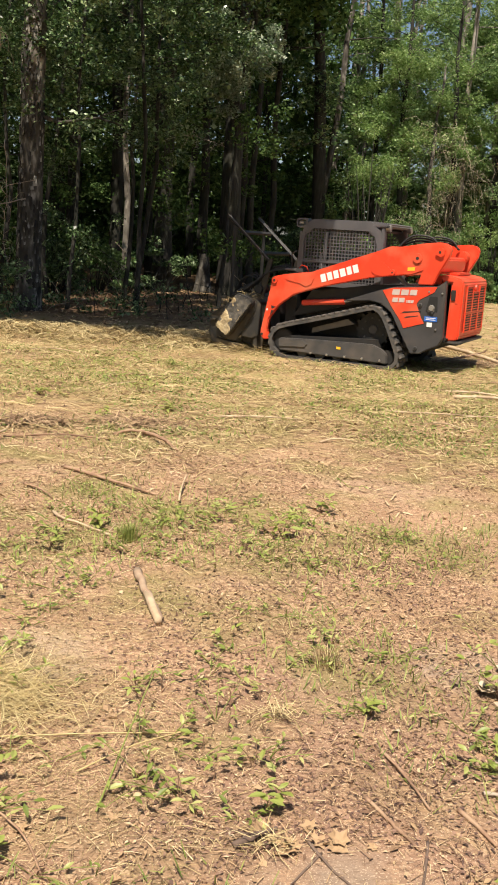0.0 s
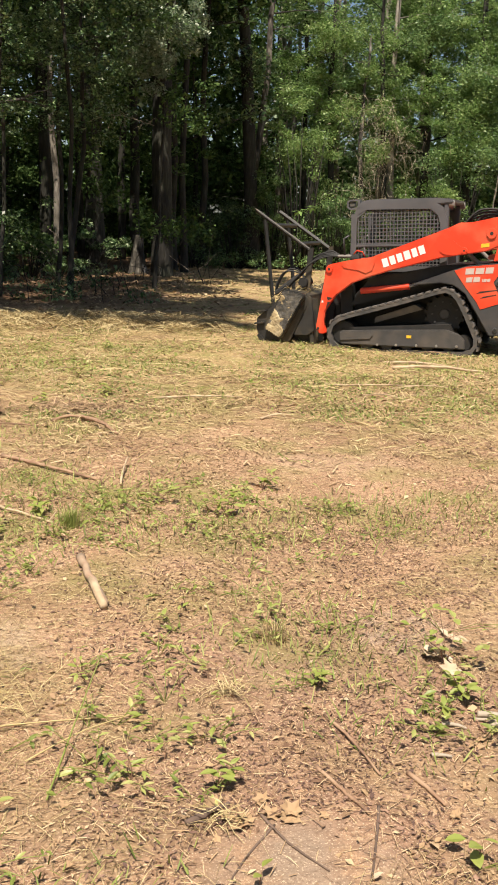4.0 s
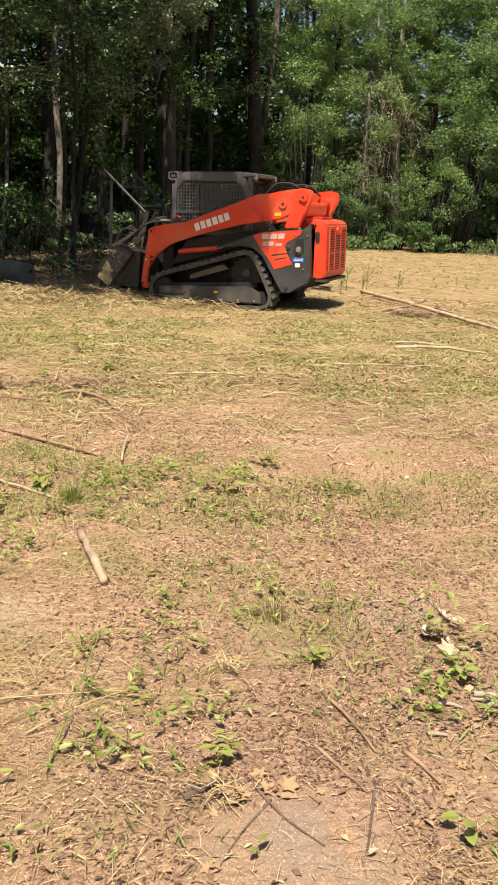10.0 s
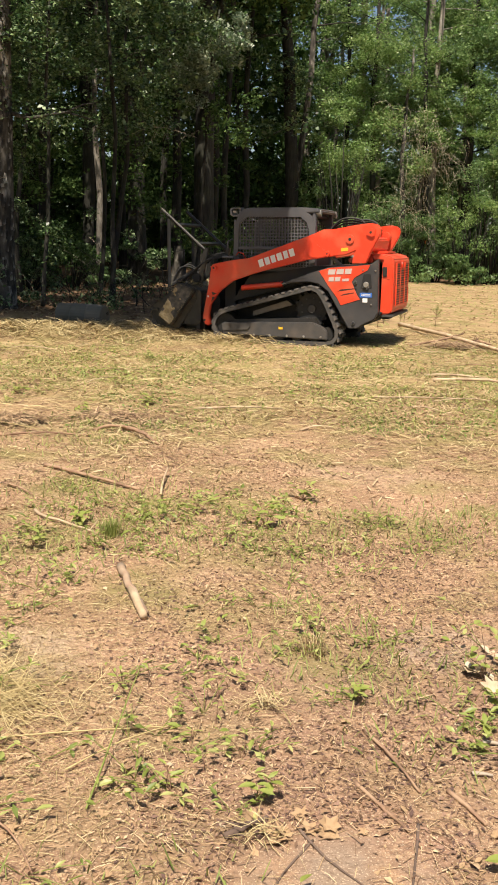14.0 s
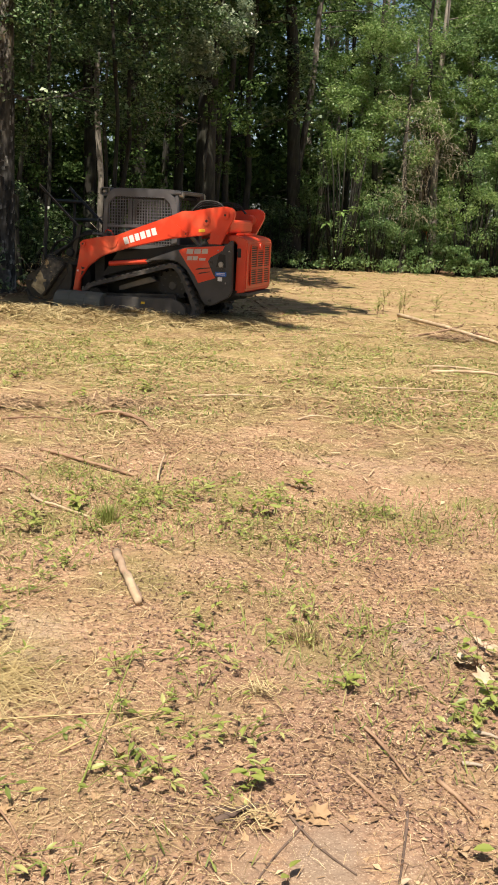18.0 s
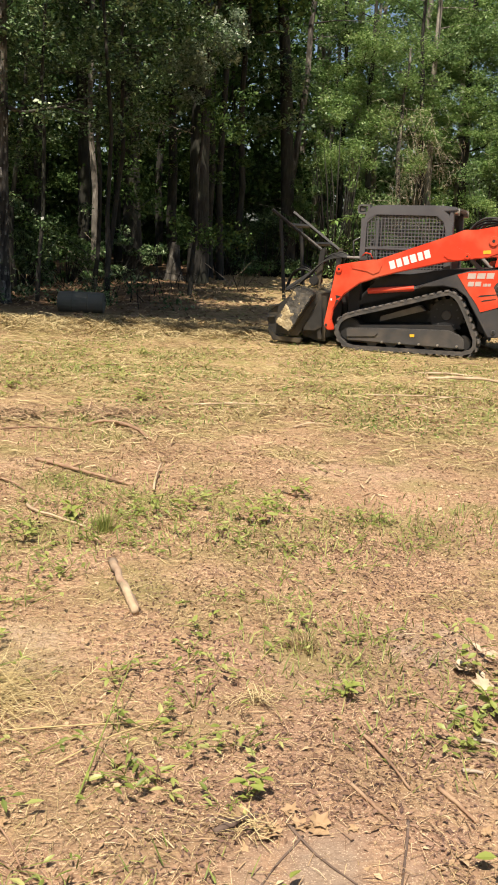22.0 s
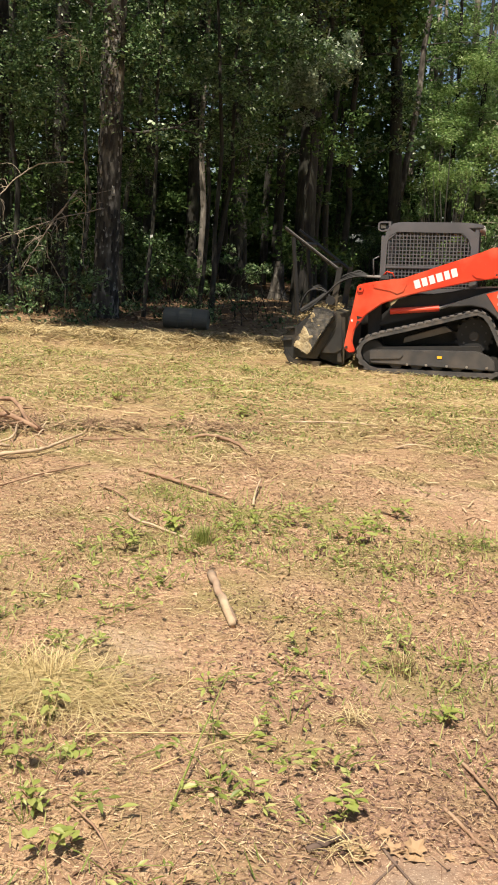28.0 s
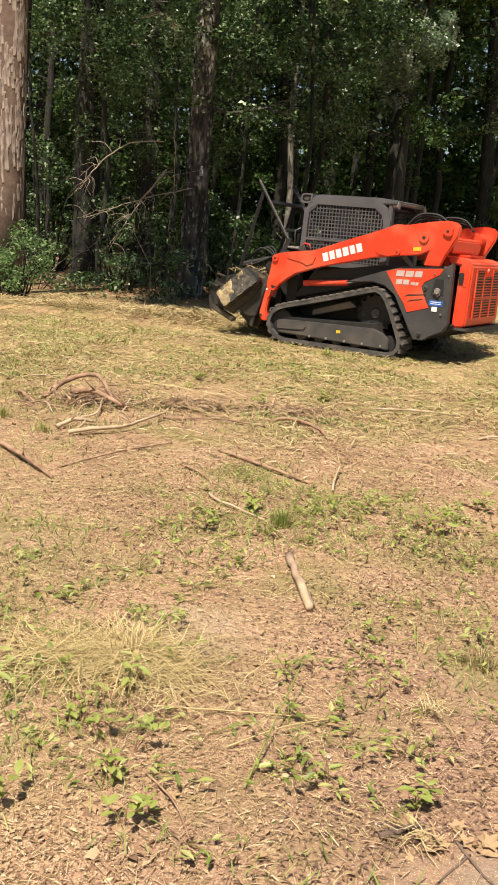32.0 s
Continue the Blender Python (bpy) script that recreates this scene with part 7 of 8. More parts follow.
        for bx in (-0.72, -0.45, -0.18, 0.10, 0.36):
            part("bolt", cylinder((bx, 0.98 * side, 0.125), (bx, 0.997 * side, 0.125), 0.02, 0.016, 8), STEEL, rail)
        part("inner_rail", prism([(0.9, 0.34), (-0.6, 0.40), (-0.75, 0.12), (0.9, 0.10)], *sorted((0.55 * side, 0.9 * side)), 0.0), BLACK, root)
        for rx in (-0.60, -0.32, -0.04, 0.24, 0.52):
            part("track_roller", cylinder((rx, 0.57 * side, 0.125), (rx, 0.93 * side, 0.125), 0.085, None, 20, 0.01), FRAME_GREY, root)
        part("front_idler", cylinder((0.86, 0.60 * side, 0.27), (0.86, 0.90 * side, 0.27), 0.165, None, 28, 0.015), BLACK, root)
        part("rear_idler", cylinder((-0.80, 0.60 * side, 0.16), (-0.80, 0.90 * side, 0.16), 0.11, None, 24, 0.015), BLACK, root)
        part("drive_plate", prism([(0.446, 0.40), (-0.223, 0.585), (-0.12, 0.65), (0.435, 0.475)], *sorted((0.60 * side, 0.80 * side)), 0.006), PALE_STEEL, root, "dusty bare steel guard plate")
        sprocket = empty("drive_sprocket", -0.52, 0.0, 0.53)
        sprocket.parent = root
        part("toothed_wheel", cylinder((0, 0.62 * side, 0), (0, 0.78 * side, 0), 0.235, None, 30), BLACK, sprocket)
        for k in range(15):
            a = 2 * math.pi * k / 15
            bm = bmesh.new()
            add_box(bm, (math.cos(a) * 0.245, 0.70 * side, math.sin(a) * 0.245), (0.05, 0.16, 0.045), Matrix.Rotation(-a, 3, "Y"))
            part("tooth", bm, BLACK, sprocket)
        part("hub_cover", cylinder((0, 0.78 * side, 0), (0, 0.80 * side, 0), 0.07, 0.06, 20), FRAME_GREY, sprocket)
        for k in range(9):
            a = 2 * math.pi * k / 9
            part("hub_bolt", cylinder((math.cos(a) * 0.165, 0.77 * side, math.sin(a) * 0.165), (math.cos(a) * 0.165, 0.795 * side, math.sin(a) * 0.165), 0.013, None, 8), FRAME_GREY, sprocket)
        WHEELS.append(sprocket)
        # cab side
        lo, hi = sorted((0.53 * side, 0.58 * side))
        frame_part = part("cab_side", ring(CAB_OUT, CAB_IN, lo, hi), CAB_GREY, root, "grey steel cab side frame")
        part("window_bar", block(-0.42, 0.79, *sorted((0.532 * side, 0.578 * side)), 1.442, 1.478, 0.006), CAB_GREY, frame_part)
        for k in range(23):
            x = 0.74 - k * 0.05
            part("screen_wire", block(x - 0.0065, x + 0.0065, *sorted((0.552 * side, 0.564 * side)), 1.15, 1.95, 0.0), CAB_GREY, frame_part)
        for k in range(15):
            z = 1.19 + k * 0.05
            part("screen_wire", block(-0.40, 0.76, *sorted((0.546 * side, 0.558 * side)), z - 0.0065, z + 0.0065, 0.0), CAB_GREY, frame_part)
        bm = bmesh.new()
        for sx, sz, fx, fz in ((0.765, 1.96, -1, -1), (-0.40, 1.95, 1, -1)):
            v = [bm.verts.new(p) for p in ((sx, 0.575 * side, sz), (sx + fx * 0.17, 0.575 * side, sz), (sx, 0.575 * side, sz + fz * 0.14))]
            bm.faces.new(v)
        ret = bmesh.ops.extrude_face_region(bm, geom=list(bm.faces))
        for v in ret["geom"]:
            if isinstance(v, bmesh.types.BMVert):
                v.co.y -= 0.03 * side
        part("corner_gusset", bm, CAB_GREY, frame_part)
        # grab rail by the door and roof lamp
        tubes("grab_rail", [([(0.86, 0.56 * side, 1.30), (0.93, 0.58 * side, 1.32), (0.945, 0.58 * side, 1.56), (0.87, 0.56 * side, 1.60)], [0.012] * 4)], CAB_GREY, root, 8)
        part("roof_lamp", ring([(0.90, 1.97), (0.90, 2.065), (0.86, 2.085), (0.72, 2.085), (0.72, 1.96), (0.85, 1.945)], [(0.88, 1.985), (0.88, 2.05), (0.86, 2.065), (0.75, 2.065), (0.75, 1.985), (0.85, 1.965)], *sorted((0.44 * side, 0.58 * side))), CAB_GREY, root)
        part("lamp_lens", cylinder((0.80, 0.50 * side, 2.02), (0.87, 0.50 * side, 2.02), 0.035, 0.045, 14), STEEL, root, "round work lamp in its bracket")
        part("rear_lamp", cylinder((-0.50, 0.50 * side, 1.99), (-0.57, 0.50 * side, 1.99), 0.045, 0.05, 14), STEEL, root, "round rear work lamp")
    # cab roof, back, front and inside
    part("roof", prism([(0.78, 1.965), (0.72, 2.05), (0.60, 2.08), (-0.30, 2.08), (-0.53, 2.06), (-0.57, 2.04), (-0.56, 1.995), (-0.42, 1.99)], -0.575, 0.575, 0.02), CAB_GREY, root, "grey cab roof with worn edges")
    part("cab_rear_post", block(-0.50, -0.44, -0.56, -0.46, 1.15, 2.0, 0.01), CAB_GREY, root)
    part("cab_rear_post", block(-0.50, -0.44, 0.46, 0.56, 1.15, 2.0, 0.01), CAB_GREY, root)
    part("rear_wall", block(-0.47, -0.43, -0.50, 0.50, 1.05, 1.50, 0.01), GLASS_DARK, root)
    part("front_post", block(0.80, 0.85, 0.46, 0.56, 1.05, 1.9, 0.01), CAB_GREY, root)
    part("front_post", block(0.80, 0.85, -0.56, -0.46, 1.05, 1.9, 0.01), CAB_GREY, root)
    part("cab_floor", block(-0.48, 0.84, -0.54, 0.54, 1.0, 1.10, 0.01), BLACK, root)
    part("headliner", block(-0.42, 0.70, -0.53, 0.53, 1.93, 1.965, 0.0), GLASS_DARK, root)
    part("seat_back", prism([(-0.34, 1.10), (-0.22, 1.10), (-0.28, 1.72), (-0.38, 1.72)], -0.25, 0.25, 0.04), GLASS_DARK, root, "black vinyl operator seat back")
    part("seat_cushion", block(-0.34, 0.15, -0.26, 0.26, 1.10, 1.24, 0.05), GLASS_DARK, root)
    # engine hood with louvred grille
    hood = part("engine_hood", prism([(-1.43, 1.355), (-1.60, 1.345), (-1.735, 1.305), (-1.765, 1.26), (-1.755, 0.52), (-1.72, 0.475), (-1.57, 0.46), (-1.585, 1.25), (-1.43, 1.27)], -0.70, 0.70, 0.02), ORANGE, root, "orange rear engine hood with louvred grille")
    part("hood_top", prism([(-1.05, 1.22), (-1.05, 1.28), (-1.43, 1.345), (-1.43, 1.22)], -0.66, 0.66, 0.015), ORANGE, hood)
    for za, zb in ((0.60, 0.83), (0.87, 1.20)):
        for col, (ya, yb) in enumerate(((-0.52, -0.21), (-0.17, 0.17), (0.21, 0.52))):
            top = zb - 0.075 if col == 1 and zb > 1 else zb
            part("grille_opening", block(-1.772, -1.752, ya, yb, za, top, 0.004), BLACK, hood)
            part("grille_rim", ring([(ya - 0.016, za - 0.016), (yb + 0.016, za - 0.016), (yb + 0.016, top + 0.016), (ya - 0.016, top + 0.016)], [(ya, za), (yb, za), (yb, top), (ya, top)], 0, 0.02), ORANGE, hood).matrix_basis = Matrix(((0, -1, 0, -1.766), (1, 0, 0, 0), (0, 0, 1, 0), (0, 0, 0, 1)))
            z = za + 0.02
            while z < top - 0.015:
                part("louvre", block(-1.782, -1.768, ya, yb, z, z + 0.013, 0.0), ORANGE, hood)
                z += 0.036
    part("badge", cylinder((-1.765, 0.0, 1.185), (-1.785, 0.0, 1.185), 0.05, 0.045, 18), ORANGE, hood)
    part("hood_handle", block(-1.60, -1.66, 0.70, 0.715, 1.02, 1.16, 0.004), BLACK, hood)
    part("hood_latch", block(-1.59, -1.63, 0.70, 0.708, 1.10, 1.15, 0.003), BLACK, hood)
    part("side_marker", block(-1.66, -1.70, 0.70, 0.706, 0.98, 1.16, 0.003), ORANGE, hood)
    part("rear_bumper", block(-1.77, -1.52, -0.70, 0.70, 0.425, 0.465, 0.01), FRAME_GREY, root)
    part("tow_block", block(-1.62, -1.50, -0.2, 0.2, 0.36, 0.43, 0.01), BLACK, root)
    # rear cross tube and arched hoses behind the cab
    part("cross_plate", prism([(-1.22, 1.34), (-1.42, 1.40), (-1.44, 1.56), (-1.38, 1.60), (-1.24, 1.50)], -0.60, 0.60, 0.015), ORANGE, root, "orange cross member between the arms")
    part("hood_ridge", block(-1.60, -1.44, -0.34, 0.34, 1.35, 1.385, 0.012), ORANGE, hood, "raised dusty plate on the hood")
    part("cross_tube", cylinder((-1.30, -0.78, 1.48), (-1.30, 0.78, 1.48), 0.05, None, 18), BLACK, root)
    for side in (1, -1):
        part("arm_collar", cylinder((-1.36, 0.56 * side, 1.60), (-1.36, 0.78 * side, 1.60), 0.085, None, 18, 0.01), ORANGE, root)
    runs = []
    for side in (0.50, -0.50):
        for k in range(3):
            y = side + 0.034 * (k - 1)
            runs.append(([(-0.62 - 0.02 * k, y, 1.50), (-0.72, y, 1.68), (-0.88, y, 1.77 + 0.034 * k), (-1.05, y, 1.795 + 0.036 * k), (-1.22, y, 1.77 + 0.03 * k), (-1.33, y, 1.70)], [0.019] * 6))
    for k, run in enumerate(runs):
        tubes("rear_hose", [(smooth_path(run[0], 4), [0.0135] * 21)], HOSE, root, 8)
    # couplers and hoses at the arm's tip
    for k in range(4):
        part("coupler", cylinder((0.72 + 0.03 * k, 0.60 - 0.05 * k, 1.275 + 0.012 * (k % 2)), (1.02 + 0.02 * k, 0.62 - 0.05 * k, 1.285), 0.022, 0.018, 10), PALE_STEEL, root, "silver hydraulic quick coupler")
    part("coupler_block", block(0.70, 0.82, 0.40, 0.70, 1.24, 1.31, 0.015), FRAME_GREY, root)
    tubes("red_hose", [([(0.62, 0.64, 1.27), (0.66, 0.66, 1.34), (0.74, 0.64, 1.36), (0.80, 0.62, 1.30)], [0.01] * 4)], ORANGE, root, 6)
    # mulcher head, tilting about the arm's lower pin
    head = empty("mulcher_head", 1.25, 0.0, 0.32)
    head.parent = root
    off = lambda pts: [(x - 1.25, z - 0.32) for x, z in pts]
    for side in (1, -1):
        lo, hi = sorted((0.86 * side, 0.90 * side))
        part("side_plate", prism(off(HEAD), lo, hi, 0.008), HEAD_STEEL, head, "dark steel mulcher side plate")
        part("side_cover", prism(off([(1.70, 0.855), (1.56, 0.835), (1.42, 0.80), (1.405, 0.745), (1.59, 0.45), (1.745, 0.19), (1.79, 0.185), (1.99, 0.30), (2.01, 0.335), (1.86, 0.595)]), *sorted((0.90 * side, 1.01 * side)), 0.014), HEAD_STEEL, head, "boxed side cover of dark steel")
        face = off([(1.70, 0.845), (1.56, 0.825), (1.43, 0.785), (1.42, 0.745), (1.60, 0.455), (1.75, 0.205), (1.79, 0.20), (1.975, 0.305), (1.99, 0.335), (1.85, 0.585)])
        caked("mud_cake", face, 1.012 * side, side, 0.016, MUDDY, head, 5, -0.5, "grey mud and chewed bark caked on the cover")
        caked("yellow_mud", face, 1.014 * side, side, 0.022, TAN_MUD, head, 9, -0.34, "yellow clay smeared over the cover")
        for tx, tz in ((2.06, 0.565), (2.10, 0.395)):
            part("wear_tab", prism(off([(tx - 0.07, tz + 0.012), (tx + 0.075, tz - 0.004), (tx + 0.075, tz - 0.026), (tx - 0.07, tz - 0.012)]), *sorted((0.88 * side, 0.95 * side)), 0.004), HEAD_STEEL, head)
        part("rear_gusset", prism(off([(1.415, 0.80), (1.33, 0.74), (1.30, 0.28), (1.40, 0.22), (1.60, 0.22)]), *sorted((0.84 * side, 0.88 * side)), 0.008), HEAD_STEEL, head, "dark steel gusset behind the cover")
        part("skid_shoe", prism(off([(1.62, 0.03), (2.05, 0.05), (2.15, 0.22), (2.10, 0.24), (2.02, 0.12), (1.60, 0.10)]), *sorted((0.84 * side, 0.93 * side)), 0.008), HEAD_STEEL, head)
        part("rear_plate", prism(off([(1.29, 0.06), (1.42, 0.06), (1.66, 0.13), (1.42, 0.72), (1.30, 0.72)]), *sorted((0.66 * side, 0.70 * side)), 0.008), HEAD_STEEL, head)
        # push bar
        y = 0.52 * side
        part("push_bar_arm", cylinder((2.27 - 1.25, y, 1.93 - 0.32), (1.46 - 1.25, y, 1.37 - 0.32), 0.026, None, 4), BLACK, head, "dark steel push bar arm with worn bright edge")
        part("push_bar_edge", cylinder((2.27 - 1.25, y + 0.03 * side, 1.955 - 0.32), (1.46 - 1.25, y + 0.03 * side, 1.395 - 0.32), 0.004, None, 6), PALE_STEEL, head)
        part("push_bar_post", cylinder((2.14 - 1.25, y, 1.80 - 0.32), (2.03 - 1.25, y, 0.62 - 0.32), 0.03, None, 4), BLACK, head)
        part("push_bar_bracket", prism(off([(1.40, 1.41), (1.48, 1.40), (1.56, 0.80), (1.47, 0.76)]), *sorted((y - 0.02, y + 0.02)), 0.006), HEAD_STEEL, head)
    for x, z in ((2.0, 1.72), (1.62, 1.46)):
        part("push_bar_rail", cylinder((x - 1.25, -0.52, z - 0.32), (x - 1.25, 0.52, z - 0.32), 0.03, None, 4), BLACK, head)
    part("top_cover", prism(off([(2.06, 0.53), (1.90, 0.655), (1.71, 0.825), (1.64, 0.85), (1.38, 0.76), (1.38, 0.70), (1.62, 0.79), (1.69, 0.765), (1.88, 0.60), (2.03, 0.48)]), -0.86, 0.86, 0.008), HEAD_STEEL, head)
    part("back_wall", prism(off([(1.30, 0.10), (1.36, 0.10), (1.44, 0.74), (1.38, 0.74)]), -0.86, 0.86, 0.006), HEAD_STEEL, head)
    part("rotor", cylinder((1.88 - 1.25, -0.84, 0.29 - 0.32), (1.88 - 1.25, 0.84, 0.29 - 0.32), 0.17, None, 20), HEAD_STEEL, head)
    rng = random.Random(4)
    bm = bmesh.new()
    for k in range(40):
        a, y = k * 2.4, -0.80 + 1.6 * k / 39
        add_box(bm, (1.88 - 1.25 + math.cos(a) * 0.19, y, 0.29 - 0.32 + math.sin(a) * 0.19), (0.06, 0.045, 0.05), Matrix.Rotation(-a, 3, "Y"))
    part("cutter_teeth", bm, STEEL, head)
    part("motor_housing", cylinder((1.55 - 1.25, 0.30, 0.93 - 0.32), (1.55 - 1.25, 0.60, 0.93 - 0.32), 0.07, None, 16, 0.01), BLACK, head)
    bm = bmesh.new()
    for k in range(260):
        x, y = rng.uniform(1.42, 1.98), rng.uniform(-0.85, 0.92)
        z = (0.80 - 0.18 * max(0.0, x - 1.68) / 0.3 if x > 1.5 else 0.77) + rng.uniform(0.02, 0.09)
        a, ln = rng.uniform(0, 6.28), rng.uniform(0.06, 0.2)
        p, d = Vector((x - 1.25, y, z - 0.32)), Vector((math.cos(a), math.sin(a), rng.uniform(-0.5, 0.4))) * ln
        s = Vector((-math.sin(a), math.cos(a), 0.3)) * 0.004
        bm.faces.new([bm.verts.new(q) for q in (p - d / 2 - s, p + d / 2 - s, p + d / 2 + s, p - d / 2 + s)])
    part("straw_load", bm, GRASS_DRY, head, "torn straw lying on the mulcher's cover")["kind"] = "stuff"
    for k in range(8):
        y = 0.60 - 0.04 * k
        pts = [(1.02, y, 1.285), (1.20, y, 1.28 + 0.02 * k), (1.42, y - 0.03 * (k % 3), 1.20 + 0.02 * (k % 4)), (1.62, y, 1.02), (1.80, y, 0.86), (1.98 - 0.05 * k, y, 0.76 - 0.02 * k)]
        if k > 4:
            pts = [(1.55, y, 0.85), (1.62, y, 1.02), (1.76, y, 1.02 + 0.03 * (k - 3)), (1.90, y, 1.06), (2.0, y, 0.92), (2.04, y, 0.78)]
        tubes("hydraulic_hose", [(smooth_path([(x - 1.25, yy, z - 0.32) for x, yy, z in pts], 4), [0.011] * 21)], HOSE, head, 8, label="black rubber hydraulic hose")
    part("hose_sleeve", cylinder((1.62 - 1.25, 0.55, 1.02 - 0.32), (1.98 - 1.25, 0.55, 0.78 - 0.32), 0.036, 0.032, 12), HOSE, head)
    # true height of the machine
    done = set()
    for ob in root.children_recursive:
        p = ob.matrix_basis.copy()
        p.translation.z *= TALL
        ob.matrix_basis = p
        if ob.data and ob.data not in done and not ob.name.startswith("track_lug"):
            done.add(ob.data)
            cab = ob.name.split(".")[0] in CAB_PARTS or (ob.parent and ob.parent.name.split(".")[0] == "cab_side")
            ob.data.transform(Matrix.Diagonal((1, 1, 1.003 if cab else TALL, 1)))
    return root, head


TALL = 1.028
CAB_PARTS = ("cab_side", "roof", "roof_lamp", "lamp_lens", "rear_lamp", "cab_rear_post", "front_post", "headliner", "grab_rail")
WHEELS = []
loader, mulcher = build_loader()


# ---- what moves ----
# seconds, x, y, z, pitch, roll, heading of the loader
LOADER = [
    (0, 1.785, 14.590, -0.041, 0.40, -0.50, 153.06),
    (0.5, 1.504, 14.761, -0.038, 0.71, -0.50, 153.79),
    (1, 1.461, 14.746, -0.044, 0.96, -0.54, 156.18),
    (1.5, 1.639, 14.682, -0.061, 1.33, -0.61, 156.27),
    (2, 1.903, 14.505, -0.057, 1.52, -0.52, 156.31),
    (2.5, 2.241, 14.258, -0.061, 2.00, -0.51, 156.33),
    (3, 2.644, 13.987, -0.063, 2.16, -0.46, 156.12),
    (3.5, 3.048, 13.705, -0.064, 2.45, -0.43, 155.98),
    (4, 3.456, 13.432, -0.060, 2.73, -0.37, 155.47),
    (4.5, 3.837, 13.216, -0.060, 2.95, -0.36, 154.04),
    (6.5, 3.429, 13.782, -0.065, 1.10, 0.36, 144.39),
    (7, 2.884, 14.320, -0.055, 2.08, 0.38, 146.38),
    (7.5, 2.445, 14.718, -0.060, 2.17, 0.27, 147.45),
    (8, 2.128, 15.007, -0.060, 1.79, 0.19, 148.56),
    (8.5, 1.814, 15.248, -0.068, 1.15, 0.06, 149.05),
    (9, 1.530, 15.442, -0.074, 0.90, 0.01, 150.43),
    (9.5, 1.195, 15.597, -0.072, 1.11, -0.00, 152.68),
    (10, 0.826, 15.752, -0.052, 1.69, 0.13, 157.41),
    (10.5, 0.618, 15.797, -0.032, 1.71, 0.31, 165.57),
    (11, 0.399, 15.863, -0.026, 1.37, 0.40, 164.15),
    (11.5, 0.531, 15.840, -0.031, 1.48, 0.32, 161.57),
    (12, 0.827, 15.712, -0.031, 1.98, 0.22, 159.71),
    (12.5, 1.339, 15.474, -0.033, 1.71, 0.19, 159.40),
    (13, 1.704, 15.283, -0.039, 1.39, 0.16, 159.16),
    (13.5, 1.612, 15.307, -0.047, 1.69, 0.08, 159.33),
    (14, 1.207, 15.481, -0.044, 1.65, 0.09, 159.64),
    (14.5, 0.696, 15.741, -0.037, 1.67, 0.16, 160.44),
    (16.5, -1.076, 16.835, 0.008, -0.58, -0.20, 160.74),
    (17, -1.359, 16.791, 0.002, -0.30, -0.22, 160.74),
    (17.5, -1.342, 16.688, -0.003, 0.03, -0.20, 160.86),
    (18, -1.034, 16.513, -0.009, 0.56, -0.23, 161.14),
    (18.5, -0.562, 16.303, -0.012, 0.98, -0.20, 161.07),
    (19, -0.016, 16.053, -0.016, 0.66, -0.06, 160.38),
    (19.5, 0.547, 15.810, -0.017, 0.77, -0.03, 159.77),
    (20, 1.071, 15.539, -0.004, 0.75, 0.03, 159.10),
    (20.5, 1.582, 15.201, -0.010, 0.47, 0.09, 158.17),
    (21, 2.045, 14.911, -0.012, 0.94, 0.17, 157.44),
    (21.5, 2.615, 14.600, -0.008, 1.30, 0.20, 156.88),
    (22, 3.138, 14.314, -0.007, 1.18, 0.16, 158.13),
    (22.5, 3.566, 14.005, -0.006, 1.14, 0.12, 161.59),
    (23, 3.694, 13.799, 0.002, 1.04, 0.14, 165.49),
    (23.5, 3.496, 13.773, 0.015, 0.75, 0.19, 167.98),
    (24, 3.025, 13.848, 0.022, 0.57, 0.22, 169.67),
    (24.5, 2.360, 13.979, 0.015, 0.67, 0.15, 171.72),
    (25, 1.628, 14.161, -0.002, 1.07, 0.02, 173.93),
    (25.5, 1.077, 14.351, -0.015, 0.82, -0.10, 174.00),
    (26, 0.597, 14.546, -0.024, 0.86, -0.18, 172.52),
    (26.5, 0.457, 14.729, -0.026, 0.85, -0.20, 170.91),
    (28.5, 2.211, 13.720, -0.007, 2.42, 0.41, 169.80),
    (29, 2.308, 13.535, 0.000, 2.02, 0.49, 173.93),
    (29.5, 1.775, 13.509, -0.010, 1.87, 0.47, 177.44),
    (30, 1.047, 13.584, -0.014, 1.59, 0.52, 179.63),
    (30.5, 0.360, 13.690, -0.018, 1.75, 0.54, 177.90),
    (31, -0.14, 13.80, -0.021, 1.01, 0.50, 169.33),
    (31.5, -0.53, 13.94, -0.021, 0.49, 0.54, 159.97),
    (32, -0.57, 13.87, -0.021, 0.07, 0.54, 158.65),
]
# seconds and degrees by which the mulcher head is tilted up
HEAD_TILT = [(0, 6), (2, 5), (4, 0), (6.5, 0), (8, 4), (10, 7), (13, 5), (16.5, 7), (20, 5), (22, 1), (25, 0), (26, 4), (28.5, 0), (30, 0), (30.5, 0), (31, 1), (31.5, 15), (32, 20)]


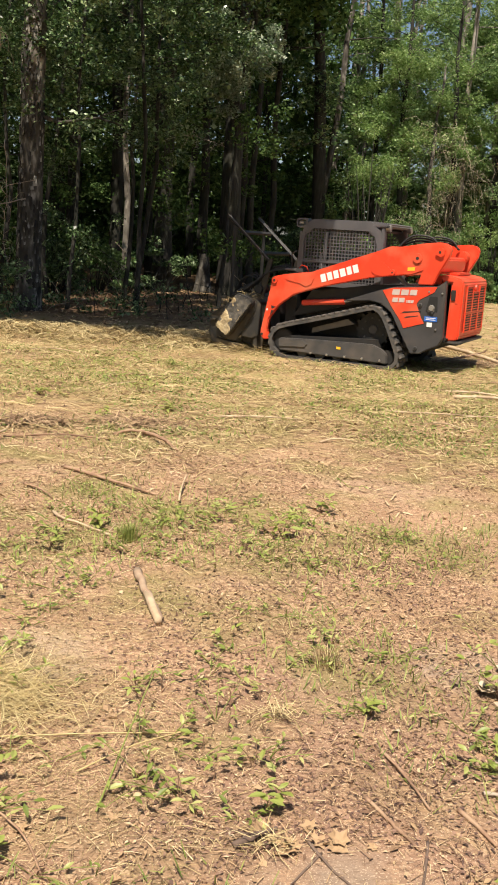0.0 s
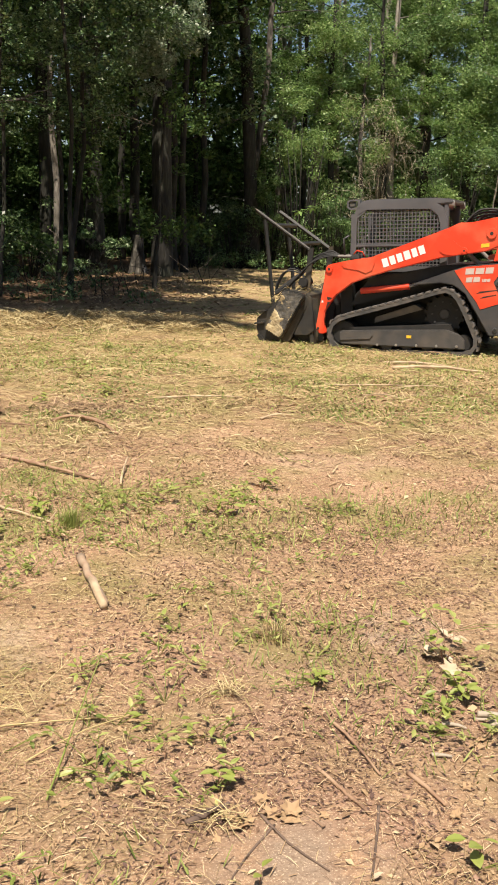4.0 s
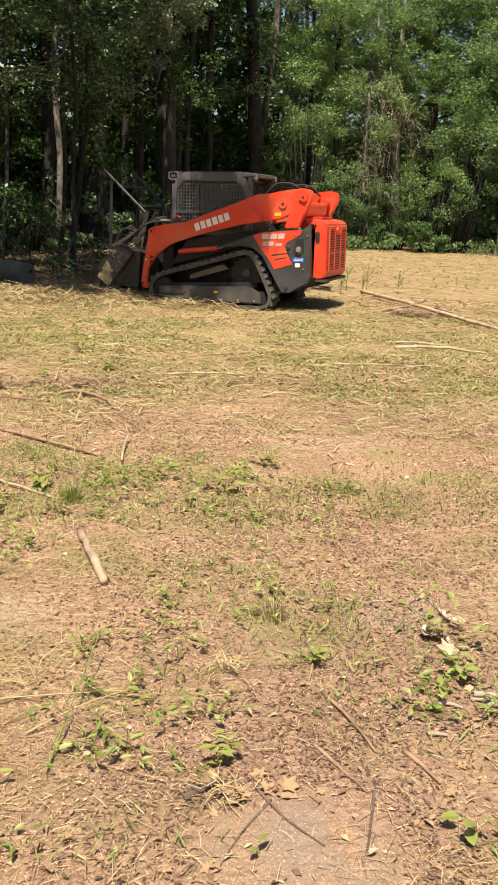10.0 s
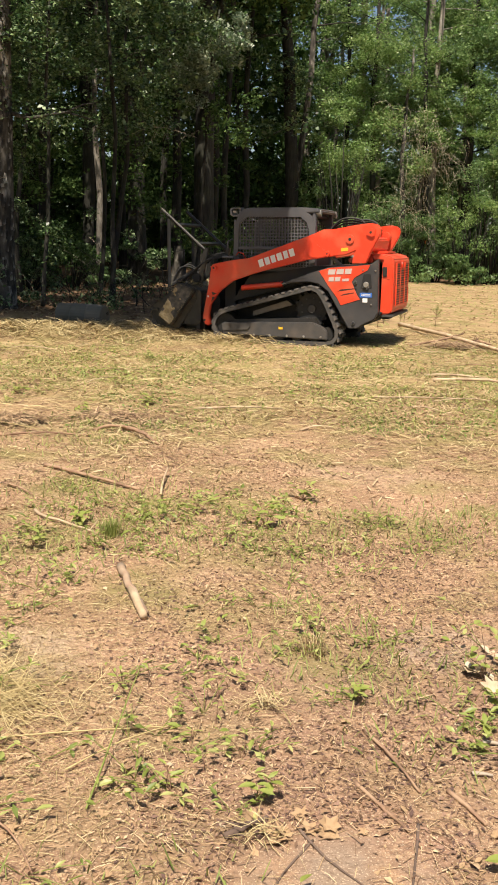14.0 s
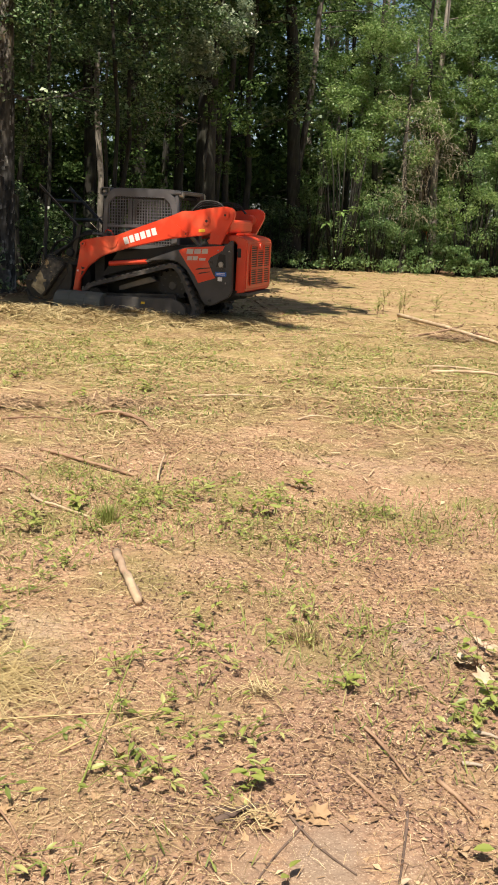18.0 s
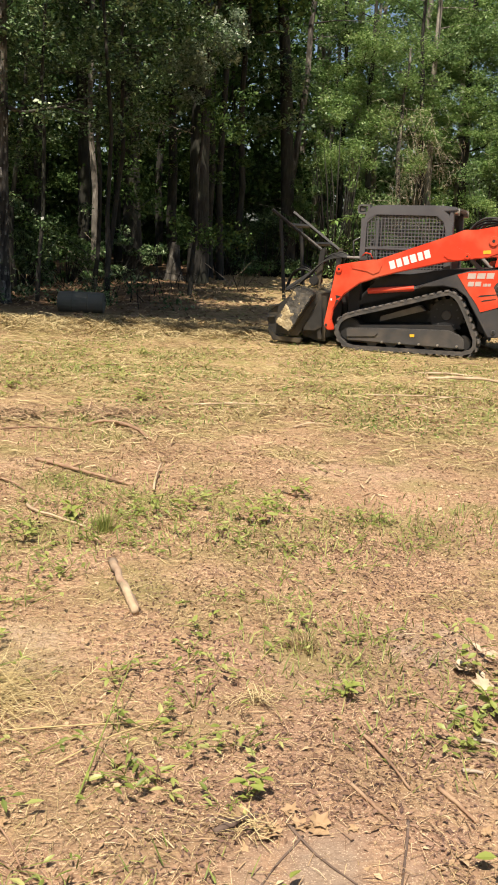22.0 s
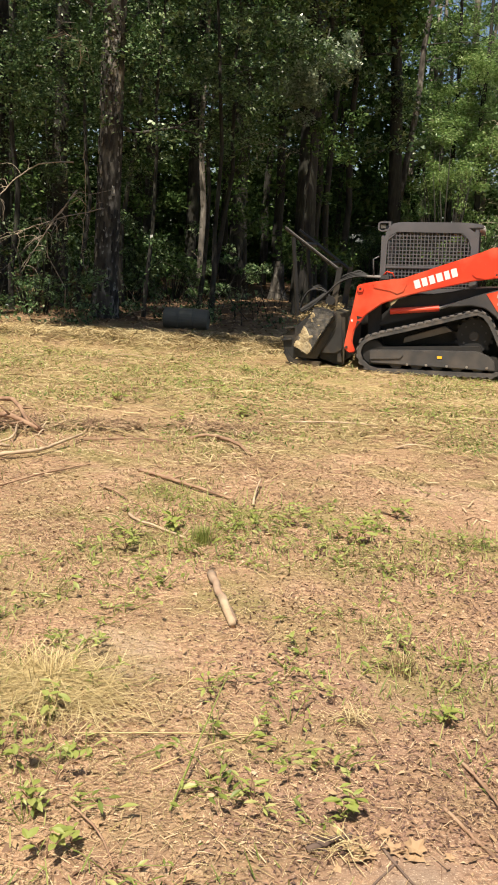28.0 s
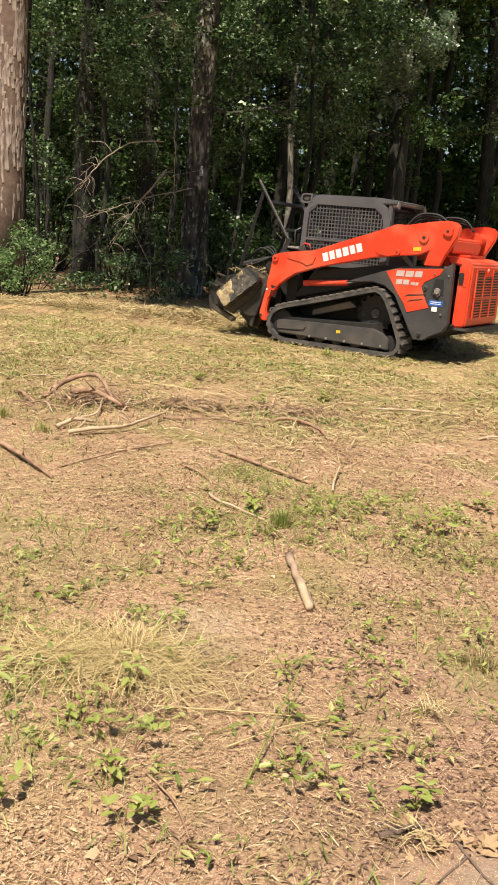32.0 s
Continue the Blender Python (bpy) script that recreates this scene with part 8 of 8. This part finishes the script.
def motions():
    walk(loader, [(t, pose(x, y, z, r, p, h)) for t, x, y, z, p, r, h in LOADER])
    walk(mulcher, [(t, pose(1.25, 0, 0.32 * TALL, 0, -a, 0)) for t, a in HEAD_TILT])
    rows, angle, last = [], 0.0, None
    for (t0, x0, y0, *_, h0), (t1, x1, y1, *_, h1) in zip(LOADER, LOADER[1:]):
        ahead = Vector((math.cos(radians(h0)), math.sin(radians(h0))))
        step = math.degrees(Vector((x1 - x0, y1 - y0)).dot(ahead) / 0.26)
        k = max(1, math.ceil(abs(step) / 60))
        for i in range(k):
            rows.append((t0 + (t1 - t0) * i / k, angle + step * i / k))
        angle += step
    rows.append((32.0, angle))
    for wheel in WHEELS:
        walk(wheel, [(t, pose(-0.52, 0, 0.53 * TALL, 0, a, 0)) for t, a in rows])
    walk(drum, DRUM_ROWS)


motions()
